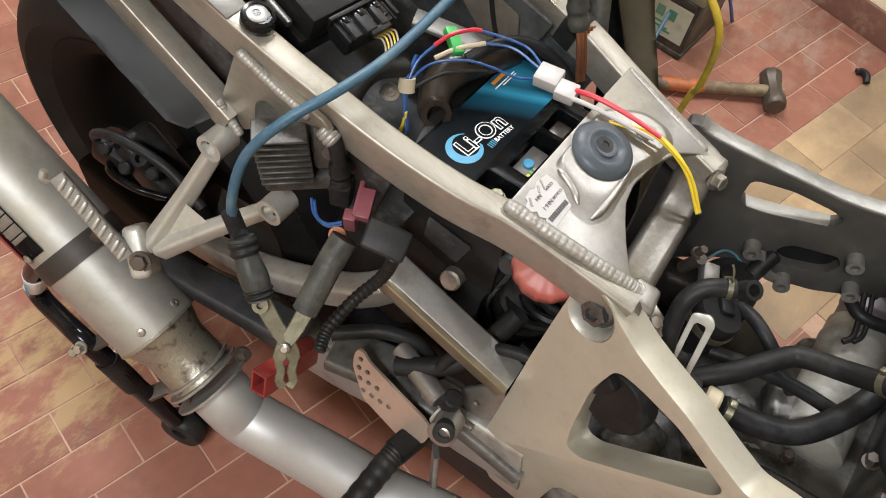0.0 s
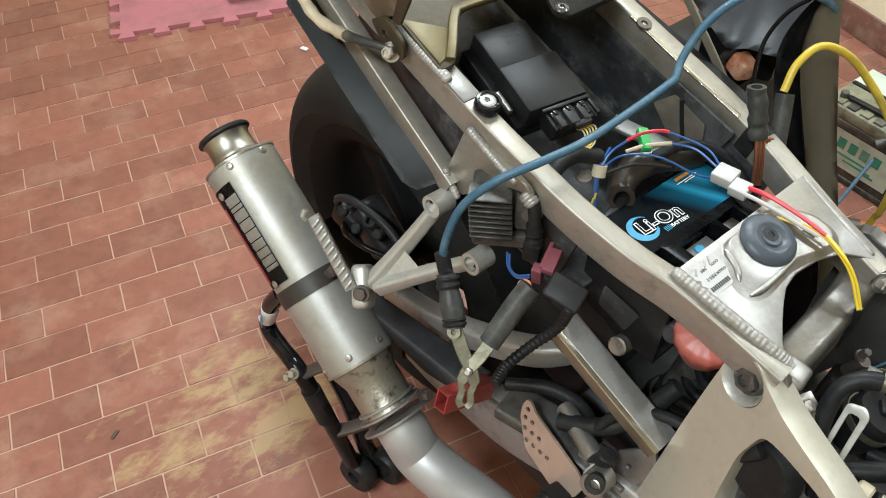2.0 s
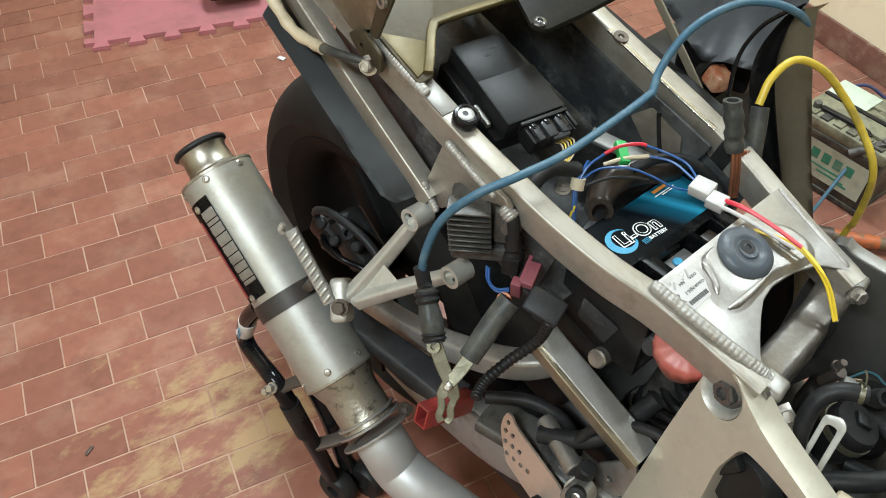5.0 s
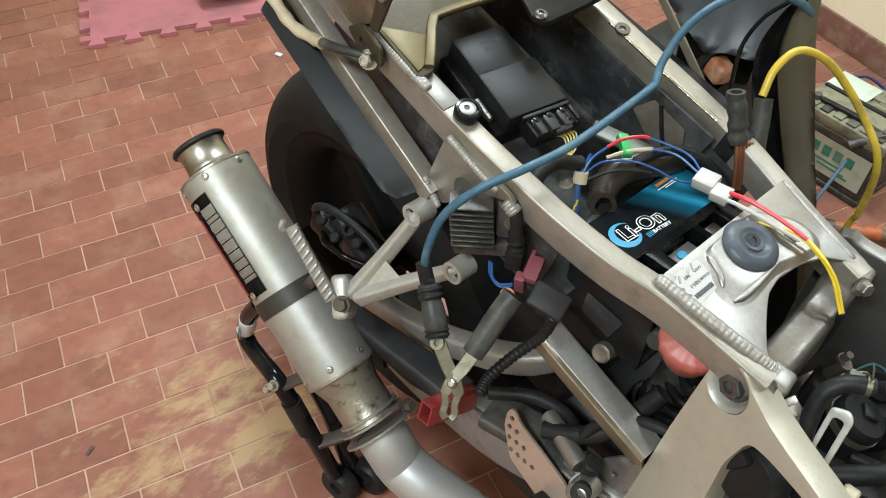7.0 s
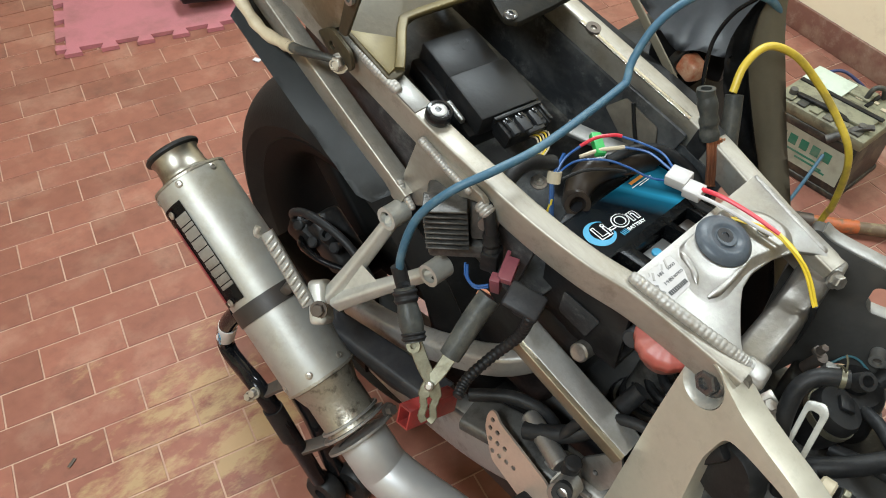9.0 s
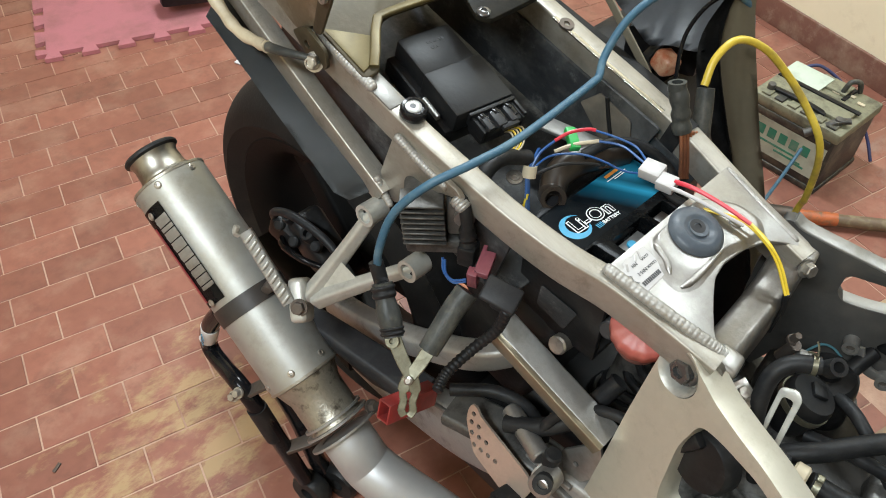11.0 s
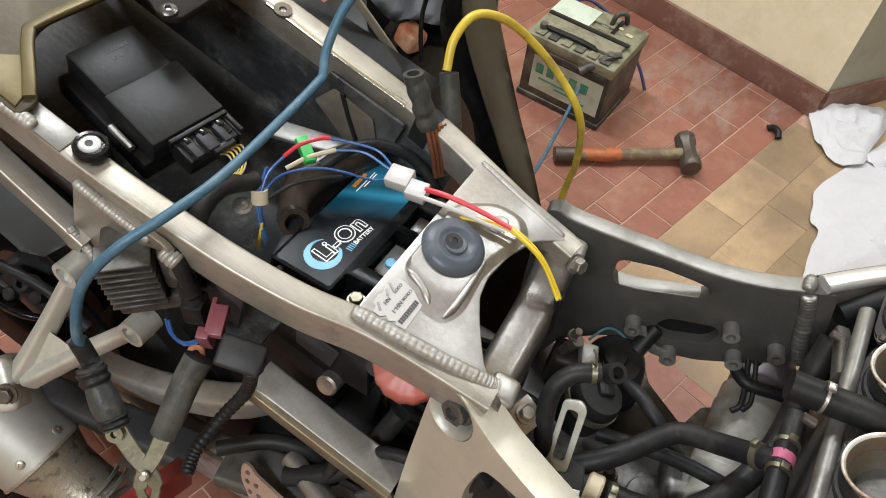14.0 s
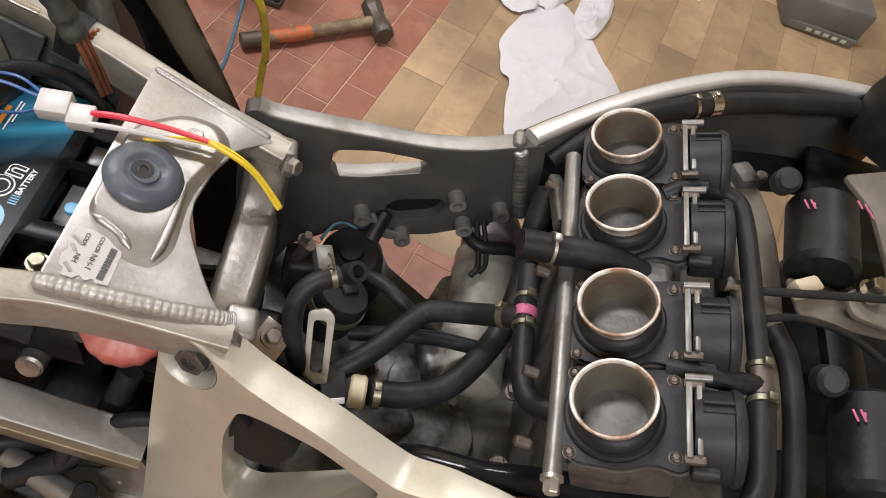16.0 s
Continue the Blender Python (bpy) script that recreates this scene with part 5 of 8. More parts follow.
for s, a in ((0.178, 2), (0.178, -62), (-0.092, -54), (-0.092, 4), (-0.092, 60), (0.178, 60)):
    p, d = on_sil(s, a, SR)
    bm = B()
    lathe(bm, [(0.0046, 0), (0.0046, 0.0008), (0.0034, 0.0016), (0.0018, 0.0017), (0.0015, 0.0007), (0, 0.0007)], facing(p, d), 18)
    part("rivet", bm, M["zinc"], sil)
# badge: black curved plate with plain raised blocks for the maker's lettering
bm = B()
grid = [[bm.verts.new(on_sil(0.163 - 0.136 * i / 12, -11 - 56 * j / 6, SR + 0.0012)[0]) for j in range(7)] for i in range(13)]
for i in range(12):
    for j in range(6):
        bm.faces.new((grid[i][j], grid[i][j + 1], grid[i + 1][j + 1], grid[i + 1][j]))
bmesh.ops.solidify(bm, geom=bm.faces[:], thickness=0.001)
badge = part("badge", bm, M["black_gloss"], sil, "black curved badge with pale raised blocks and a red stripe")
along = 0.1480
for w in (0.0125, 0.0052, 0.0125, 0.0128, 0.0128, 0.0108, 0.0100, 0.0100, 0.0052):
    p, d = on_sil(along - w / 2, -23, SR + 0.0016)
    m = facing(p, d)
    ax = m.inverted().to_3x3() @ SD
    rot = math.degrees(math.atan2(ax.y, ax.x))
    bm = B()
    box(bm, (w, 0.0205, 0.0012), m @ at(0, 0, 0.0003, 0, 0, rot), 0.0004)
    if w > 0.006:
        # a plain slot in each wide block
        box(bm, (w * 0.30, 0.0208, 0.0003), m @ at(0, 0, 0.0010, 0, 0, rot))
    part("plain_block", bm, M["cast_grey"], badge)
    along -= w + 0.0012
bm = B()
path = [on_sil(0.140 - 0.106 * i / 8, -50, SR + 0.0024)[0] for i in range(9)]
bar(bm, path, 0.0035, 0.002, 0.0006, up=on_sil(0, -50, 1)[1], n=1)
part("red_stripe", bm, M["red_handle"], badge)
for s in (0.154, 0.030):
    p, d = on_sil(s, -38, SR + 0.002)
    bm = B()
    lathe(bm, [(0.0048, 0), (0.0048, 0.0012), (0.003, 0.0022), (0.0018, 0.0014), (0, 0.0014)], facing(p, d), 20)
    part("rivet", bm, M["zinc"], badge)
# front cone, joint and pipe
bm = B()
lathe(bm, [(SR - 0.003, -0.104), (SR - 0.006, -0.112), (0.038, -0.120), (0.035, -0.128), (0.035, -0.170), (0.036, -0.172), (0.036, -0.178)], SM, 48)
part("inlet", bm, M["burnt"], sil, "burnt and pitted inlet stub")
for s, r in ((-0.166, 0.0395), (-0.175, 0.043), (-0.190, 0.0455)):
    bm = B()
    pipe_wall(bm, 0.030, r, s - 0.0015, s + 0.0015, SM, 56)
    part("flange_ring", bm, M["cast_grey"], sil)
bm = B()
hexbolt(bm, 0.007, SM @ Vector((0.0, 0.0, -0.186)) + Vector((0.038, -0.012, 0.022)), (0.2, -0.6, 0.6), 0.012)
part("flange_bolt", bm, M["iron"], sil)
bm = B()
e = SA + SD * -0.190
tube(bm, [e, SA + SD * -0.215, (-0.243, 0.262, 0.330), (-0.235, 0.215, 0.326), (-0.228, 0.155, 0.340), (-0.22, 0.08, 0.352), (-0.20, 0.0, 0.35), (-0.18, -0.10, 0.32)], 0.0325, n=10, seg=36)
part("exhaust_pipe", bm, M["pipe"], moto, "satin grey steel exhaust elbow")

# heel guard
HG = [(0.1735, 0.484), (0.1715, 0.494), (0.164, 0.4945), (0.156, 0.488), (0.112, 0.478), (0.080, 0.471), (0.068, 0.462), (0.072, 0.440), (0.098, 0.427), (0.148, 0.440), (0.171, 0.470)]
holes = [circle(0.1650, 0.4845, 0.0030, 10)] + [circle(0.1640 - 0.0105 * c, 0.4735 + 0.0015 * c, 0.0030, 10) for c in range(2)] + [circle(0.1590 - 0.0105 * c, 0.4620 + 0.0015 * c, 0.0030, 10) for c in range(3)] + [circle(0.1510 - 0.0105 * c, 0.4505 + 0.0010 * c, 0.0030, 10) for c in range(4)]
bm = B()
slab(bm, rounded(HG, 0.006), Vector((0.0028, 0, -0.001)), lambda u, v: Vector((-0.178 + 0.35 * (v - 0.44), u, v)), holes)
part("heel_guard", bm, M["pink_reflection"], moto, "drilled alloy heel guard")

# voltage regulator with cooling fins
RG = at(-0.132, 0.262, 0.706, 0, 0, -45)
bm = B()
box(bm, (0.066, 0.026, 0.050), RG @ at(0.004, 0.012, 0), 0.004, 2)
reg = part("regulator", bm, M["alloy_dark"], moto, "dull finned voltage regulator")
for k in range(8):
    bm = B()
    box(bm, (0.042, 0.026, 0.0024), RG @ at(-0.011 + 0.0005 * k, -0.010, 0.026 - 0.0070 * k), 0.0008, 1)
    part("fin", bm, M["alloy_dark"], reg)
bm = B()
box(bm, (0.024, 0.020, 0.046), RG @ at(0.025, -0.004, 0.004), 0.005, 2)
part("end_block", bm, M["alloy_dark"], reg)
bm = B()
box(bm, (0.066, 0.024, 0.018), RG @ at(0.006, -0.004, -0.034), 0.004, 2)
part("lower_bracket", bm, M["alloy_dark"], reg)
bm = B()
pipe_wall(bm, 0.004, 0.010, 0, 0.006, RG @ at(0.030, -0.014, 0.010, 90), 20)
part("eyelet", bm, M["alloy_bare"], reg)

# starter relay, fuse carrier and their plugs
bm = B()
box(bm, (0.026, 0.037, 0.007), at(-0.141, 0.160, 0.678, 14, -24, 15), 0.003, 3)
box(bm, (0.017, 0.026, 0.030), at(-0.133, 0.162, 0.660, 8, -14, 15), 0.004)
relay = part("starter_relay", bm, M["ecu"], moto, "matt black relay box with rounded lid")
bm = B()
box(bm, (0.026, 0.012, 0.009), at(-0.131, 0.190, 0.687, 0, -12, 26), 0.001)
box(bm, (0.030, 0.004, 0.004), at(-0.131, 0.197, 0.690, 0, -12, 26), 0.0008)
box(bm, (0.010, 0.010, 0.024), at(-0.143, 0.195, 0.674, 0, -12, 26), 0.001)
part("fuse_carrier", bm, M["pink_fuse"], relay, "dark pink fuse carrier")
bm = B()
box(bm, (0.020, 0.018, 0.024), at(-0.130, 0.215, 0.684, 0, 0, 25), 0.003)
lathe(bm, [(0.009, 0), (0.0075, 0.004), (0.009, 0.008), (0.0075, 0.012), (0.0085, 0.016), (0.006, 0.022)], facing((-0.130, 0.216, 0.695), (0.1, 0.2, 1)), 16)
part("plug", bm, M["black"], relay, "ribbed black rubber plug")
bm = B()
tube(bm, [(-0.130, 0.217, 0.715), (-0.128, 0.224, 0.735), (-0.120, 0.235, 0.74), (-0.10, 0.245, 0.72)], 0.006)
part("loom", bm, M["rubber"], relay)
for k in range(2):
    bm = B()
    tube(bm, [(-0.148, 0.232 - 0.003 * k, 0.676), (-0.152, 0.226 - 0.003 * k, 0.664), (-0.151, 0.214, 0.657 + 0.003 * k), (-0.144, 0.203, 0.662 + 0.003 * k)], 0.0013, seg=8)
    part("wire", bm, M["blue_wire"], relay)
bm = B()
pipe_wall(bm, 0.0032, 0.0075, 0, 0.0015, facing((-0.150, 0.203, 0.653), (-0.6, -0.3, 0.6)), 20)
part("ring_terminal", bm, M["copper"], relay, "copper ring terminal")
bm = B()
tube(bm, [(-0.142, 0.150, 0.665), (-0.146, 0.158, 0.63), (-0.165, 0.172, 0.600), (-0.195, 0.175, 0.588), (-0.215, 0.168, 0.585)], lambda s: 0.0056 + 0.0005 * math.sin(s * 150), n=24, seg=12)
part("corrugated_sleeve", bm, M["rubber"], relay, "black corrugated cable sleeve", angle=80)

# battery tray, inner mudguard and shock absorber
bm = B()
box(bm, (0.160, 0.006, 0.085), at(0.018, 0.194, 0.640, 8), 0.001)
box(bm, (0.006, 0.105, 0.095), at(-0.068, 0.143, 0.622), 0.001)
box(bm, (0.006, 0.105, 0.095), at(0.102, 0.143, 0.622), 0.001)
box(bm, (0.170, 0.105, 0.008), at(0.017, 0.143, 0.580), 0.001)
part("battery_tray", bm, M["black"], moto, "black battery tray")
bm = B()
slab(bm, rounded([(0.118, 0.628), (0.165, 0.632), (0.168, 0.600), (0.130, 0.592)], 0.003), Vector((-0.0006, 0, 0)), lambda u, v: Vector((-0.0725, u, v)))
part("worn_label", bm, M["tray"], moto, "worn grimy label")
bm = B()
rows = []
for i in range(15):
    a = radians(75 + 85 * i / 14)
    rows.append([bm.verts.new(AXLE + Vector((-0.09 + 0.18 * k / 6, math.cos(a) * (0.335 + 0.012 * math.sin(math.pi * k / 6)), math.sin(a) * (0.335 + 0.012 * math.sin(math.pi * k / 6))))) for k in range(7)])
for a, b in zip(rows[4:], rows[5:]):
    for k in range(6):
        bm.faces.new((a[k], a[k + 1], b[k + 1], b[k]))
bmesh.ops.delete(bm, geom=[v for v in bm.verts if not v.link_faces], context="VERTS")
bmesh.ops.solidify(bm, geom=bm.faces[:], thickness=0.003)
part("inner_guard", bm, M["black"], moto, "black inner mudguard over the tyre")
bm = B()
cyl(bm, 0.022, (0.01, 0.09, 0.42), (0, -0.12, 1), 0.20, 20, 0.003)
shock = part("shock_absorber", bm, M["alloy_dark"], moto, "rear shock absorber body")
bm = B()
path = [Vector((0.01, 0.09, 0.42)) + Vector((0.032 * math.cos(k * 0.42), 0.032 * math.sin(k * 0.42) - 0.00019 * k * 4, 0.0017 * k)) for k in range(105)]
tube(bm, path, 0.0055, n=1, seg=8)
part("spring", bm, M["black"], shock, "black coil spring")
# reservoir with faded red cap
RC = facing((-0.062, 0.052, 0.634), (-0.16, -0.06, 1))
bm = B()
lathe(bm, [(0.015, -0.012), (0.021, 0.0), (0.0262, 0.013), (0.0275, 0.024), (0.0, 0.024)], RC, 32)
res = part("coolant_reservoir", bm, M["dusky"], moto, "dusky pink reservoir neck under the rail")
bm = B()
lathe(bm, [(0.0275, 0.0235), (0.0300, 0.0250), (0.0300, 0.0370), (0.0275, 0.0410), (0.0, 0.0425)], RC, 120, 0.032, 15)
part("cap", bm, M["red_plastic"], res, "faded red screw cap with grip lobes", angle=60)
# stepped steel boss and odd shapes behind the rail
bm = B()
cyl(bm, 0.0105, (-0.045, 0.130, 0.560), (-0.55, -0.05, 0.25), 0.045, 20, 0.002)
part("link_bush", bm, M["zinc"], moto)
bm = B()
cyl(bm, 0.010, (-0.045, 0.085, 0.626), (-0.8, -0.1, 0.3), 0.03, 16, 0.002)
part("plug_cap", bm, M["ecu"], moto)

# brake master cylinder and pedal pivot by the heel guard
bm = B()
cyl(bm, 0.011, (-0.148, 0.078, 0.487), (0.3, 0.9, -0.1), 0.07, 18, 0.002)
cyl(bm, 0.014, (-0.150, 0.060, 0.482), (-0.9, -0.1, 0.3), 0.03, 18, 0.002)
brk = part("brake_cylinder", bm, M["alloy_bare"], moto, "small alloy brake cylinder with clips")
bm = B()
cyl(bm, 0.0095, (-0.148, 0.068, 0.490), (0.05, -0.1, 1), 0.022, 14, 0.002)
cyl(bm, 0.007, (-0.150, 0.070, 0.470), (0.05, -0.1, 1), 0.03, 14, 0.002)
part("banjo", bm, M["rubber"], brk)
bm = B()
pipe_wall(bm, 0.005, 0.0105, 0, 0.012, facing((-0.168, 0.058, 0.492), (-0.7, -0.3, 0.7)), 20)
part("pivot_bush", bm, M["rubber"], brk)
bm = B()
tube(bm, [(-0.142, 0.135, 0.478), (-0.128, 0.105, 0.492), (-0.108, 0.082, 0.508), (-0.085, 0.07, 0.53), (-0.06, 0.06, 0.56)], 0.0105)
part("hose", bm, M["rubber"], brk, "thick black rubber hose")
bm = B()
tube(bm, [(-0.16, 0.205, 0.485), (-0.13, 0.17, 0.49), (-0.115, 0.14, 0.485), (-0.11, 0.12, 0.47), (-0.115, 0.10, 0.45)], 0.008)
part("hose", bm, M["rubber"], brk)
bm = B()
tube(bm, [(-0.13, 0.10, 0.49), (-0.115, 0.085, 0.53), (-0.10, 0.05, 0.56), (-0.09, 0.0, 0.57)], 0.006)
part("hose", bm, M["rubber"], brk)
# rider's footpeg and pedal stay
bm = B()
tube(bm, [(-0.196, 0.089, 0.431), (-0.215, 0.090, 0.428), (-0.262, 0.091, 0.420), (-0.285, 0.091, 0.416)], lambda s: 0.0120 + 0.0007 * (math.sin(s * 70) > 0), n=16, seg=18)
part("rider_footpeg", bm, M["rubber"], moto, "black ribbed rubber footpeg", angle=50)
bm = B()
bar(bm, [(-0.200, 0.089, 0.433), (-0.175, 0.085, 0.430), (-0.15, 0.08, 0.43)], 0.026, 0.022, 0.005)
part("peg_clevis", bm, M["black"], moto)
bm = B()
bar(bm, [(-0.168, 0.060, 0.420), (-0.185, 0.045, 0.36), (-0.20, 0.03, 0.29)], 0.006, 0.020, 0.002)
part("pedal_stay", bm, M["alloy_bare"], moto, "narrow alloy pedal stay")
bm = B()
slab(bm, rounded([(0.070, 0.486), (0.036, 0.534), (0.018, 0.500), (0.052, 0.440)], 0.006), Vector((0.004, 0, 0)), lambda u, v: Vector((-0.125 - 0.2 * (0.49 - v), u, v)), [circle(0.050, 0.484, 0.0035, 10)], bev=0.0006)
part("cylinder_bracket", bm, M["alloy_bare"], moto, "bright drilled alloy bracket")
for k in range(3):
    bm = B()
    pipe_wall(bm, 0.0115, 0.0142, -0.0016, 0.0016, facing((-0.153 - 0.0008 * k, 0.070 - 0.0045 * k, 0.4755 + 0.001 * k), (0.3, 0.9, -0.1)), 22)
    part("spring_ring", bm, M["cast"], brk)
# plain black block added to fill the space under the engine
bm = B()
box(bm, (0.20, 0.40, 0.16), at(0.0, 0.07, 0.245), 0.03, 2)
part("sump_guard", bm, M["black"], moto, "plain black filler block under the engine")
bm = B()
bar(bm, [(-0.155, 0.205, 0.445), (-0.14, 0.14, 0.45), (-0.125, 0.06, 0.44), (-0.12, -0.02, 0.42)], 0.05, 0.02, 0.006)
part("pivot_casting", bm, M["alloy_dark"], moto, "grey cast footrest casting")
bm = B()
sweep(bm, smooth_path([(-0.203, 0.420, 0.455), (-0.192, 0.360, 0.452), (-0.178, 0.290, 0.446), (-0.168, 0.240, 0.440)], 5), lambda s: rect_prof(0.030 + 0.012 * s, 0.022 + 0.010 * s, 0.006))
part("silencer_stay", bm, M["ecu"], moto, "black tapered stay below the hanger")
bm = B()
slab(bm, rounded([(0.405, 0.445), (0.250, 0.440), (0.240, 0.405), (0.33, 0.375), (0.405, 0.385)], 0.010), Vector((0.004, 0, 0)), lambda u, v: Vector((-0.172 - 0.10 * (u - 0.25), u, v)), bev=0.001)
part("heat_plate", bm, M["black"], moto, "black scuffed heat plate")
# plain black block added to fill the gap ahead of the tyre
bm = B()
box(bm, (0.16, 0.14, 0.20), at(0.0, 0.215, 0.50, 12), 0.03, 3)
part("link_cover", bm, M["black"], moto, "plain black filler block ahead of the rear tyre")
# added black block, keeps the lit floor out of this dark gap
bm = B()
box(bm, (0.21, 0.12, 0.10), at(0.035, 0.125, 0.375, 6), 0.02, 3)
part("linkage_guard", bm, M["black"], moto, "black filler block that darkens the gap below the shock absorber")

# intake trumpets and throttle bodies, all leaning back by 24 degrees
ST = [0.1849, 0.108, 0.0147, -0.0613]
LEAN_UP = Vector((0, 0.4552, 1)).normalized()
LEAN_BACK = LEAN_UP.cross(Vector((1, 0, 0)))


def leaning(x):
    """A frame at the centre of a trumpet's mouth: x along the bank, y towards the tail, z out of the bore."""
    m = Matrix((Vector((1, 0, 0)), LEAN_BACK, LEAN_UP)).transposed().to_4x4()
    m.translation = (x, -0.2769, 0.735)
    return m


def in_bank(x, u, v, h):
    return leaning(x) @ Vector((u, v, h))


bm = B()
bar(bm, [in_bank(0.215, 0, -0.005, -0.058), in_bank(-0.095, 0, -0.005, -0.058)], 0.07, 0.05, 0.008, up=LEAN_UP)
bodies = part("throttle_bank", bm, M["alloy_dark"], moto, "bank of four black and alloy throttle bodies")
FLANGE = [(0.024, 0.037), (0.036, 0.030), (0.037, 0.012), (0.0345, 0.0), (0.0365, -0.020), (0.038, -0.044), (0.032, -0.0505), (0.010, -0.0515), (-0.018, -0.0505), (-0.033, -0.0500), (-0.037, -0.0425), (-0.0315, -0.026), (-0.0385, -0.006), (-0.0365, 0.010), (-0.0355, 0.026), (-0.024, 0.037)]
for n_st, x in enumerate(ST):
    mm = leaning(x)
    bm = B()
    lathe(bm, [(0.0235, -0.036), (0.0240, -0.020), (0.0252, -0.010), (0.0270, -0.0035), (0.0290, -0.0012), (0.0294, 0.0004), (0.0288, 0.0013), (0.0276, 0.0012), (0.0266, 0.0002), (0.0262, -0.0012)], mm, 56, caps=False)
    stack = part("intake_trumpet", bm, M["stack_rim"], bodies, "flared intake trumpet with oily brown staining")
    bm = B()
    lathe(bm, [(0.0262, -0.0010), (0.0257, -0.0020), (0.0249, -0.0050), (0.0241, -0.012), (0.0228, -0.030), (0.0222, -0.056), (0.0215, -0.072), (0.0, -0.072)], mm, 56, caps=False)
    part("bore", bm, M["bronze_inner"], stack, "oily grey-brown bore")
    bm = B()
    tube(bm, [mm @ Vector(p) for p in ((0.004, 0.006, -0.066), (0.002, 0.006, -0.0455), (0.002, 0.0050, -0.0440), (0.002, -0.0050, -0.0440), (0.002, -0.006, -0.0455), (0.004, -0.006, -0.066))], 0.0010, n=3, seg=6)
    part("bore_tab", bm, M["iron"], stack)
    bm = B()
    lathe(bm, [(0.0205, -0.0640), (0.0200, -0.0625), (0.0, -0.0620)], mm @ at(0, -0.003, 0, 12), 32)
    part("throttle_disc", bm, M["iron"] if n_st < 2 else M["rail_grey"], stack, "pale throttle slide at the bottom of the bore")
    bm = B()
    lathe(bm, [(0.0345, -0.0275), (0.0345, -0.0235), (0.0330, -0.0218), (0.0305, -0.0214), (0.0300, -0.0196), (0.0310, -0.0180), (0.0300, -0.0160), (0.0268, -0.0125), (0.0240, -0.0120)], mm, 48, caps=False)
    part("rubber_collar", bm, M["rubber"], stack, "black stepped rubber collar")
    bm = B()
    slab(bm, rounded(FLANGE, 0.008), LEAN_UP * -0.004, lambda u, v: mm @ Vector((u, v, -0.0265)), [circle(0, 0, 0.0250, 32)[::-1]], bev=0.0012, seg=2)
    part("flange_plate", bm, M["ecu"], stack, "matt black waisted flange plate")
    bm = B()
    slab(bm, rounded([(a * 1.02, b * 1.015 - 0.0003) for a, b in FLANGE], 0.008), LEAN_UP * -0.0012, lambda u, v: mm @ Vector((u, v, -0.0318)), [circle(0, 0, 0.0250, 32)[::-1]])
    part("gasket", bm, M["rail_grey"], stack, "thin grey plate edge below the flange")
    bm = B()
    slab(bm, rounded([(a * 0.93, b * 0.93) for a, b in FLANGE], 0.008), LEAN_UP * -0.030, lambda u, v: mm @ Vector((u, v, -0.034)), [circle(0, 0, 0.0250, 32)[::-1]], bev=0.002)
    part("carburettor_body", bm, M["alloy_dark"], stack, "grimy cast throttle body")
    for dx, dy in ((0.0292, -0.0395), (-0.0270, -0.0405), (0.0300, 0.0290), (-0.0300, 0.0285)):
        bm = B()
        lathe(bm, [(0.0048, 0), (0.0048, 0.0006), (0.0040, 0.0007), (0.0038, 0.0024), (0.0026, 0.0034), (0.0018, 0.0026), (0, 0.0026)], mm @ at(dx, dy, -0.0264), 16)
        part("screw", bm, M["iron"], stack)
    # vacuum chamber on the forward side of each body, with its bright clamp bands
    fwd = mm @ at(-0.004, -0.046, -0.040, 90)
    bm = B()
    lathe(bm, [(0.0300, 0.006), (0.0310, 0.014), (0.0310, 0.030), (0.0325, 0.031), (0.0325, 0.034), (0.0300, 0.0375), (0.022, 0.0395), (0.0, 0.0400)], fwd, 40)
    part("vacuum_dome", bm, M["ecu"], stack, "round black vacuum dome")
    for j, (w, y0) in enumerate(((0.0045, 0.0025), (0.0040, 0.0090))):
        bm = B()
        box(bm, (0.0540 - 0.004 * j, 0.034, w), fwd @ at(0.0, 0.010, y0), 0.0012)
        part("clamp_band", bm, M["rail_grey"], stack, "grey steel clamp band")
    for dx, w in ((0.027, 0.0070), (-0.027, 0.0060)):
        bm = B()
        box(bm, (w, 0.005, 0.014), fwd @ at(dx, 0.022, 0.006), 0.0015)
        part("clamp_lug", bm, M["iron"], stack)
    bm = B()
    cyl(bm, 0.0030, fwd @ Vector((0.031, 0.024, 0.000)), -LEAN_BACK, 0.018, 10)
    part("clamp_screw", bm, M["rail_grey"], stack)
    for k in range(4):
        bm = B()
        box(bm, (0.0022, 0.004, 0.020), fwd @ at(0.010 - 0.006 * k, 0.0305 - 0.0006 * k * k, 0.021), 0.0008)
        part("dome_rib", bm, M["ecu"], stack)
    bm = B()
    cyl(bm, 0.0055, mm @ Vector((-0.034, -0.050, -0.028)), (0, -1, 0.3), 0.018, 14, 0.001)
    part("joint", bm, M["rubber"], stack)
bm = B()
tube(bm, [(0.180, -0.246, 0.694), (0.105, -0.2485, 0.694), (0.018, -0.2515, 0.693), (-0.047, -0.2535, 0.692), (-0.108, -0.2545, 0.690)], 0.0068, seg=14)
rail = part("fuel_rail", bm, M["rail_grey"], bodies, "long grey fuel rail tube")
bm = B()
hexbolt(bm, 0.006, (-0.107, -0.2545, 0.690), (-1, -0.03, 0), 0.012)
part("rail_end", bm, M["zinc"], rail)
for x in (0.152, 0.06, -0.03, -0.085):
    bm = B()
    cyl(bm, 0.0042, (x, -0.240, 0.680), (0, 0.8, 0.1), 0.012, 12, 0.001)
    part("injector", bm, M["iron"], rail)
bm = B()
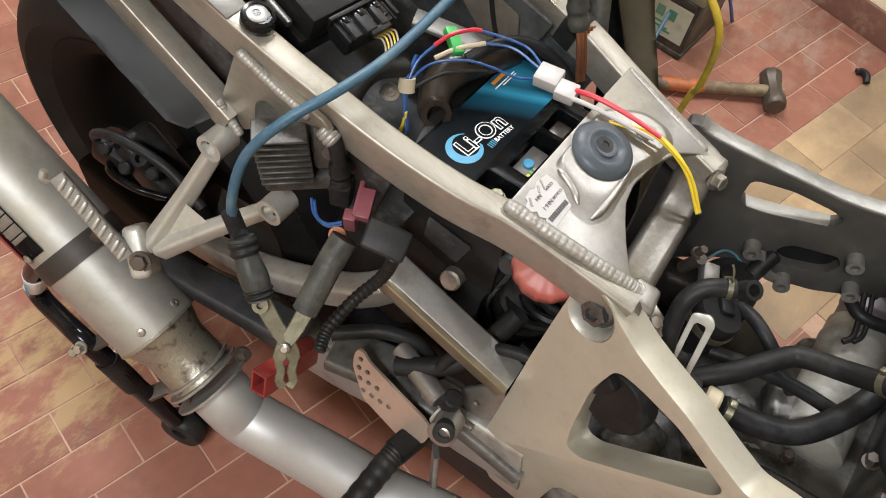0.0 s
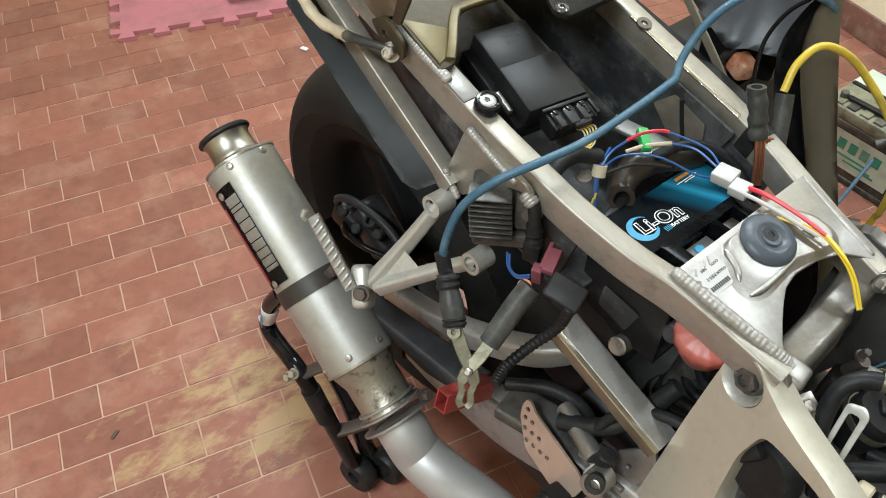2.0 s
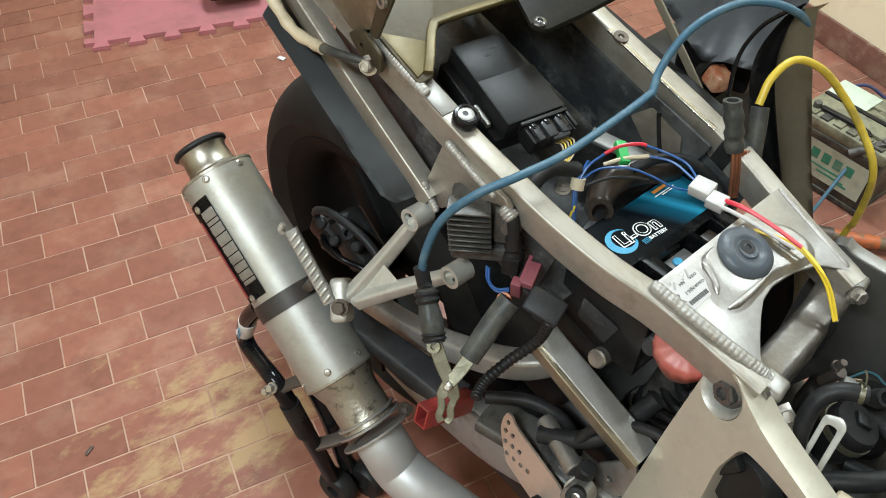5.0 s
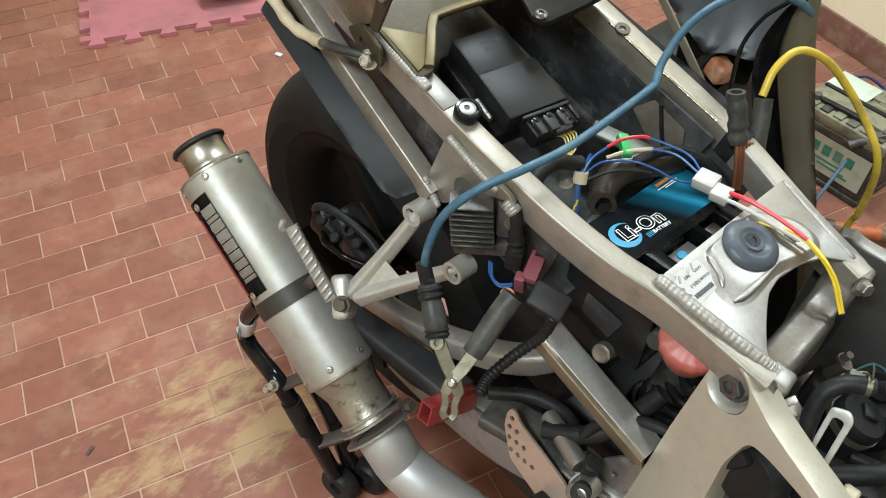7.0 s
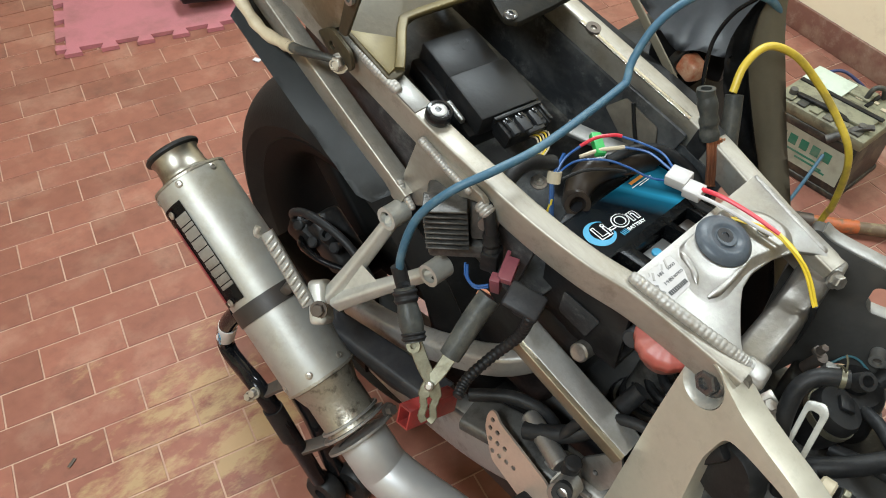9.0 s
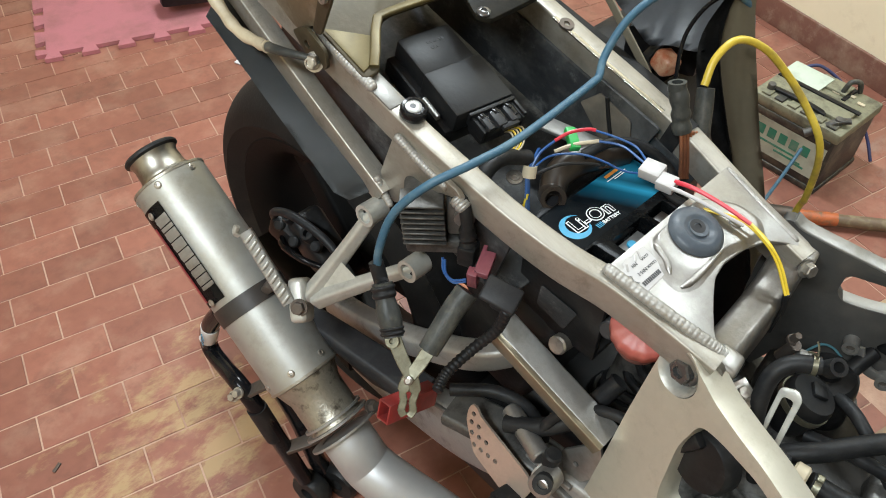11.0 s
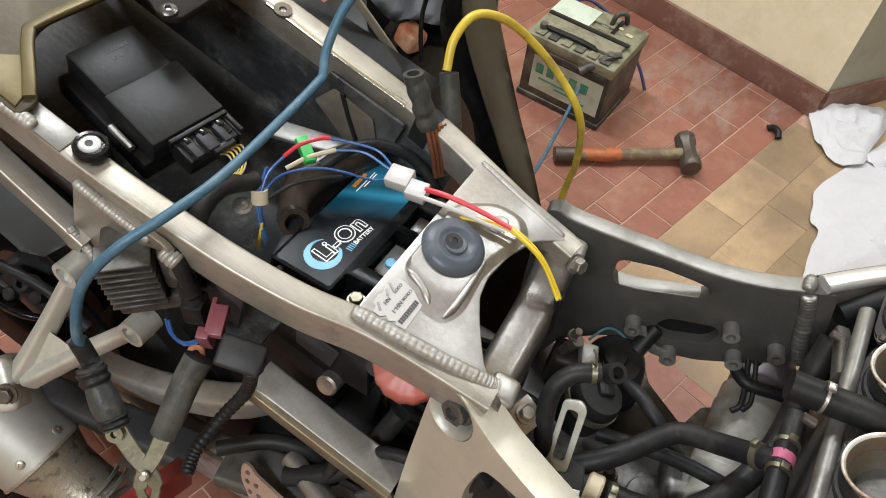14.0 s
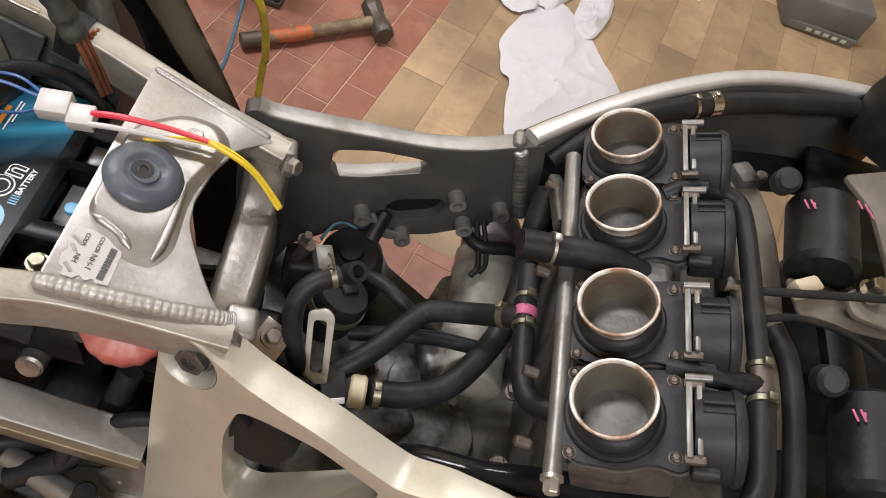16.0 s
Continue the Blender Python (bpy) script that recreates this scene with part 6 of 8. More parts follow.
bar(bm, [(0.168, -0.238, 0.668), (0.150, -0.241, 0.675), (0.110, -0.246, 0.682)], 0.012, 0.016, 0.003)
part("rail_bracket", bm, M["alloy_dark"], rail)


def hose(pts, r, label="", name="hose", material=None):
    bm = B()
    tube(bm, pts, r, n=8, seg=14)
    return part(name, bm, material or M["rubber"], moto, label)


def clip(p, d, r, material=None, w=0.006):
    bm = B()
    pipe_wall(bm, r - 0.0005, r + 0.0012, -w / 2, w / 2, facing(p, d), 24)
    box(bm, (0.007, 0.004, 0.006), facing(p, d) @ at(0, r + 0.003, 0), 0.001)
    return part("hose_clip", bm, material or M["brass"], moto)


hose([(-0.022, -0.096, 0.574), (-0.016, -0.104, 0.578), (0.002, -0.123, 0.584), (0.039, -0.150, 0.587), (0.050, -0.165, 0.592), (0.045, -0.197, 0.615), (0.036, -0.221, 0.640), (0.034, -0.233, 0.650)], 0.0098, "black coolant hose")
clip((0.037, -0.219, 0.638), (-0.25, -0.7, 0.7), 0.0101)
hose([(-0.034, -0.128, 0.580), (-0.026, -0.160, 0.576), (-0.010, -0.190, 0.574), (0.018, -0.212, 0.578), (0.055, -0.230, 0.584), (0.095, -0.238, 0.60), (0.140, -0.236, 0.63), (0.165, -0.236, 0.66)], 0.0112, "thick black breather hose")
clip((-0.0335, -0.134, 0.580), (0.15, -1, 0), 0.0115)
hose([(0.080, -0.231, 0.652), (0.050, -0.232, 0.652), (0.012, -0.234, 0.650), (-0.022, -0.238, 0.648), (-0.038, -0.246, 0.650), (-0.046, -0.262, 0.66)], 0.0090, "black hose with a pink paint band")
bm = B()
pipe_wall(bm, 0.0088, 0.0096, -0.0045, 0.0045, facing((0.036, -0.2325, 0.651), (1, -0.02, 0)), 24)
part("paint_band", bm, M["pink_mark"], moto, "pink paint band")
clip((0.024, -0.233, 0.651), (1, -0.05, 0), 0.0092, w=0.004)
clip((0.050, -0.232, 0.652), (1, 0, 0), 0.0092, w=0.004)
hose([(0.058, -0.205, 0.712), (0.062, -0.235, 0.712), (0.066, -0.265, 0.712), (0.068, -0.300, 0.706), (0.062, -0.33, 0.695)], 0.0120, "short thick black hose with a wire clip")
clip((0.0615, -0.230, 0.712), (0.12, -1, 0), 0.0122, M["zinc"], 0.0025)
hose([(0.140, -0.318, 0.722), (0.146, -0.331, 0.730), (0.155, -0.357, 0.730), (0.150, -0.379, 0.730), (0.124, -0.386, 0.730), (0.060, -0.388, 0.730), (0.002, -0.389, 0.730), (-0.012, -0.389, 0.730)], 0.0080, "bent black coolant hose")
hose([(-0.028, -0.389, 0.73), (-0.068, -0.387, 0.728), (-0.100, -0.383, 0.725), (-0.14, -0.365, 0.71)], 0.0098)
hose([(-0.020, -0.322, 0.722), (-0.023, -0.336, 0.730), (-0.023, -0.360, 0.732), (-0.020, -0.386, 0.731)], 0.0078)
bm = B()
cyl(bm, 0.0092, (-0.006, -0.389, 0.73), (-1, 0, 0), 0.026, 16, 0.001)
part("tee_joint", bm, M["iron"], moto)
clip((-0.004, -0.389, 0.73), (1, 0, 0), 0.0084, w=0.004)
clip((-0.032, -0.389, 0.73), (1, 0, 0), 0.0100, w=0.004)
hose([(0.200, -0.235, 0.655), (0.235, -0.268, 0.668), (0.277, -0.314, 0.675), (0.306, -0.356, 0.675), (0.327, -0.391, 0.675), (0.356, -0.453, 0.675), (0.382, -0.522, 0.675), (0.397, -0.566, 0.675)], 0.0115, "black hose running along the frame spar")
for k in range(2):
    clip((0.315 + 0.0135 * k, -0.371 - 0.022 * k, 0.675), (0.5, -0.86, 0), 0.0117, M["steel"], 0.004 + 0.009 * k)
hose([(-0.094, -0.160, 0.610), (-0.096, -0.180, 0.626), (-0.102, -0.215, 0.640), (-0.096, -0.261, 0.640), (-0.092, -0.304, 0.640), (-0.09, -0.37, 0.635)], 0.0125, "thick glossy black hose beside the right spar", material=M["black_gloss"])
hose([(0.072, -0.398, 0.720), (0.085, -0.45, 0.72), (0.105, -0.53, 0.72), (0.12, -0.60, 0.72)], 0.0035, "black throttle cable")
hose([(0.050, -0.400, 0.712), (0.066, -0.44, 0.708), (0.072, -0.49, 0.70), (0.07, -0.54, 0.68)], 0.0032)
bm = B()
hexbolt(bm, 0.005, (0.074, -0.372, 0.716), (0.1, -1, 0), 0.016)
part("cable_adjuster", bm, M["zinc"], moto)
hose([(0.03, -0.10, 0.55), (0.035, -0.14, 0.56), (0.045, -0.18, 0.555), (0.05, -0.23, 0.55)], 0.007)

hose([(0.100, -0.092, 0.545), (0.086, -0.117, 0.556), (0.074, -0.137, 0.556), (0.064, -0.160, 0.545), (0.060, -0.185, 0.525)], 0.0068, "black hose from the actuator")
hose([(0.200, -0.128, 0.560), (0.192, -0.150, 0.568), (0.186, -0.178, 0.570), (0.188, -0.205, 0.560)], 0.0050, "black lead below the left frame")
# fuel valve: black canister with gold band, bent outlet hose and slotted bracket
bm = B()
PM = facing((0.038, -0.078, 0.566), (0.20, -0.30, 1))
lathe(bm, [(0.022, -0.02), (0.025, -0.01), (0.025, 0.024), (0.022, 0.030), (0.0, 0.031)], PM, 36)
box(bm, (0.016, 0.016, 0.006), PM @ at(0.004, -0.004, 0.032), 0.002)
pump = part("fuel_valve", bm, M["black"], moto, "black canister with a gold band")
bm = B()
pipe_wall(bm, 0.0245, 0.0266, 0.010, 0.017, PM, 36)
part("gold_band", bm, M["brass"], pump)
bm = B()
tube(bm, [(-0.034, -0.074, 0.560), (-0.030, -0.066, 0.590), (-0.022, -0.057, 0.618), (-0.008, -0.053, 0.643), (0.006, -0.061, 0.656), (0.019, -0.080, 0.660)], 0.0082, n=8, seg=18)
part("elbow_hose", bm, M["rubber"], pump, "bent black hose with an open end")
bm = B()
pipe_wall(bm, 0.0052, 0.0086, -0.006, 0.009, facing((0.0215, -0.0885, 0.6630), (-0.25, -0.42, 0.87)), 22)
part("open_end", bm, M["rubber"], pump)
bm = B()
pipe_wall(bm, 0.0086, 0.0098, -0.0022, 0.0022, facing((0.0155, -0.075, 0.660), (0.45, -0.87, 0.1)), 22)
for s in (-1, 1):
    tube(bm, [(0.0155, -0.075, 0.669), (0.0155 + 0.004 * s, -0.071, 0.677), (0.0135 + 0.008 * s, -0.067, 0.681)], 0.0010, seg=6)
part("spring_clip", bm, M["brass"], pump)
bm = B()
ba = Vector((0.58, 0.15, 0.80)).normalized()
bn = Vector((-0.715, -0.03, 0.525)).normalized()
bw = bn.cross(ba)
slab(bm, rounded([(-0.0100, -0.034), (0.0100, -0.034), (0.0100, 0.030), (-0.005, 0.034), (-0.0112, 0.027)], 0.004), bn * 0.003, lambda u, v: Vector((-0.018, -0.078, 0.608)) + bw * u + ba * v, [rounded([(-0.0052, -0.025), (0.0052, -0.025), (0.0052, 0.023), (-0.0052, 0.023)], 0.004)], bev=0.0008)
part("slotted_bracket", bm, M["cast"], pump, "slotted alloy bracket")
bm = B()
box(bm, (0.028, 0.022, 0.028), at(-0.036, -0.098, 0.570, 0, 0, 20), 0.002)
part("sensor", bm, M["ecu"], pump)
bm = B()
box(bm, (0.005, 0.018, 0.002), at(-0.052, -0.102, 0.586, 0, -25, 20), 0.0006)
part("white_tag", bm, M["white_print"], pump)
bm = B()
lathe(bm, [(0.012, 0), (0.014, 0.002), (0.014, 0.012), (0.012, 0.014)], facing((-0.036, -0.112, 0.578), (0.1, -1, 0.05)), 24)
part("union", bm, M["cream_plastic"], pump, "cream plastic union")
hose([(-0.040, -0.066, 0.53), (-0.044, -0.066, 0.570), (-0.045, -0.072, 0.584), (-0.046, -0.084, 0.570), (-0.046, -0.09, 0.55)], 0.0075)
bm = B()
hexbolt(bm, 0.0045, (0.079, -0.039, 0.600), (-0.1, -0.3, 1), 0.014)
cyl(bm, 0.0062, (0.080, -0.036, 0.570), (-0.1, -0.3, 1), 0.032, 14)
part("stud", bm, M["iron"], pump)
bm = B()
lathe(bm, [(0.030, -0.06), (0.031, 0.0), (0.030, 0.010), (0.026, 0.016), (0.012, 0.018), (0.011, 0.024), (0.0, 0.025)], facing((0.112, -0.083, 0.540), (-0.15, 0.1, 1)), 36)
sole = part("solenoid", bm, M["black"], pump, "round black actuator housing")
bm = B()
cyl(bm, 0.009, (0.128, -0.094, 0.555), (0.75, -0.2, 0.45), 0.034, 16, 0.002)
part("actuator_arm", bm, M["black"], sole)
bm = B()
box(bm, (0.024, 0.017, 0.012), at(0.074, -0.060, 0.588, 12, -8, 25), 0.002)
part("metal_tag", bm, M["cast_grey"], pump, "pale metal tag beside the hose")
bm = B()
tube(bm, [(0.112, -0.050, 0.560), (0.128, -0.058, 0.566), (0.136, -0.068, 0.563), (0.138, -0.080, 0.556)], 0.0014, seg=8)
part("lead", bm, M["teal"], sole, "thin teal lead")

# engine
bm = B()
box(bm, (0.22, 0.25, 0.18), at(-0.03, -0.165, 0.385), 0.035, 4)
eng = part("engine", bm, M["cast_oily"], moto, "grimy grey engine castings")
bm = B()
box(bm, (0.33, 0.14, 0.26), at(0.055, -0.345, 0.515), 0.02, 3)
part("cylinder_head", bm, M["alloy_dark"], eng)
bm = B()
lathe(bm, [(0.026, -0.085), (0.034, -0.080), (0.034, -0.035), (0.0352, -0.033), (0.0352, -0.029), (0.034, -0.027), (0.034, 0.040), (0.0352, 0.042), (0.0352, 0.047), (0.034, 0.049), (0.034, 0.068), (0.028, 0.072)], facing((0.112, -0.222, 0.506), (1, 0.02, 0.08)), 40)
starter = part("starter_motor", bm, M["starter"], eng, "dull grey starter motor barrel")
bm = B()
lathe(bm, [(0.030, 0.068), (0.031, 0.074), (0.031, 0.098), (0.0325, 0.100), (0.0325, 0.106), (0.028, 0.118), (0.012, 0.124), (0.0, 0.124)], facing((0.112, -0.222, 0.506), (1, 0.02, 0.08)), 40)
part("end_cap", bm, M["mauve"], starter, "mauve-grey ribbed end cap")
bm = B()
tube(bm, [(0.205, -0.160, 0.548), (0.180, -0.178, 0.556), (0.158, -0.200, 0.558), (0.166, -0.235, 0.556), (0.172, -0.262, 0.548)], 0.0066, seg=12)
tube(bm, [(0.200, -0.185, 0.575), (0.172, -0.196, 0.562), (0.140, -0.205, 0.550), (0.128, -0.200, 0.546)], 0.0030, seg=8)
tube(bm, [(0.204, -0.190, 0.575), (0.176, -0.202, 0.565), (0.146, -0.212, 0.552), (0.133, -0.208, 0.548)], 0.0026, seg=8)
part("starter_lead", bm, M["rubber"], starter, "taped black starter leads")
for x, y, z, r in ((-0.05, -0.11, 0.478, 0.035), (-0.02, -0.20, 0.478, 0.045), (0.03, -0.17, 0.480, 0.025), (-0.10, -0.20, 0.465, 0.03)):
    bm = B()
    lathe(bm, [(r * 1.15, -0.01), (r, 0.0), (r * 0.9, 0.012), (r * 0.5, 0.016), (0, 0.017)], at(x, y, z, random.uniform(-15, 15), random.uniform(-15, 15)), 24)
    part("casting_boss", bm, M["cast_oily"], eng)
for x, y, z in ((0.012, -0.215, 0.498), (-0.075, -0.235, 0.51), (-0.01, -0.245, 0.60), (-0.075, -0.24, 0.60), (0.03, -0.13, 0.49)):
    bm = B()
    hexbolt(bm, 0.0055, (x, y, z), (-0.1, 0.3, 1), 0.012)
    part("bolt", bm, M["iron"], eng)
bm = B()
bar(bm, [(0.268, -0.430, 0.640), (0.225, -0.448, 0.638), (0.16, -0.456, 0.634), (0.08, -0.456, 0.625), (0.0, -0.465, 0.60)], 0.048, 0.020, 0.007)
part("engine_mount", bm, M["dusty"], eng, "dull grey engine mount plate")
bm = B()
box(bm, (0.026, 0.024, 0.016), at(0.262, -0.436, 0.656, 0, 0, 30), 0.005)
cyl(bm, 0.006, (0.258, -0.450, 0.650), (0, 0, 1), 0.02, 14, 0.002)
part("mount_ear", bm, M["alloy_dark"], eng)
# plain black block added to fill the space behind the engine
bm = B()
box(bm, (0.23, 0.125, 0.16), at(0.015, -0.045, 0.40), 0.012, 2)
part("pivot_block", bm, M["black"], moto, "plain black filler block behind the engine")
# black sheet added to keep the gap under the coils dark
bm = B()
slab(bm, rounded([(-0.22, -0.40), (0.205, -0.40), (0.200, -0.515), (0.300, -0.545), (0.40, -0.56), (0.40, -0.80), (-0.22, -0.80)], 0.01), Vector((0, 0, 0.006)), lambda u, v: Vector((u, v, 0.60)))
part("heat_shield", bm, M["black"], moto, "black filler sheet that closes the gap under the coils")
bm = B()
slab(bm, rounded([(-0.12, 0.02), (0.125, 0.02), (0.150, -0.05), (0.172, -0.108), (0.151, -0.122), (0.124, -0.170), (0.156, -0.180), (0.168, -0.197), (0.200, -0.210), (0.215, -0.30), (0.235, -0.41), (-0.12, -0.41)], 0.004), Vector((0, 0, -0.03)), lambda u, v: Vector((u, v, 0.488)), bev=0.003)
part("crankcase_top", bm, M["cast_oily"], eng, "grimy crankcase top with oily dirt")
for x, y, w, l, h, rz in ((0.060, -0.205, 0.05, 0.07, 0.030, 20), (-0.075, -0.085, 0.06, 0.05, 0.035, -10), (0.010, -0.020, 0.05, 0.04, 0.06, 5), (0.105, -0.045, 0.035, 0.05, 0.05, 15), (-0.020, -0.150, 0.035, 0.06, 0.020, 30), (0.15, -0.27, 0.05, 0.06, 0.03, 0)):
    bm = B()
    box(bm, (w, l, h), at(x, y, 0.486 + h / 2, 4, 6, rz), 0.008, 3)
    part("casting_rib", bm, M["cast_oily"], eng)
# ignition coils and brackets ahead of the intakes
for x, y, z, c in ((0.177, -0.488, 0.685, 1), (-0.025, -0.506, 0.685, 0)):
    bm = B()
    cyl(bm, 0.032, (x + 0.045, y - 0.01, z), (-1, 0.12, 0), 0.085, 30, 0.006)
    coil = part("ignition_coil", bm, M["black"], moto, "black cylindrical coil with pink paint marks")
    bm = B()
    cyl(bm, 0.0125, (x + 0.054, y + 0.034, z + 0.004), (-0.5, 0.2, 0.8), 0.025, 16, 0.004)
    part("terminal", bm, M["ecu"], coil)
    for j, (dx, dy) in enumerate(((0.018, 0.024), (0.030, -0.026))):
        bm = B()
        for s in range(3):
            box(bm, (0.010, 0.0022, 0.0008), at(x + dx - 0.004 * s * j, y + dy - 0.005 * s, z + 0.0325 - 0.0022 * abs(s - 1) - 0.012 * (j == 0) * 0.6, 0, 0, 20), 0.0003)
        tagged(part("paint_mark", bm, M["pink_mark"], coil, "pink paint mark"), kind="stuff")
    bm = B()
    box(bm, (0.016, 0.028, 0.016), at(x - 0.060, y + 0.020, z + 0.002, 0, 0, 30), 0.004)
    part("plug", bm, M["cream_plastic"], coil, "cream plastic plug")
    bm = B()
    slab(bm, rounded([(x - 0.085, y + 0.02), (x - 0.045, y + 0.03), (x - 0.040, y - 0.05), (x - 0.080, y - 0.07)], 0.006), Vector((0, 0, 0.004)), lambda u, v: Vector((u, v, z - 0.012)), bev=0.001)
    part("bracket", bm, M["dusty"], coil, "dusty bracket")
bm = B()
hexbolt(bm, 0.009, (0.120, -0.520, 0.700), (0, 0, 1), 0.018)
part("bolt", bm, M["steel"], moto, "shiny bolt")
bm = B()
slab(bm, rounded([(0.262, -0.520), (0.225, -0.545), (0.150, -0.550), (0.118, -0.500), (0.095, -0.505), (0.085, -0.60), (0.085, -0.70), (0.31, -0.70), (0.30, -0.60)], 0.008), Vector((0, 0, 0.006)), lambda u, v: Vector((u, v, 0.690)), bev=0.001)
part("head_bracket", bm, M["dusty"], moto, "dusty grey-brown bracket")
hose([(0.065, -0.43, 0.69), (0.040, -0.445, 0.685), (0.0, -0.450, 0.68), (-0.05, -0.452, 0.67), (-0.10, -0.45, 0.66)], 0.009, "thin dusty hose")
bm = B()
lathe(bm, [(0.0, -0.05), (0.044, -0.045), (0.052, 0.0), (0.048, 0.045), (0.026, 0.066), (0, 0.07)], at(0.388, -0.620, 0.69, 12, 10, 0), 28)
part("steering_boot", bm, M["black"], moto, "rounded black part at the steering head")
# plain black block added where the radiator would stand
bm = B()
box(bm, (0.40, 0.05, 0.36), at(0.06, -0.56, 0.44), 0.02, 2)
part("radiator", bm, M["black"], moto, "plain black filler block in the radiator's place")

# ---- bike battery in its tray ----
BZ = 0.685
batt = thing("motorcycle_battery", (0.02, 0.145, 0.59), "small black lithium motorcycle battery with blue label in its tray", "battery")
bm = B()
box(bm, (0.156, 0.100, 0.078), at(0.020, 0.1500, BZ - 0.0575), 0.003)
case = part("case", bm, M["battery"], batt)
bm = B()
TOP = [(-0.0575, 0.2000), (-0.0575, 0.1385), (-0.0340, 0.1385), (-0.0330, 0.1010), (0.0700, 0.1010), (0.0700, 0.1320), (0.0975, 0.1320), (0.0975, 0.2000)]
slab(bm, rounded(TOP, 0.0025), Vector((0, 0, -0.0185)), lambda u, v: Vector((u, v, BZ)), [rounded([(-0.0190, 0.1075), (0.0290, 0.1075), (0.0290, 0.1305), (-0.0190, 0.1305)], 0.002), rounded([(0.0370, 0.1065), (0.0650, 0.1065), (0.0650, 0.1305), (0.0370, 0.1305)], 0.002)], bev=0.0009)
part("case_top", bm, M["battery"], batt, "glossy black top with square recesses")
bm = B()
box(bm, (0.020, 0.016, 0.010), at(0.052, 0.1185, BZ - 0.0140), 0.002)
part("recess_block", bm, M["boot"], batt, "dark contact in the recess")
for x in (-0.0455, 0.0845):
    bm = B()
    box(bm, (0.014, 0.012, 0.006), at(x, 0.120, BZ - 0.0155), 0.001)
    term = part("terminal", bm, M["brass"], batt, "brass terminal with a zinc screw")
    bm = B()
    hexbolt(bm, 0.0060, (x, 0.120, BZ - 0.0125), (0, 0, 1), 0.0065)
    part("screw", bm, M["brass"], term)
bm = B()
box(bm, (0.040, 0.019, 0.002), at(0.006, 0.1190, BZ - 0.0165), 0.0005)
gauge = part("charge_gauge", bm, M["grey_tool"], batt, "small charge gauge with a blue button")
bm = B()
cyl(bm, 0.0052, (0.005, 0.1200, BZ - 0.0160), (0, 0, 1), 0.003, 20, 0.0006)
part("button", bm, M["cyan"], gauge)
for k in range(4):
    bm = B()
    box(bm, (0.0032, 0.0028, 0.0010), at(-0.0100 + 0.0045 * k, 0.1130, BZ - 0.0152))
    part("gauge_light", bm, [M["red_wire"], M["yellow_wire"], M["green_plastic"], M["brass"]][k], gauge)
bm = B()
slab(bm, rounded([(-0.054, 0.1970), (0.0945, 0.1970), (0.0945, 0.1410), (-0.054, 0.1410)], 0.002), Vector((0, 0, 0.0002)), lambda u, v: Vector((u, v, BZ + 0.0001)))
label = part("blue_label", bm, M["batt_blue"], batt, "glossy black label fading into metallic blue")
bm = B()
pts = [(-0.030 + 0.0165 * math.cos(radians(a)), 0.1660 + 0.0165 * math.sin(radians(a))) for a in range(40, 331, 15)]
pts += [(-0.0262 + 0.0122 * math.cos(radians(a)), 0.1672 + 0.0122 * math.sin(radians(a))) for a in range(325, 39, -15)]
slab(bm, pts, Vector((0, 0, 0.0003)), lambda u, v: Vector((u, v, BZ + 0.0003)))
part("ring_mark", bm, M["cyan"], label, "cyan crescent")
lm = Matrix.Translation((-0.0075, 0.1640, BZ + 0.0005)) @ at(0, 0, 0, 0, 0, -5)
letters("Li-On", 0.0235, M["white_print"], lm, label, depth=0.0002, bold=0.0009)
letters("Li-On", 0.0235, M["battery"], Matrix.Translation((0, 0, 0.0005)) @ lm, label, depth=0.0002, bold=-0.0001)
letters("BATTERY", 0.0058, M["white_print"], Matrix.Translation((0.0070, 0.1500, BZ + 0.0005)) @ at(0, 0, 0, 0, 0, -5), label, depth=0.0002, bold=0.00008)
for k in range(4):
    bm = B()
    box(bm, (0.0009, 0.0060, 0.0003), at(-0.0130 + 0.0022 * k, 0.1512, BZ + 0.0005))
    part("cyan_bar", bm, M["cyan"], label)
for x, y, w, h, m in ((0.058, 0.1915, 0.020, 0.0038, "orange_print"), (0.060, 0.1860, 0.030, 0.0012, "white_print"), (0.064, 0.1835, 0.020, 0.0010, "white_print"), (0.086, 0.1580, 0.010, 0.004, "white_print")):
    bm = B()
    box(bm, (w, h, 0.0003), at(x, y, BZ + 0.0007))
    part("print_bar", bm, M[m], label)

# ---- loom of coloured wires over the battery ----
loom = thing("wiring_loom", (-0.03, 0.23, 0.70), "blue, red, white and yellow wires with connectors over the battery", "wiring")
strapc = Vector((-0.030, 0.231, 0.716))


def wire(pts, r, material, label=""):
    bm = B()
    tube(bm, pts, r, n=8, seg=8)
    return part("wire", bm, material, loom, label)


C1, C2 = Vector((0.062, 0.150, 0.731)), Vector((0.060, 0.118, 0.732))
for k in range(3):
    o = Vector((0.003 * (k - 1), 0.001 * k, 0.002 * (k == 1)))
    wire([Vector((-0.045, 0.215, 0.680)) + o, Vector((-0.039, 0.223, 0.702)) + o, strapc + o, Vector((-0.012, 0.236, 0.730)) + o], 0.0014, M["blue_wire"], "blue wire")
wire([strapc, (-0.014, 0.233, 0.730), (0.004, 0.228, 0.740)], 0.0014, M["blue_wire"])
wire([(0.002, 0.229, 0.739), (0.016, 0.222, 0.746), (0.030, 0.212, 0.748), (0.036, 0.206, 0.747)], 0.0019, M["red_wire"], "red shrink sleeve")
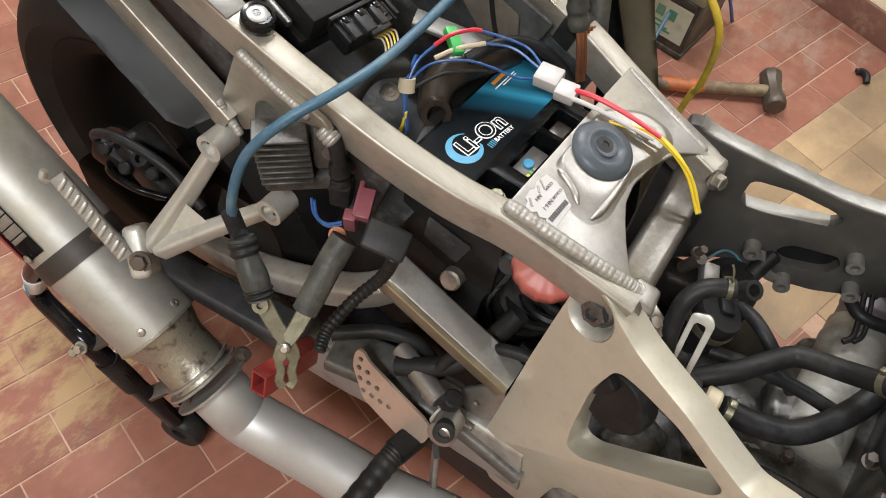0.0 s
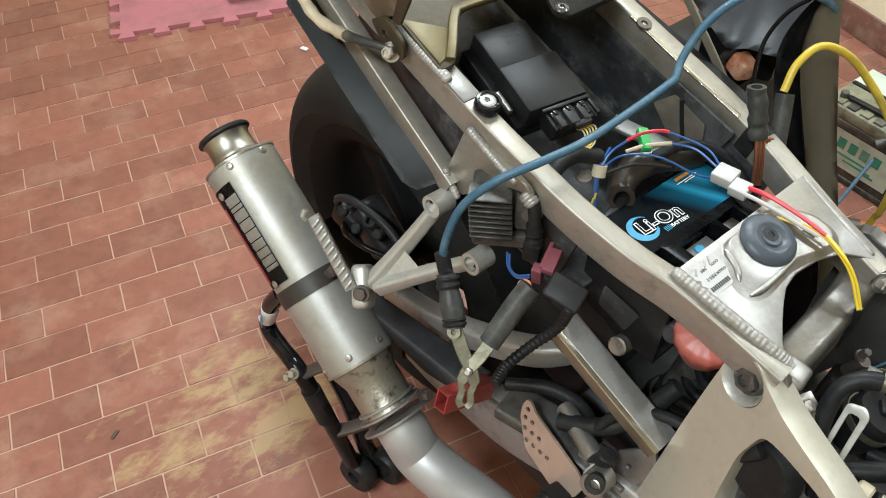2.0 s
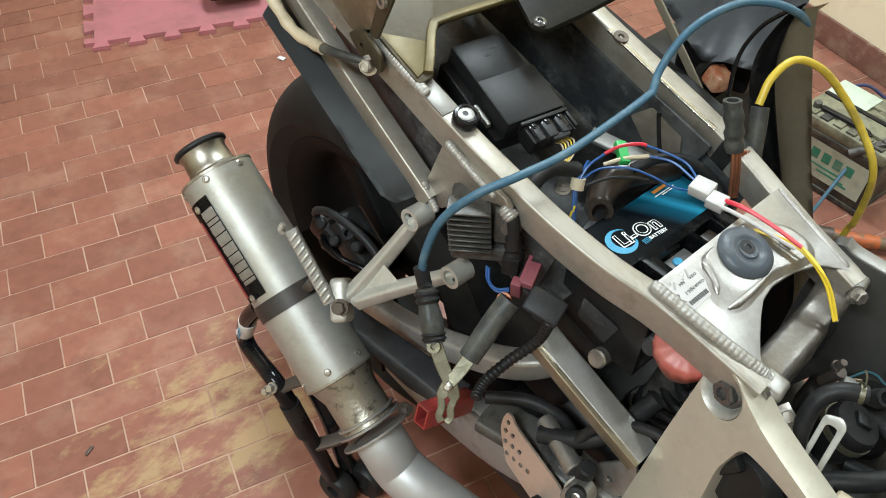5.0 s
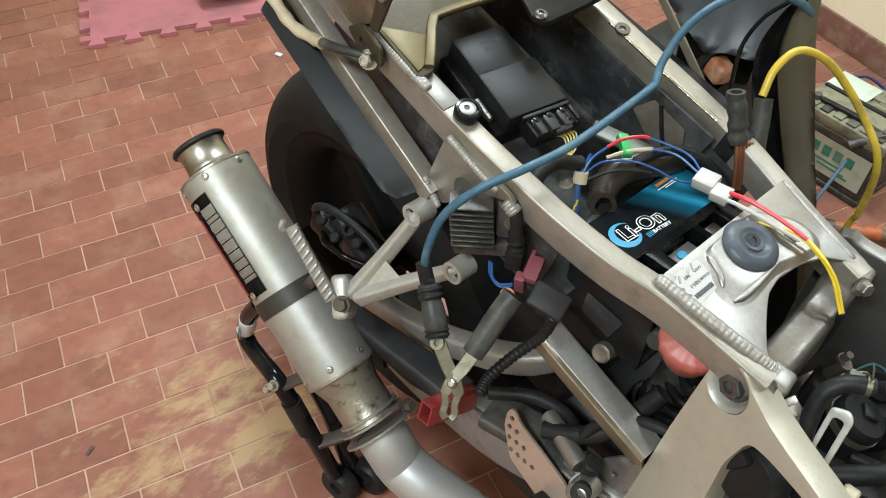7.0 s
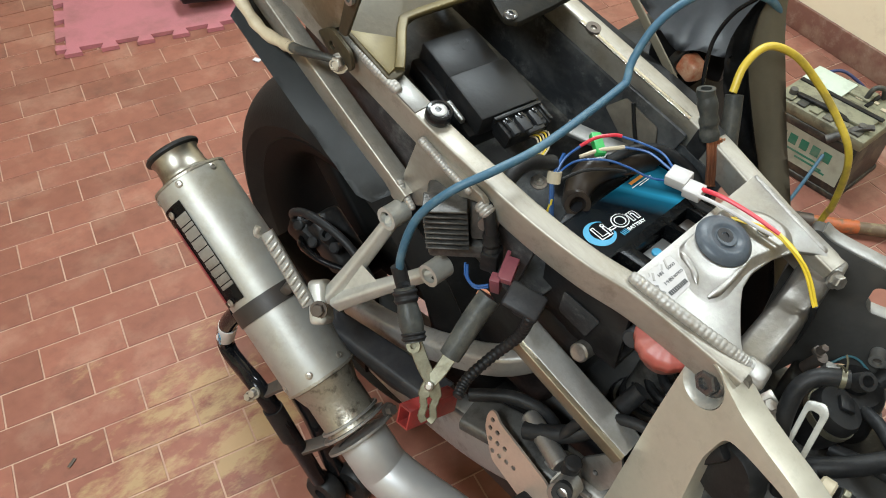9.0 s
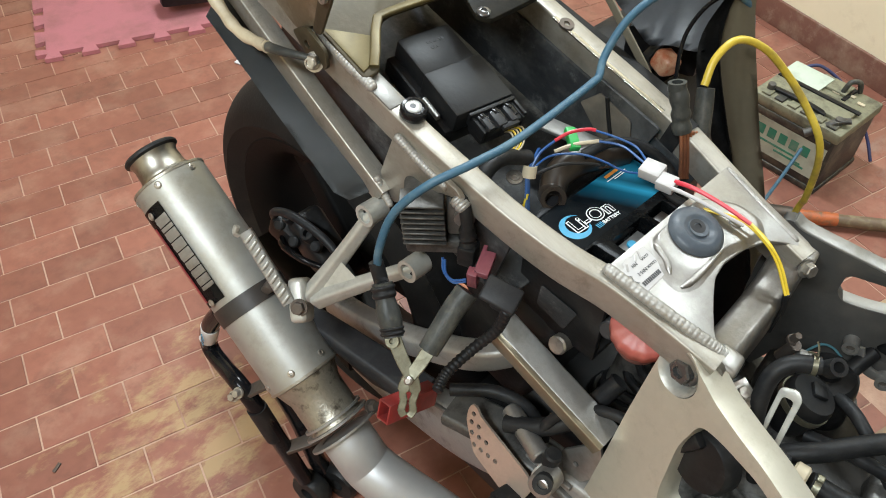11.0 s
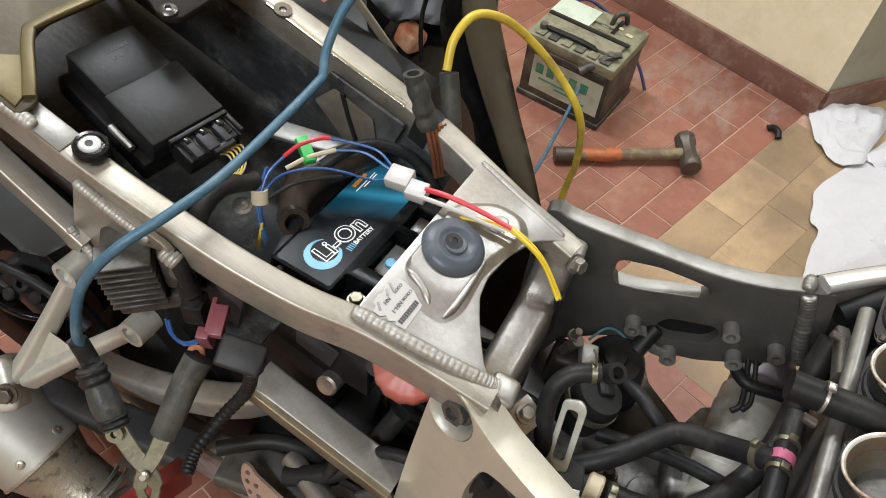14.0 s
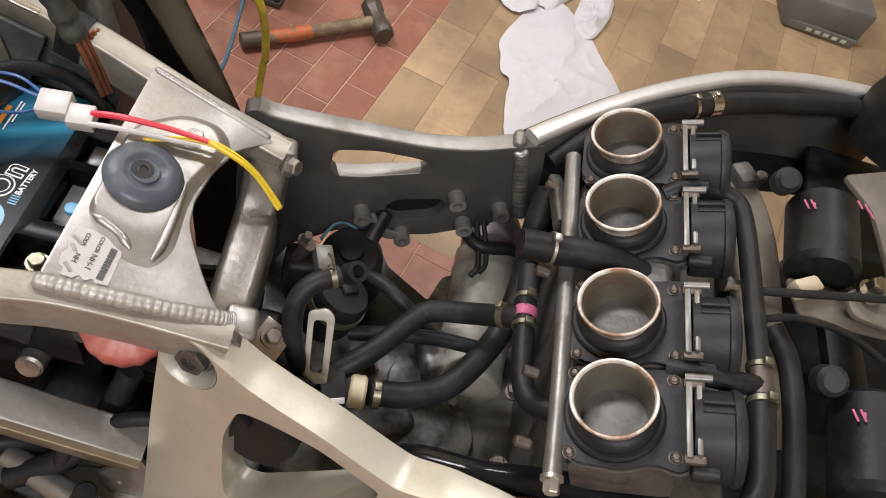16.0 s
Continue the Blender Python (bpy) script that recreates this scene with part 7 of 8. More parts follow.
wire([(0.034, 0.208, 0.7475), (0.046, 0.190, 0.743), (0.056, 0.170, 0.737), (0.052, 0.152, 0.732)], 0.0012, M["blue_wire"])
wire([strapc, (-0.008, 0.225, 0.727), (0.014, 0.206, 0.729), (0.030, 0.188, 0.722), (0.044, 0.170, 0.712), (0.060, 0.158, 0.706)], 0.0012, M["blue_wire"])
wire([(0.000, 0.226, 0.728), (0.018, 0.216, 0.733), (0.036, 0.200, 0.737)], 0.0021, M["cream_plastic"], "cream sleeve")
wire([(0.034, 0.202, 0.737), (0.048, 0.180, 0.736), (0.049, 0.153, 0.731)], 0.0013, M["blue_wire"])
wire([(-0.050, 0.222, 0.675), (-0.046, 0.220, 0.690), (-0.042, 0.221, 0.700)], 0.0016, M["yellow_wire"])
wire([strapc + Vector((0, -0.004, -0.003)), (-0.005, 0.215, 0.720), (0.015, 0.20, 0.72), (0.03, 0.19, 0.715)], 0.0018, M["rubber"])
bm = B()
pipe_wall(bm, 0.0052, 0.0072, -0.006, 0.006, facing(strapc, (0.35, 0.25, 0.75)), 20)
part("wire_band", bm, M["cream_plastic"], loom, "cream wire band")
bm = B()
lathe(bm, [(0.0085, 0), (0.0085, 0.0015), (0.0052, 0.0018), (0.0050, 0.0035), (0.0022, 0.0035), (0.002, 0.001), (0, 0.001)], facing((-0.044, 0.238, 0.712), (-0.2, -0.2, 1)), 20)
part("p_clip", bm, M["zinc"], loom)
bm = B()
box(bm, (0.019, 0.022, 0.0125), at(0.0465, 0.1405, 0.7295, -4, -10, 8), 0.0016)
plug_w = part("white_connector", bm, M["white_plastic"], loom, "white plastic connector")
bm = B()
box(bm, (0.0165, 0.018, 0.0110), at(0.0430, 0.1205, 0.7290, -4, -10, 8), 0.0014)
part("plug_half", bm, M["white_plastic"], plug_w)
bm = B()
box(bm, (0.011, 0.026, 0.008), at(0.0235, 0.2235, 0.7325, 15, 10, -30), 0.0015)
part("green_connector", bm, M["green_plastic"], loom, "green plastic connector")
wire([(0.045, 0.114, 0.734), (0.046, 0.100, 0.737), (0.048, 0.084, 0.737), (0.052, 0.060, 0.733), (0.0555, 0.036, 0.727)], lambda s: 0.0025 - 0.0005 * s, M["red_wire"], "red wire sleeve")
wire([(0.037, 0.113, 0.732), (0.039, 0.098, 0.733), (0.042, 0.080, 0.732), (0.047, 0.056, 0.728), (0.0515, 0.040, 0.725)], lambda s: 0.0022 - 0.0004 * s, M["white_plastic"], "white wire sleeve")
wire([(0.040, 0.091, 0.7225), (0.0455, 0.067, 0.7265), (0.0545, 0.042, 0.7255), (0.0565, 0.021, 0.7175), (0.0555, 0.001, 0.7035), (0.0465, -0.021, 0.682)], 0.0015, M["yellow_wire"], "yellow wire")
wire([(0.0555, 0.036, 0.7275), (0.0535, 0.009, 0.7165), (0.0530, -0.006, 0.7025), (0.0485, -0.0225, 0.682)], 0.0015, M["yellow_wire"], "yellow wire")
wire([(0.0425, 0.089, 0.7225), (0.0495, 0.064, 0.7255), (0.0590, 0.040, 0.7235), (0.0612, 0.020, 0.7155), (0.0595, 0.001, 0.7020), (0.0515, -0.021, 0.681)], 0.0015, M["yellow_wire"], "yellow wire")
wire([(0.0485, -0.0205, 0.6835), (0.052, -0.022, 0.660), (0.056, -0.020, 0.62)], 0.0034, M["rubber"], "black wire sleeve")
wire([(0.046, 0.128, 0.720), (0.041, 0.110, 0.719), (0.0395, 0.092, 0.7215)], 0.0042, M["rubber"], "black taped wire end")
bm = B()
box(bm, (0.007, 0.010, 0.004), at(0.043, 0.122, 0.728, 20, 0, 30), 0.001)
part("white_tag", bm, M["white_print"], loom)
# rubber breather boot behind the battery
bm = B()
BT = facing((-0.014, 0.212, 0.686), (-0.45, -0.55, 0.35))
pipe_wall(bm, 0.0085, 0.0135, -0.004, 0.012, BT, 24)
lathe(bm, [(0.0085, -0.003), (0.0, -0.003)], BT, 24)
boot = part("rubber_boot", bm, M["boot"], moto, "brown-black rubber boot")
bm = B()
tube(bm, [(-0.011, 0.214, 0.684), (0.008, 0.224, 0.690), (0.030, 0.222, 0.697), (0.055, 0.21, 0.70), (0.09, 0.20, 0.69)], lambda s: 0.0135 + 0.003 * math.sin(s * 3.1), n=8, seg=18)
part("boot_tube", bm, M["boot"], boot)
bm = B()
tube(bm, [(0.03, 0.212, 0.715), (0.055, 0.198, 0.725), (0.08, 0.178, 0.720), (0.095, 0.150, 0.70), (0.09, 0.12, 0.67)], 0.0055)
part("black_cable", bm, M["rubber"], boot)
bm = B()
box(bm, (0.050, 0.012, 0.030), at(-0.030, 0.206, 0.668, 10, 0, 15), 0.003)
part("rubber_block", bm, M["ecu"], boot)
bm = B()
bar(bm, [(0.050, 0.285, 0.705), (0.065, 0.25, 0.698), (0.085, 0.20, 0.690)], 0.022, 0.006, 0.002)
part("inner_bracket", bm, M["cast_grey"], moto, "dusty grey bracket inside the left rail")
bm = B()
slab(bm, rounded([(0.17, 0.735), (0.255, 0.755), (0.25, 0.70), (0.20, 0.66)], 0.004), Vector((0.004, 0, 0)), lambda u, v: Vector((0.098 - 0.1 * (0.75 - v), u, v)), bev=0.0006)
part("inner_panel", bm, M["tray"], moto, "dusty inner side panel")
bm = B()
slab(bm, rounded([(0.268, 0.720), (0.246, 0.742), (0.202, 0.729), (0.196, 0.702), (0.230, 0.688)], 0.003), Vector((0.002, 0, 0)), lambda u, v: Vector((0.0945 - 0.1 * (0.75 - v), u, v)), bev=0.0004)
part("foil_plate", bm, M["dusty"], moto, "dusty grey-brown plate inside the left rail")
bm = B()
bar(bm, [(0.0930, 0.236, 0.742), (0.0900, 0.226, 0.716), (0.0872, 0.214, 0.690)], 0.003, 0.0045, 0.0008)
part("plate_seam", bm, M["black"], moto)

bm = B()
box(bm, (0.085, 0.46, 0.006), at(0.170, 0.43, 0.735, 15.5, -12, 0), 0.002)
part("side_liner", bm, M["black"], moto, "black liner outside the left rail")

# ---- blue jumper cable with its clamp ----
blue = thing("blue_jumper_cable", (-0.25, 0.17, 0.585), "dusty blue jumper cable with brass clamp hung over the frame", "jumper cable")
bm = B()
tube(bm, [(-0.203, 0.262, 0.668), (-0.202, 0.262, 0.700), (-0.186, 0.257, 0.742), (-0.162, 0.239, 0.773), (-0.125, 0.222, 0.787), (-0.074, 0.217, 0.788), (0.003, 0.222, 0.788), (0.048, 0.226, 0.789), (0.058, 0.228, 0.790), (0.076, 0.237, 0.802), (0.106, 0.239, 0.826), (0.140, 0.232, 0.842), (0.180, 0.220, 0.845), (0.215, 0.195, 0.836), (0.250, 0.180, 0.80), (0.270, 0.17, 0.70), (0.34, 0.17, 0.52), (0.50, 0.20, 0.30), (0.70, 0.24, 0.14), (0.88, 0.27, 0.10), (1.00, 0.285, 0.125)], 0.0041, n=10, seg=12)
part("cable", bm, M["blue_cable"], blue)
bm = B()
tube(bm, [(-0.203, 0.266, 0.684), (-0.206, 0.256, 0.668), (-0.212, 0.245, 0.672)], 0.0075)
part("taped_joint", bm, M["rubber"], blue, "black taped joint")
PV = Vector((-0.237, 0.181, 0.614))
bm = B()
tube(bm, [(-0.2115, 0.247, 0.676), (-0.2185, 0.234, 0.662), (-0.225, 0.220, 0.648), (-0.229, 0.213, 0.641)], lambda s: 0.0105 - 0.0012 * math.sin(9 * s), n=8, seg=16)
part("grip", bm, M["grey_rubber"], blue, "grubby dark rubber grip wound with tape")
bm = B()
tube(bm, [(-0.160, 0.186, 0.676), (-0.178, 0.186, 0.662), (-0.198, 0.184, 0.646), (-0.212, 0.183, 0.634)], lambda s: 0.0115 - 0.001 * s, n=6, seg=16)
part("grip", bm, M["grey_rubber"], blue, "grubby dark rubber grip")
for a, b in (((-0.2125, 0.2455, 0.6740), (-0.2165, 0.2380, 0.6660)), ((-0.2255, 0.2190, 0.6470), (-0.2285, 0.2140, 0.6420))):
    bm = B()
    a, b = Vector(a), Vector(b)
    tube(bm, [a, a.lerp(b, 0.5), b], lambda s: 0.0113 + 0.0007 * math.sin(11 * s), n=6, seg=16)
    part("tape_wrap", bm, M["rubber"], blue, "black tape wound round the grip")
tipp = Vector((-0.256, 0.166, 0.588))
JN = Vector((-0.33, -0.39, 0.86)).normalized()
for a, sgn in ((Vector((-0.229, 0.213, 0.641)), -1), (Vector((-0.206, 0.183, 0.639)), 1)):
    bm = B()
    side = JN.cross(tipp - PV).normalized() * sgn
    path = smooth_path([a, a.lerp(PV, 0.6), PV - side * 0.002, PV.lerp(tipp, 0.35) - side * 0.0058, PV.lerp(tipp, 0.6) - side * 0.0042, PV.lerp(tipp, 0.85) - side * 0.0055, tipp - side * 0.0025], 6)
    sweep(bm, path, lambda s: rect_prof(0.0140 - 0.006 * s if s < 0.5 else 0.0072 + 0.0007 * math.sin(s * 130), 0.0035, 0.0008, 1), JN)
    part("jaw", bm, M["brass"], blue, "dull brass clamp jaw")
bm = B()
lathe(bm, [(0.0042, 0), (0.0042, 0.002), (0.0025, 0.004), (0, 0.004)], facing(PV + Vector((-0.004, -0.002, 0.004)), (-0.6, -0.4, 0.7)), 16)
part("rivet", bm, M["zinc"], blue)
bm = B()
pipe_wall(bm, 0.0028, 0.0065, 0, 0.002, facing((-0.2335, 0.209, 0.643), (-0.6, -0.4, 0.7)), 18)
part("eyelet", bm, M["brass"], blue)

# ---- red clamp below ----
red = thing("red_battery_clamp", (-0.245, 0.18, 0.57), "red plastic battery clamp handle gripping the brass clamp", "clamp")
bm = B()
RM = facing((-0.2375, 0.1855, 0.5685), (-0.907, 0.04, 0.42), 12)
for dx, dy, sx, sy in ((0, 0.0098, 0.014, 0.0022), (0, -0.0098, 0.014, 0.0022), (0.0070, 0, 0.0022, 0.0218), (-0.0070, 0, 0.0022, 0.0218)):
    box(bm, (sx, sy, 0.066), RM @ at(dx, dy, 0.0), 0.0008)
part("handle", bm, M["red_handle"], red, "hollow red handle")
bm = B()
box(bm, (0.0116, 0.0172, 0.014), RM @ at(0, 0, -0.022), 0.002)
part("core", bm, M["black"], red)

# ---- yellow jumper cable with its clamp ----
yellow = thing("yellow_jumper_cable", (0.09, 0.13, 0.70), "grimy yellow jumper cable with black clamp and bare copper strands", "jumper cable")
bm = B()
tube(bm, [(0.150, 0.162, 0.768), (0.168, 0.167, 0.790), (0.195, 0.162, 0.802), (0.225, 0.144, 0.787), (0.250, 0.121, 0.755), (0.262, 0.095, 0.724), (0.262, 0.068, 0.695), (0.272, 0.059, 0.655), (0.290, 0.060, 0.59), (0.31, 0.068, 0.55), (0.325, 0.085, 0.35), (0.330, 0.10, 0.16), (0.325, 0.13, 0.03), (0.30, 0.19, 0.006), (0.27, 0.26, 0.0055)], 0.0041, n=10, seg=12)
part("cable", bm, M["yellow_cable"], yellow)
bm = B()
tube(bm, [(0.151, 0.160, 0.766), (0.143, 0.152, 0.748), (0.136, 0.146, 0.733), (0.132, 0.142, 0.722)], lambda s: 0.0090 + 0.0015 * s, n=6, seg=16)
part("grip", bm, M["grey_rubber"], yellow, "dark rubber grip")
bm = B()
tube(bm, [(0.103, 0.166, 0.786), (0.101, 0.157, 0.770), (0.101, 0.153, 0.757), (0.100, 0.147, 0.744)], lambda s: 0.0086 + 0.0014 * math.sin(9.0 * s) ** 2, n=8, seg=16)
part("grip", bm, M["grey_rubber"], yellow, "dark rubber grip with an open end")
bm = B()
pipe_wall(bm, 0.0055, 0.0090, -0.004, 0.004, facing((0.103, 0.167, 0.788), (0.1, 0.3, 1)), 20)
part("grip_mouth", bm, M["grey_rubber"], yellow)
for k in range(7):
    bm = B()
    a = Vector((0.096 + 0.0045 * k, 0.147 - 0.001 * k, 0.748 - 0.002 * k))
    tube(bm, [a, a + Vector((-0.002 + 0.0006 * k, -0.008, -0.022)), a + Vector((-0.004, -0.016, -0.05))], 0.0021, n=4, seg=7)
    part("copper_strand", bm, M["copper"], yellow)

# ---- paddock stand ----
stand = thing("paddock_stand", (-0.26, 0.43, 0), "black tubular paddock stand with small wheels under the bike", "paddock stand")
bm = B()
tube(bm, [(-0.262, 0.428, 0.075), (-0.275, 0.446, 0.18), (-0.287, 0.468, 0.275), (-0.291, 0.492, 0.308), (-0.287, 0.545, 0.292), (-0.284, 0.582, 0.287), (-0.282, 0.588, 0.31), (-0.28, 0.56, 0.37), (-0.27, 0.53, 0.42)], 0.0125, n=8, seg=18)
tb = part("tube", bm, M["black_gloss"], stand, "black painted tube")
bm = B()
tube(bm, [(-0.279, 0.452, 0.20), (-0.287, 0.467, 0.272)], 0.0145, seg=18)
part("sleeve", bm, M["rubber"], stand)
for p in ((-0.300, 0.478, 0.312), (-0.303, 0.492, 0.290)):
    bm = B()
    hexbolt(bm, 0.006, p, (-0.7, -0.2, 0.6), 0.010)
    part("bolt", bm, M["zinc"], stand)
bm = B()
bar(bm, [(-0.289, 0.478, 0.300), (-0.26, 0.45, 0.33), (-0.22, 0.42, 0.335)], 0.020, 0.006, 0.001)
part("bracket", bm, M["iron"], stand)
bm = B()
bar(bm, [(-0.272, 0.440, 0.17), (-0.23, 0.42, 0.18), (-0.16, 0.42, 0.18)], 0.020, 0.008, 0.001)
part("bracket", bm, M["iron"], stand)
bm = B()
tube(bm, [(-0.245, 0.50, 0.30), (-0.235, 0.46, 0.20), (-0.23, 0.44, 0.09), (-0.225, 0.435, 0.05)], 0.014)
part("leg", bm, M["black_gloss"], stand)
for x, y in ((-0.255, 0.425), (-0.21, 0.405)):
    bm = B()
    lathe(bm, [(0.012, -0.014), (0.030, -0.014), (0.034, -0.008), (0.034, 0.008), (0.030, 0.014), (0.012, 0.014), (0.012, 0.004), (0, 0.004)], facing((x, y, 0.0345), (-1, -0.25, 0.1)), 32)
    part("castor", bm, M["rubber"], stand, "small black wheel")
bm = B()
pipe_wall(bm, 0.0125, 0.0133, -0.027, 0.027, facing((-0.2808, 0.5735, 0.341), (0.03, -0.42, 0.9)), 24)
stick = part("sticker", bm, M["white_print"], stand, "white wrap-around sticker with plain dark marks")
for k in range(4):
    bm = B()
    box(bm, (0.0008, 0.010, 0.0055), facing((-0.296, 0.5705 + 0.0045 * (1.5 - k), 0.335 - 0.010 * (1.5 - k)), (0.05, -0.45, 1)) @ at(0, 0, 0, 0, 0, -20), 0.0002)
    part("mark_bar", bm, M["cyan"] if k % 2 else M["dark_print"], stick)

# ---- body panel and indicator hanging on the left side ----
fair = thing("side_panel", (0.24, 0.13, 0.0), "tall black body panel with a tan rolled edge beside the bike", "body panel")
EDGE = [(0.181, 0.834), (0.173, 0.800), (0.152, 0.745), (0.122, 0.670), (0.096, 0.612), (0.060, 0.52), (0.03, 0.42), (0.0, 0.25), (0.0, 0.004)]
SEAM = [(0.192, 0.833), (0.199, 0.799), (0.193, 0.748), (0.157, 0.668), (0.126, 0.607), (0.078, 0.52), (0.05, 0.42), (0.03, 0.25), (0.03, 0.004)]
BACK = [(0.197, 0.831), (0.211, 0.803), (0.222, 0.752), (0.205, 0.690), (0.170, 0.640), (0.15, 0.54), (0.13, 0.44), (0.12, 0.25), (0.12, 0.004)]
for nm, left, right, dx, m in (("inner_face", BACK, SEAM, 0.010, "black"), ("rolled_edge", SEAM, EDGE, -0.006, "tan_panel")):
    bm = B()
    rows = []
    for a, b in zip(smooth_path([(0, *p) for p in left], 4), smooth_path([(0, *p) for p in right], 4)):
        rows.append([bm.verts.new((0.236 + dx * math.sin(math.pi * k / 6) + (0.010 * (k / 6) ** 2 if nm == "rolled_edge" else 0), a.y + (b.y - a.y) * k / 6, a.z + (b.z - a.z) * k / 6)) for k in range(7)])
    for a, b in zip(rows, rows[1:]):
        for k in range(6):
            bm.faces.new((a[k], a[k + 1], b[k + 1], b[k]))
    bmesh.ops.solidify(bm, geom=bm.faces[:], thickness=0.004)
    part(nm, bm, M[m], fair, "tan rolled edge" if nm == "rolled_edge" else "", angle=60)

tailf = thing("tail_fairing", (0.33, 0.36, 0.0), "dark grey tail fairing with orange indicator beside the bike", "fairing")
bm = B()
rows = []
LOWER = smooth_path([(0.400, 0.800, 0), (0.347, 0.761, 0), (0.298, 0.726, 0), (0.262, 0.728, 0), (0.215, 0.746, 0)], 5)
for i, p in enumerate(LOWER):
    rows.append([bm.verts.new((0.238 + 0.10 * k / 10 + 0.012 * math.sin(math.pi * k / 10), p.x + 0.010 * k / 10, p.y + 0.085 * (k / 10) ** 1.3 + 0.003 * math.sin(i * 0.9 + k * 0.7))) for k in range(11)])
for a, b in zip(rows, rows[1:]):
    for k in range(10):
        bm.faces.new((a[k], a[k + 1], b[k + 1], b[k]))
bmesh.ops.solidify(bm, geom=bm.faces[:], thickness=0.004)
part("inner_sheet", bm, M["liner"], tailf, "dusty blue-grey plastic inner sheet", angle=60)
bm = B()
rows = []
for i in range(13):
    a = radians(-95 + 150 * i / 12)
    rows.append([bm.verts.new((0.335 + 0.03 * k / 8 + 0.03 * (k / 8) ** 2, 0.330 - 0.095 * math.sin(a + 0.35) * (1 + 0.10 * k / 8), 0.800 - 0.088 * math.cos(a + 0.35) * (1 - 0.25 * (k / 8) ** 2) - 0.018 * k / 8)) for k in range(9)])
for a, b in zip(rows, rows[1:]):
    for k in range(8):
        bm.faces.new((a[k], a[k + 1], b[k + 1], b[k]))
bmesh.ops.solidify(bm, geom=bm.faces[:], thickness=0.004)
cap = [r[0].co.copy() for r in rows]
bm.faces.new([bm.verts.new(p + Vector((-0.001, 0, 0))) for p in cap])
part("painted_shell", bm, M["tan_paint"], tailf, "rounded tan painted tail shell", angle=60)
bm = B()
lathe(bm, [(0.0070, 0.0), (0.0070, 0.003), (0.0050, 0.0045), (0.0025, 0.0045), (0.002, 0.002), (0, 0.002)], facing((0.333, 0.248, 0.790), (-0.8, -0.3, 0.5)), 18)
part("screw", bm, M["zinc"], tailf)
bm = B()
box(bm, (0.026, 0.029, 0.026), at(0.247, 0.262, 0.703, 14, 12, -12), 0.007, 4)
part("indicator", bm, M["orange_lens"], tailf, "orange indicator lens")
bm = B()
box(bm, (0.20, 0.10, 0.05), at(0.375, 0.315, 0.690, 0, 0, 15), 0.01, 2)
box(bm, (0.05, 0.012, 0.03), at(0.262, 0.290, 0.690, 0, 0, 10), 0.003)
part("housing", bm, M["black"], tailf)
bm = B()
bar(bm, [(0.222, 0.395, 0.815), (0.222, 0.358, 0.780), (0.222, 0.315, 0.740), (0.224, 0.278, 0.703), (0.226, 0.262, 0.684)], 0.003, 0.011, 0.001)
part("edge_strip", bm, M["tan_panel"], tailf)
bm = B()
tube(bm, [(0.236, 0.205, 0.822), (0.228, 0.222, 0.800), (0.222, 0.232, 0.770), (0.214, 0.230, 0.745), (0.206, 0.222, 0.715)], 0.0024)
part("edge_trim", bm, M["black_gloss"], tailf)
bm = B()
box(bm, (0.24, 0.16, 0.67), at(0.36, 0.34, 0.335), 0.03, 2)
part("prop", bm, M["black"], tailf)

# ---- car battery on the floor ----
cb = thing("car_battery", (1.13, 0.335, 0), "dusty old car battery with pale green label on the tiles", "battery")
CB = at(1.13, 0.335, 0, 0, 0, -3)
bm = B()
box(bm, (0.175, 0.215, 0.150), CB @ at(0, 0, 0.075), 0.005)
part("case", bm, M["grey_case"], cb)
bm = B()
box(bm, (0.185, 0.225, 0.028), CB @ at(0, 0, 0.162), 0.006)
lid = part("lid", bm, M["khaki"], cb, "dusty khaki lid")
bm = B()
box(bm, (0.070, 0.190, 0.010), CB @ at(-0.020, 0.0, 0.180), 0.003)
part("lid_rib", bm, M["khaki"], lid)
for k in range(6):
    bm = B()
    box(bm, (0.010, 0.018, 0.003), CB @ at(0.045 + 0.012 * (k % 2), -0.08 + 0.030 * k, 0.178), 0.001)
    part("lid_tab", bm, M["cream_plastic"], lid)
for k in range(6):
    bm = B()
    box(bm, (0.024, 0.022, 0.006), CB @ at(-0.074, -0.083 + 0.033 * k, 0.178), 0.002)
    part("lid_block", bm, M["khaki"] if k % 2 else M["grey_case"], lid)
bm = B()
box(bm, (0.012, 0.205, 0.004), CB @ at(-0.004, 0.0, 0.1865), 0.001)
box(bm, (0.060, 0.010, 0.004), CB @ at(0.058, -0.045, 0.1775), 0.001)
box(bm, (0.060, 0.010, 0.004), CB @ at(0.058, 0.035, 0.1775), 0.001)
part("lid_groove", bm, M["black"], lid, "dark grooves between the raised panels")
bm = B()
box(bm, (0.046, 0.075, 0.008), CB @ at(0.064, -0.004, 0.179), 0.002)
part("lid_panel", bm, M["khaki"], lid)
bm = B()
bar(bm, [CB @ Vector((-0.055, 0.09, 0.180)), CB @ Vector((-0.058, 0.0, 0.186)), CB @ Vector((-0.055, -0.05, 0.180))], 0.014, 0.008, 0.002)
part("lid_strap", bm, M["black"], lid)
bm = B()
box(bm, (0.020, 0.20, 0.018), CB @ at(-0.084, 0.0, 0.140), 0.003)
part("grip_ledge", bm, M["grey_case"], cb)
bm = B()
box(bm, (0.072, 0.100, 0.004), CB @ at(0.040, 0.056, 0.1835), 0.001)
part("top_label", bm, M["pale_label"], lid, "pale green top label")
bm = B()
box(bm, (0.0008, 0.180, 0.090), CB @ at(-0.088, -0.008, 0.080))
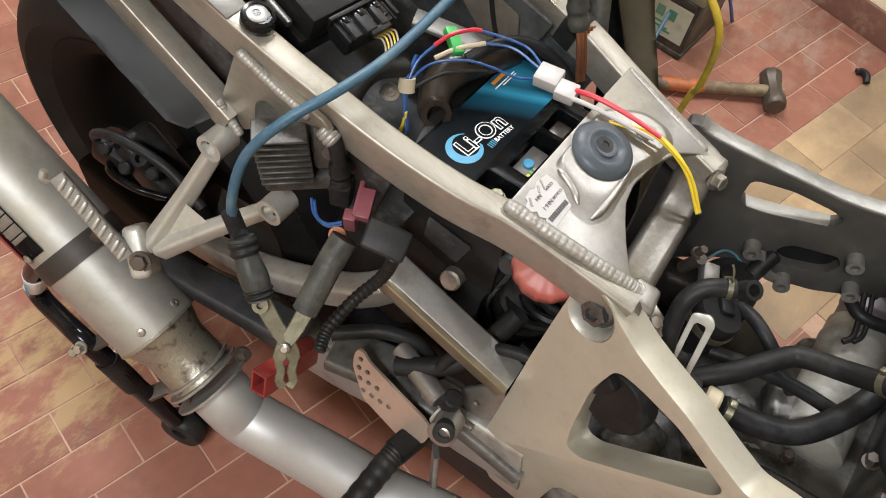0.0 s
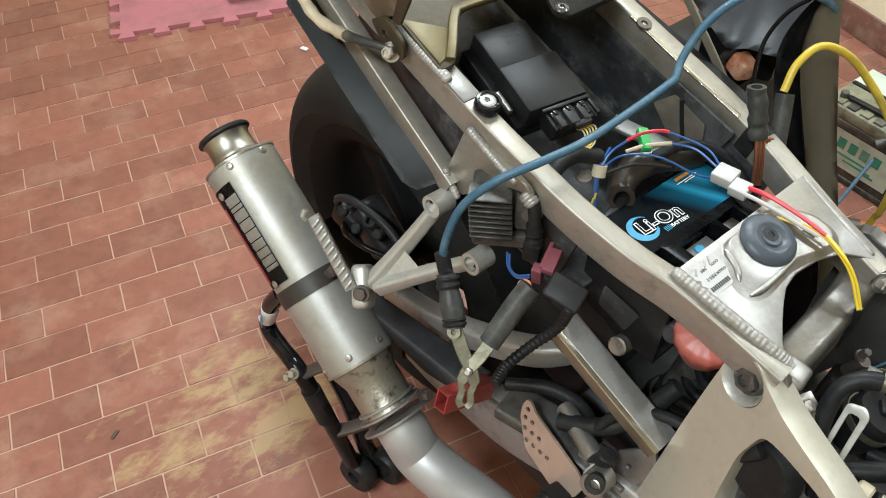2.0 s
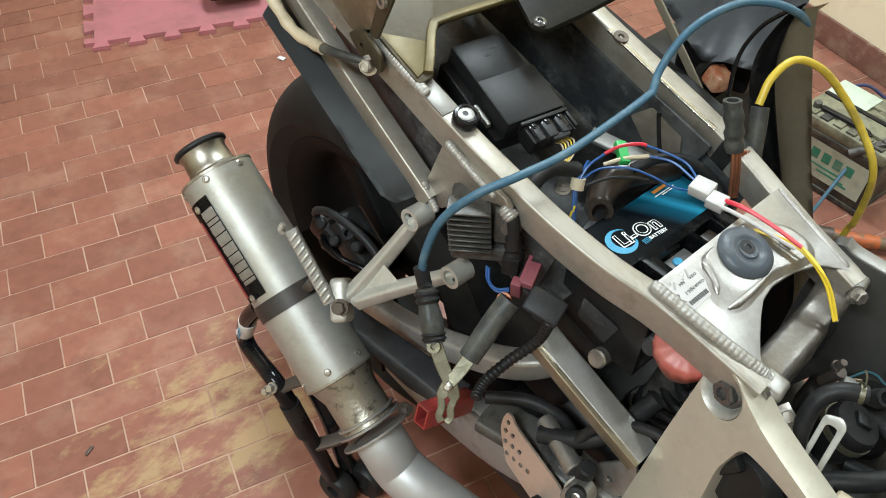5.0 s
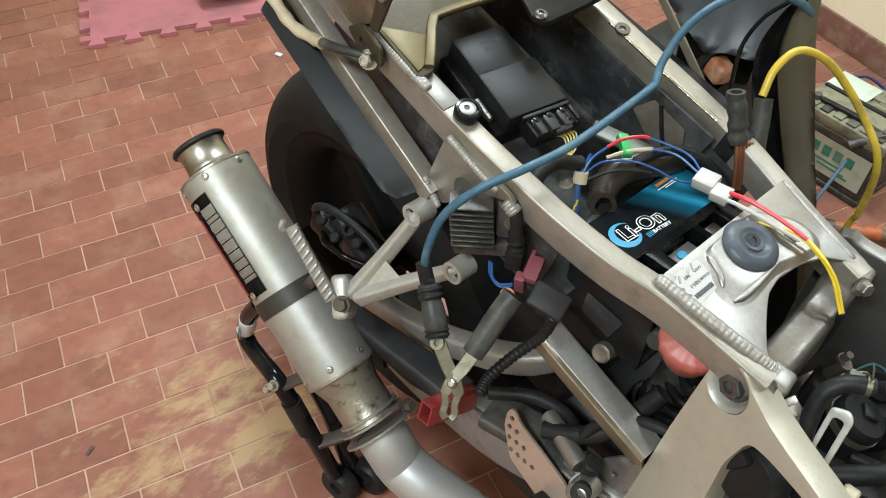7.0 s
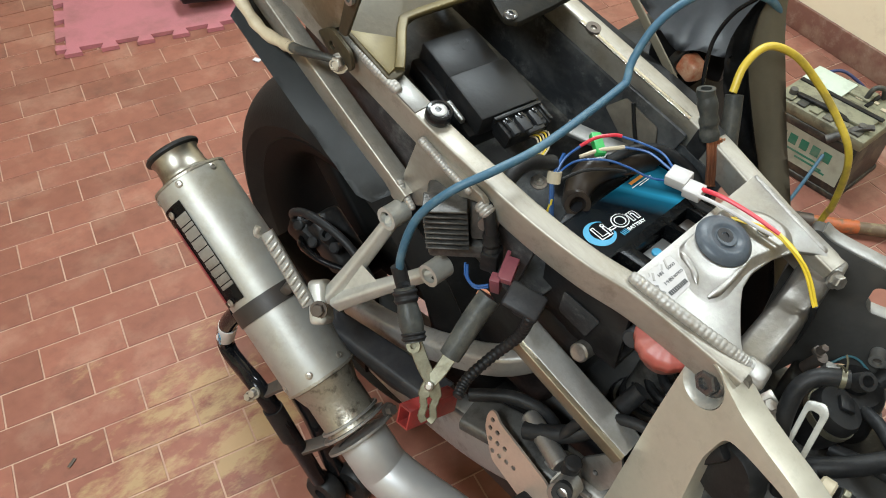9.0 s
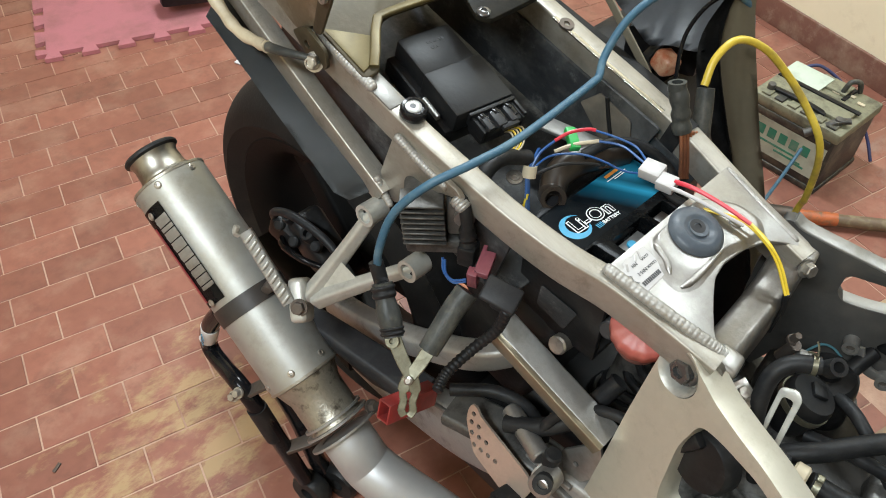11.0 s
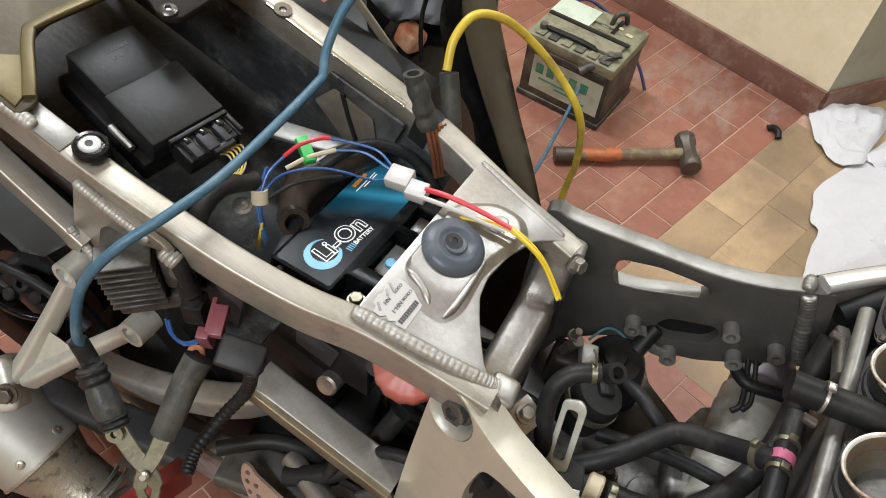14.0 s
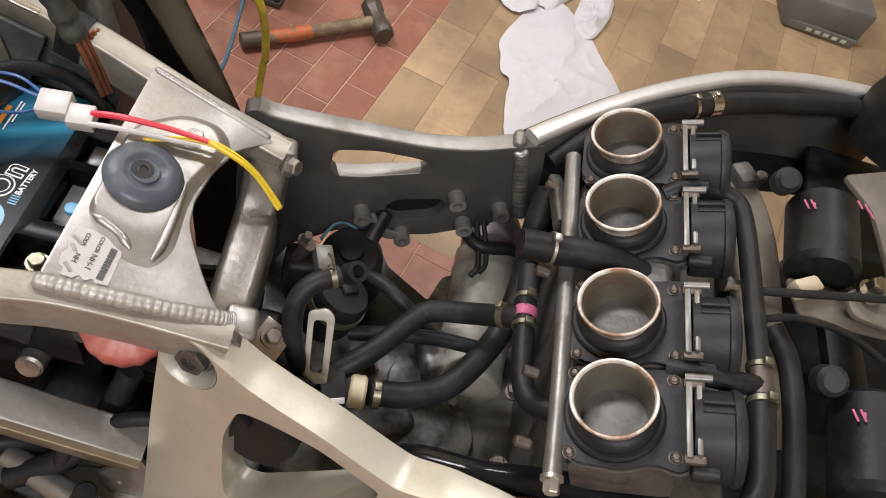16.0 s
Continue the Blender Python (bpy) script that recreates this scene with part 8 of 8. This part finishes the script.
side = part("side_label", bm, M["pale_label"], cb, "pale green side label with a plain dark green mark")
for k in range(5):
    bm = B()
    box(bm, (0.0008, 0.020, 0.026), CB @ at(-0.0888, 0.062 - 0.029 * k, 0.094), 0.0003)
    part("green_block", bm, M["green_print"], side)
for k, (w, z) in enumerate(((0.10, 0.068), (0.07, 0.056), (0.03, 0.050))):
    bm = B()
    box(bm, (0.0008, w, 0.005), CB @ at(-0.0888, 0.01 - 0.03 * k, z))
    part("print_bar", bm, M["green_print"], side)
bm = B()
box(bm, (0.182, 0.222, 0.016), CB @ at(0, 0, 0.008), 0.004)
part("foot", bm, M["grey_case"], cb)
for y in (-0.085, 0.085):
    bm = B()
    cyl(bm, 0.009, CB @ Vector((-0.062, y, 0.172)), (0, 0, 1), 0.022, 18, 0.001)
    part("post", bm, M["alloy_dark"], cb)
bm = B()
bar(bm, [CB @ Vector((-0.085, -0.062, 0.165)), CB @ Vector((-0.066, -0.083, 0.186)), CB @ Vector((-0.05, -0.105, 0.192))], 0.016, 0.008, 0.002)
tube(bm, [CB @ Vector((-0.105, -0.040, 0.148)), CB @ Vector((-0.085, -0.062, 0.165))], 0.010)
part("cable_clamp", bm, M["alloy_dark"], cb, "grey clamp on the post")
bm = B()
tube(bm, [CB @ Vector((0.07, 0.085, 0.18)), CB @ Vector((0.10, 0.05, 0.185)), CB @ Vector((0.12, -0.03, 0.14)), CB @ Vector((0.125, -0.10, 0.06)), CB @ Vector((0.11, -0.14, 0.012))], 0.004)
part("thin_cable", bm, M["navy"], cb, "thin dark blue cable")
bm = B()
tube(bm, [CB @ Vector((0.05, -0.03, 0.178)), CB @ Vector((0.06, -0.035, 0.205)), CB @ Vector((0.075, -0.05, 0.205)), CB @ Vector((0.085, -0.055, 0.178))], 0.006)
part("lid_handle", bm, M["grey_case"], cb)

# ---- hammer ----
ham = thing("hammer", (1.07, 0.02, 0), "rusty lump hammer with paint-flaked wooden handle on the tiles", "hammer")
HD = Vector((0.864, 0.503, 0)).normalized()
hc = Vector((1.070, 0.020, 0.026))
bm = B()
lathe(bm, [(0.0, -0.052), (0.021, -0.052), (0.0245, -0.047), (0.0245, -0.028), (0.020, -0.020), (0.020, 0.020), (0.0245, 0.028), (0.0245, 0.047), (0.021, 0.052), (0.0, 0.052)], facing(hc, HD), 8)
part("head", bm, M["iron"], ham, "rusty octagonal steel head")
bm = B()
tube(bm, [hc + Vector((0.010, -0.020, 0)), (1.02, 0.085, 0.022), (0.95, 0.178, 0.021), (0.892, 0.262, 0.020)], lambda s: 0.0125 + 0.003 * s + 0.0015 * math.sin(6 * s), n=8, seg=14)
part("handle", bm, M["wood"], ham, "stained wooden handle with orange paint")
bm = B()
tube(bm, [(0.975, 0.146, 0.0215), (0.95, 0.178, 0.021), (0.918, 0.226, 0.0205)], lambda s: 0.0150 + 0.0012 * math.sin(5 * s), n=8, seg=14)
part("paint_patch", bm, M["orange_paint"], ham, "flaked orange paint")
bm = B()
tube(bm, [(0.918, 0.224, 0.0205), (0.888, 0.268, 0.020)], 0.0172, seg=12)
part("grip_wrap", bm, M["iron"], ham)

# ---- small litter ----
bm = B()
tube(bm, [(1.275, -0.140, 0.006), (1.290, -0.132, 0.012), (1.302, -0.118, 0.008), (1.296, -0.108, 0.005)], 0.008, seg=8)
solo("rubber_scrap", bm, M["rubber"], "small curled black rubber scrap on the tiles", "scrap")
bm = B()
box(bm, (0.018, 0.006, 0.003), at(-0.546, 0.769, 0.0022, 0, 0, 30), 0.001)
solo("dark_chip", bm, M["iron"], "small dark chip on the tiles", "chip")
bm = B()
box(bm, (0.014, 0.022, 0.004), at(0.354, 1.591, 0.0027, 0, 0, 20), 0.0015)
solo("paper_scrap", bm, M["paper"], "scrap of white paper on the tiles", "paper scrap")

# ---- white tissue on the floor ----
LOBES = (
    # outline of each fold, its height and how it bulges
    ([(1.39, -0.365), (1.30, -0.315), (1.164, -0.262), (1.10, -0.272), (1.053, -0.277), (1.035, -0.298), (0.965, -0.300), (0.889, -0.307), (0.74, -0.34), (0.80, -0.48), (0.84, -0.62), (0.97, -0.60), (1.10, -0.566), (1.18, -0.53), (1.247, -0.490), (1.32, -0.45)], 0.006, 0.010, 3.1),
    ([(1.429, -0.167), (1.495, -0.220), (1.539, -0.300), (1.537, -0.346), (1.448, -0.350), (1.360, -0.338), (1.300, -0.330), (1.272, -0.275), (1.325, -0.215)], 0.016, 0.024, 5.2),
    ([(1.520, -0.500), (1.421, -0.531), (1.300, -0.506), (1.250, -0.462), (1.300, -0.430), (1.380, -0.440), (1.460, -0.470)], 0.012, 0.020, 7.7),
    ([(1.325, -0.325), (1.400, -0.350), (1.486, -0.392), (1.548, -0.455), (1.535, -0.505), (1.470, -0.482), (1.420, -0.440), (1.370, -0.405), (1.318, -0.375)], 0.034, 0.016, 9.4),
)


def ridge(p, f, seed):
    return 1 - 2 * abs(noise.noise(Vector((p.x * f + seed, p.y * f - seed, seed * 0.3))))


bm = B()
for shape, lift, swell, seed in LOBES:
    rim = smooth_path([(*p, 0) for p in shape + shape[:1]], 6)[:-1]
    centre = sum(rim, Vector()) / len(rim)
    rings = []
    steps = 26
    for i in range(1, steps + 1):
        f = i / steps
        ring = []
        for p in rim:
            q = centre.lerp(p, f) + Vector((0.004 * noise.noise(p * 23 + Vector((seed, f, 0))), 0.004 * noise.noise(p * 23 + Vector((0, f, seed))), 0))
            h = lift * (1 - f ** 3) * (0.75 + 0.25 * ridge(q, 5.0, seed))
            h += swell * max(0.0, ridge(q + Vector((q.y * 0.5, 0, 0)), 7.0, seed)) ** 2 * (1 - 0.75 * f ** 4)
            h += 0.40 * swell * max(0.0, ridge(q, 15.0, seed + 2)) ** 2 + 0.22 * swell * max(0.0, ridge(q, 31.0, seed + 4)) ** 2
            ring.append(bm.verts.new((q.x, q.y, 0.0022 + max(0.0, h))))
        rings.append(ring)
    top = bm.verts.new((centre.x, centre.y, 0.0022 + sum(v.co.z for v in rings[0]) / len(rim)))
    n_r = len(rim)
    for k in range(n_r):
        bm.faces.new((top, rings[0][k], rings[0][(k + 1) % n_r]))
    for a, b in zip(rings, rings[1:]):
        for k in range(n_r):
            bm.faces.new((a[k], b[k], b[(k + 1) % n_r], a[(k + 1) % n_r]))
bmesh.ops.recalc_face_normals(bm, faces=bm.faces[:])
solo("tissue_sheet", bm, M["paper"], "crumpled white tissue spread over the tiles", "tissue", angle=32)
bm = B()
for x, y, r in ((1.68, -0.718, 0.008), (1.659, -0.727, 0.006), (1.583, -0.745, 0.005), (1.569, -0.776, 0.006), (1.531, -0.781, 0.004)):
    box(bm, (r * 1.6, r, 0.003), at(x, y, 0.002, 0, 0, 400 * x), 0.0008, 1)
tagged(part("plaster_crumb", bm, M["paper"]), "white plaster crumbs scattered on the tan tiles", "crumbs", "", "stuff")
bm = B()
slab(bm, [(1.86, -0.850), (1.757, -0.902), (1.80, -0.985), (1.91, -0.95)], Vector((0, 0, 0.004)), lambda u, v: Vector((u, v, 0.0012)))
solo("card_sheet", bm, M["lime_sheet"], "yellow-green card lying on the tan tiles", "card")

# ---- pink interlocking mat ----
mat_o = Vector((-0.05, 1.985, 0))
mx, my = Vector((0.93, -0.37, 0)).normalized(), Vector((0.37, 0.93, 0)).normalized()
outline = []
n_t = 9
for k in range(n_t):
    u = k * 0.098
    outline += [(u, 0), (u + 0.030, 0), (u + 0.022, -0.028), (u + 0.070, -0.028), (u + 0.062, 0)]
outline += [(n_t * 0.098, 0), (n_t * 0.098, 0.9), (0, 0.9)]
for k in range(8, -1, -1):
    v = k * 0.098
    outline += [(0, v + 0.062), (0.028, v + 0.070), (0.028, v + 0.022), (0, v + 0.030)]
bm = B()
slab(bm, outline, Vector((0, 0, 0.012)), lambda u, v: mat_o + mx * u + my * v + Vector((0, 0, 0.0005)))
solo("foam_mat", bm, M["foam"], "pink foam mat with jigsaw edges lying on the tiles", "mat")
bm = B()
box(bm, (0.16, 0.10, 0.05), at(0.40, 1.92, 0.075, 10, 5, -20), 0.012, 2)
box(bm, (0.05, 0.05, 0.055), at(0.44, 1.97, 0.0275), 0.004)
solo("black_lever", bm, M["black"], "black plastic part resting by the pink mat", "part")

# ---- bottle and grey box by the far wall ----
bott = thing("coolant_bottle", (1.765, -0.56, 0), "teal plastic coolant can with an orange and black label", "bottle")
bm = B()
box(bm, (0.110, 0.175, 0.235), at(1.765, -0.560, 0.1185), 0.020, 4)
body = part("body", bm, M["teal"], bott)
bm = B()
cyl(bm, 0.020, (1.765, -0.510, 0.235), (0, 0, 1), 0.035, 20, 0.003)
part("cap", bm, M["grey_tool"], bott)
bm = B()
tube(bm, [(1.765, -0.54, 0.234), (1.765, -0.55, 0.265), (1.765, -0.59, 0.268), (1.765, -0.625, 0.255), (1.765, -0.635, 0.225)], 0.011, seg=12)
part("grip", bm, M["teal"], bott)
bm = B()
slab(bm, rounded([(-0.495, 0.035), (-0.495, 0.215), (-0.635, 0.215), (-0.635, 0.035)], 0.006), Vector((-0.0006, 0, 0)), lambda u, v: Vector((1.7098, u, v)))
lab = part("label", bm, M["dark_print"], bott, "black label with an orange field")
bm = B()
slab(bm, rounded([(-0.500, 0.045), (-0.500, 0.205), (-0.612, 0.205), (-0.585, 0.045)], 0.006), Vector((-0.0006, 0, 0)), lambda u, v: Vector((1.7088, u, v)))
part("orange_field", bm, M["label_orange"], lab)
WR = Matrix(((0, 0, -1, 1.7076), (-1, 0, 0, 0), (0, 1, 0, 0), (0, 0, 0, 1)))
letters("LIQUIDO PER", 0.0165, M["dark_print"], Matrix.Translation((0, -0.560, 0.162)) @ WR, lab, depth=0.0002, bold=0.0004)
letters("RADIATOR", 0.0185, M["dark_print"], Matrix.Translation((0, -0.558, 0.144)) @ WR, lab, depth=0.0002, bold=0.0004)
letters("-10\u00b0", 0.022, M["yellow_wire"], Matrix.Translation((0, -0.608, 0.118)) @ WR, lab, depth=0.0002, bold=0.0006)
bm = B()
pts = [(-0.528 + 0.014 * math.cos(radians(a)), 0.098 + 0.014 * math.sin(radians(a))) for a in range(130, 411, 20)] + [(-0.528, 0.128)]
slab(bm, pts, Vector((-0.0004, 0, 0)), lambda u, v: Vector((1.7078, u, v)))
part("drop_mark", bm, M["dark_print"], lab)
for k in range(3):
    bm = B()
    box(bm, (0.0006, 0.050, 0.0045), at(1.7078, -0.592, 0.088 - 0.014 * k))
    part("print_bar", bm, M["white_print"], lab)
gb = thing("plastic_case", (1.655, -1.13, 0), "dark grey plastic case standing on the tan tiles", "case")
bm = B()
box(bm, (0.150, 0.225, 0.105), at(1.662, -1.130, 0.0535, 0, 0, 3), 0.010, 2)
part("body", bm, M["grey_tool"], gb)
bm = B()
bar(bm, [(1.586, -1.030, 0.018), (1.583, -1.13, 0.018), (1.578, -1.230, 0.018)], 0.008, 0.026, 0.003)
part("edge_rib", bm, M["grey_tool"], gb)
for k in range(5):
    bm = B()
    box(bm, (0.0015, 0.016, 0.010), at(1.5785 - 0.001 * k, -1.095 - 0.026 * k, 0.018, 0, 0, 3), 0.0005)
    part("pale_mark", bm, M["pale_label"], gb)

# ---- floor tiles, laid in running bond ----
def tile_mesh(w, l, h, name, material, bevel=0.0006):
    bm = B()
    box(bm, (l, w, h), at(0, 0, -h / 2), bevel, 1)
    return finish(name, bm, material)


GAP = 0.0031
red_tile = tile_mesh(TILE - GAP, 2 * TILE - GAP, 0.006, "tile", M["tile"])
ANG = math.atan2(AX.y, AX.x)
rest = B()
count = 0
EDGE = -10.25
for j in range(-62, 60):
    for i in range(-26, 44):
        right = i * 2 >= 12
        off = (0.5, -0.25) if right else (0.0, 0.0)
        u = 2 * i + (-(j + 1)) % 2 + 1 + off[0]
        v = j + 0.5 + off[1]
        half = False
        if v - 0.5 < EDGE - 0.01:
            if u - 1 >= 18.49:
                continue
            half = u + 1 > 18.51
        if half:
            u -= 0.5
        c = ground(u, v)
        if not (-2.9 < c.x < 3.1 and -2.9 < c.y < 4.3):
            continue
        # beyond the wall
        if (c - Vector((*CORNER, 0))).dot(Vector((0.970, -0.243, 0))) > 0.08:
            continue
        near = (-1.05 < c.x < 0.15 and 0.55 < c.y < 1.75 and c.x > -1.0 + 0.35 * (1.2 - c.y)) or (0.72 < c.x and -0.2 < c.y < 0.22)
        z = random.uniform(-0.0006, 0.0004)
        m = Matrix.Translation(c + Vector((0, 0, z))) @ Euler((random.uniform(-0.002, 0.002), random.uniform(-0.002, 0.002), ANG + random.uniform(-0.004, 0.004))).to_matrix().to_4x4()
        if near and count < 300 and not half:
            ob = new("tile", red_tile)
            ob.parent = floor
            ob.matrix_basis = m
            count += 1
        else:
            box(rest, ((1 if half else 2) * TILE - GAP, TILE - GAP, 0.006), m @ at(0, 0, -0.003))
# cut pieces along the seam between the two fields
for j in range(-62, 60):
    p = (-(j + 1)) % 2
    for u, v, w, h in ((12.25 + p, j + 0.375, 0.5, 0.75), (12.75, j + 0.875, 1.5, 0.25)):
        if h < 0.5 and p:
            continue
        c = ground(u, v)
        if not (-2.9 < c.x < 3.1 and -2.9 < c.y < 4.3) or (c - Vector((*CORNER, 0))).dot(Vector((0.970, -0.243, 0))) > 0.08:
            continue
        box(rest, (w * TILE - GAP, h * TILE - GAP, 0.006), Matrix.Translation(c + Vector((0, 0, -0.0038))) @ Euler((0, 0, ANG)).to_matrix().to_4x4())
field = part("tile_field", rest, M["tile_rest"], floor, "red clay tiles")
field["kind"] = "stuff"
tan_mesh = tile_mesh(0.0993, 0.1993, 0.006, "tan_tile", M["tan_tile"], 0.0004)
tan_rest = B()
for r in range(0, 34):
    for i in range(0, 18):
        c = ground(18.5, EDGE) + AX * (0.2 * i + 0.1 * (r % 2) + 0.05) - AY * (0.1 * r + 0.05)
        if (c - Vector((*CORNER, 0))).dot(Vector((0.56, 0.80, 0)).normalized()) > -0.02 and c.x > CORNER[0]:
            continue
        if not (c.x < 3.1 and c.y > -2.9):
            continue
        m = Matrix.Translation(c + Vector((0, 0, random.uniform(-0.0004, 0.0004)))) @ Euler((0, 0, ANG)).to_matrix().to_4x4()
        if r < 20 and i < 9:
            ob = new("tan_tile", tan_mesh)
            ob.parent = floor
            ob.matrix_basis = m
        else:
            box(tan_rest, (0.1993, 0.0993, 0.006), m @ at(0, 0, -0.003))
tan_field = part("tan_tile_field", tan_rest, M["tan_tile"], floor, "tan wood-look tiles")
tan_field["kind"] = "stuff"
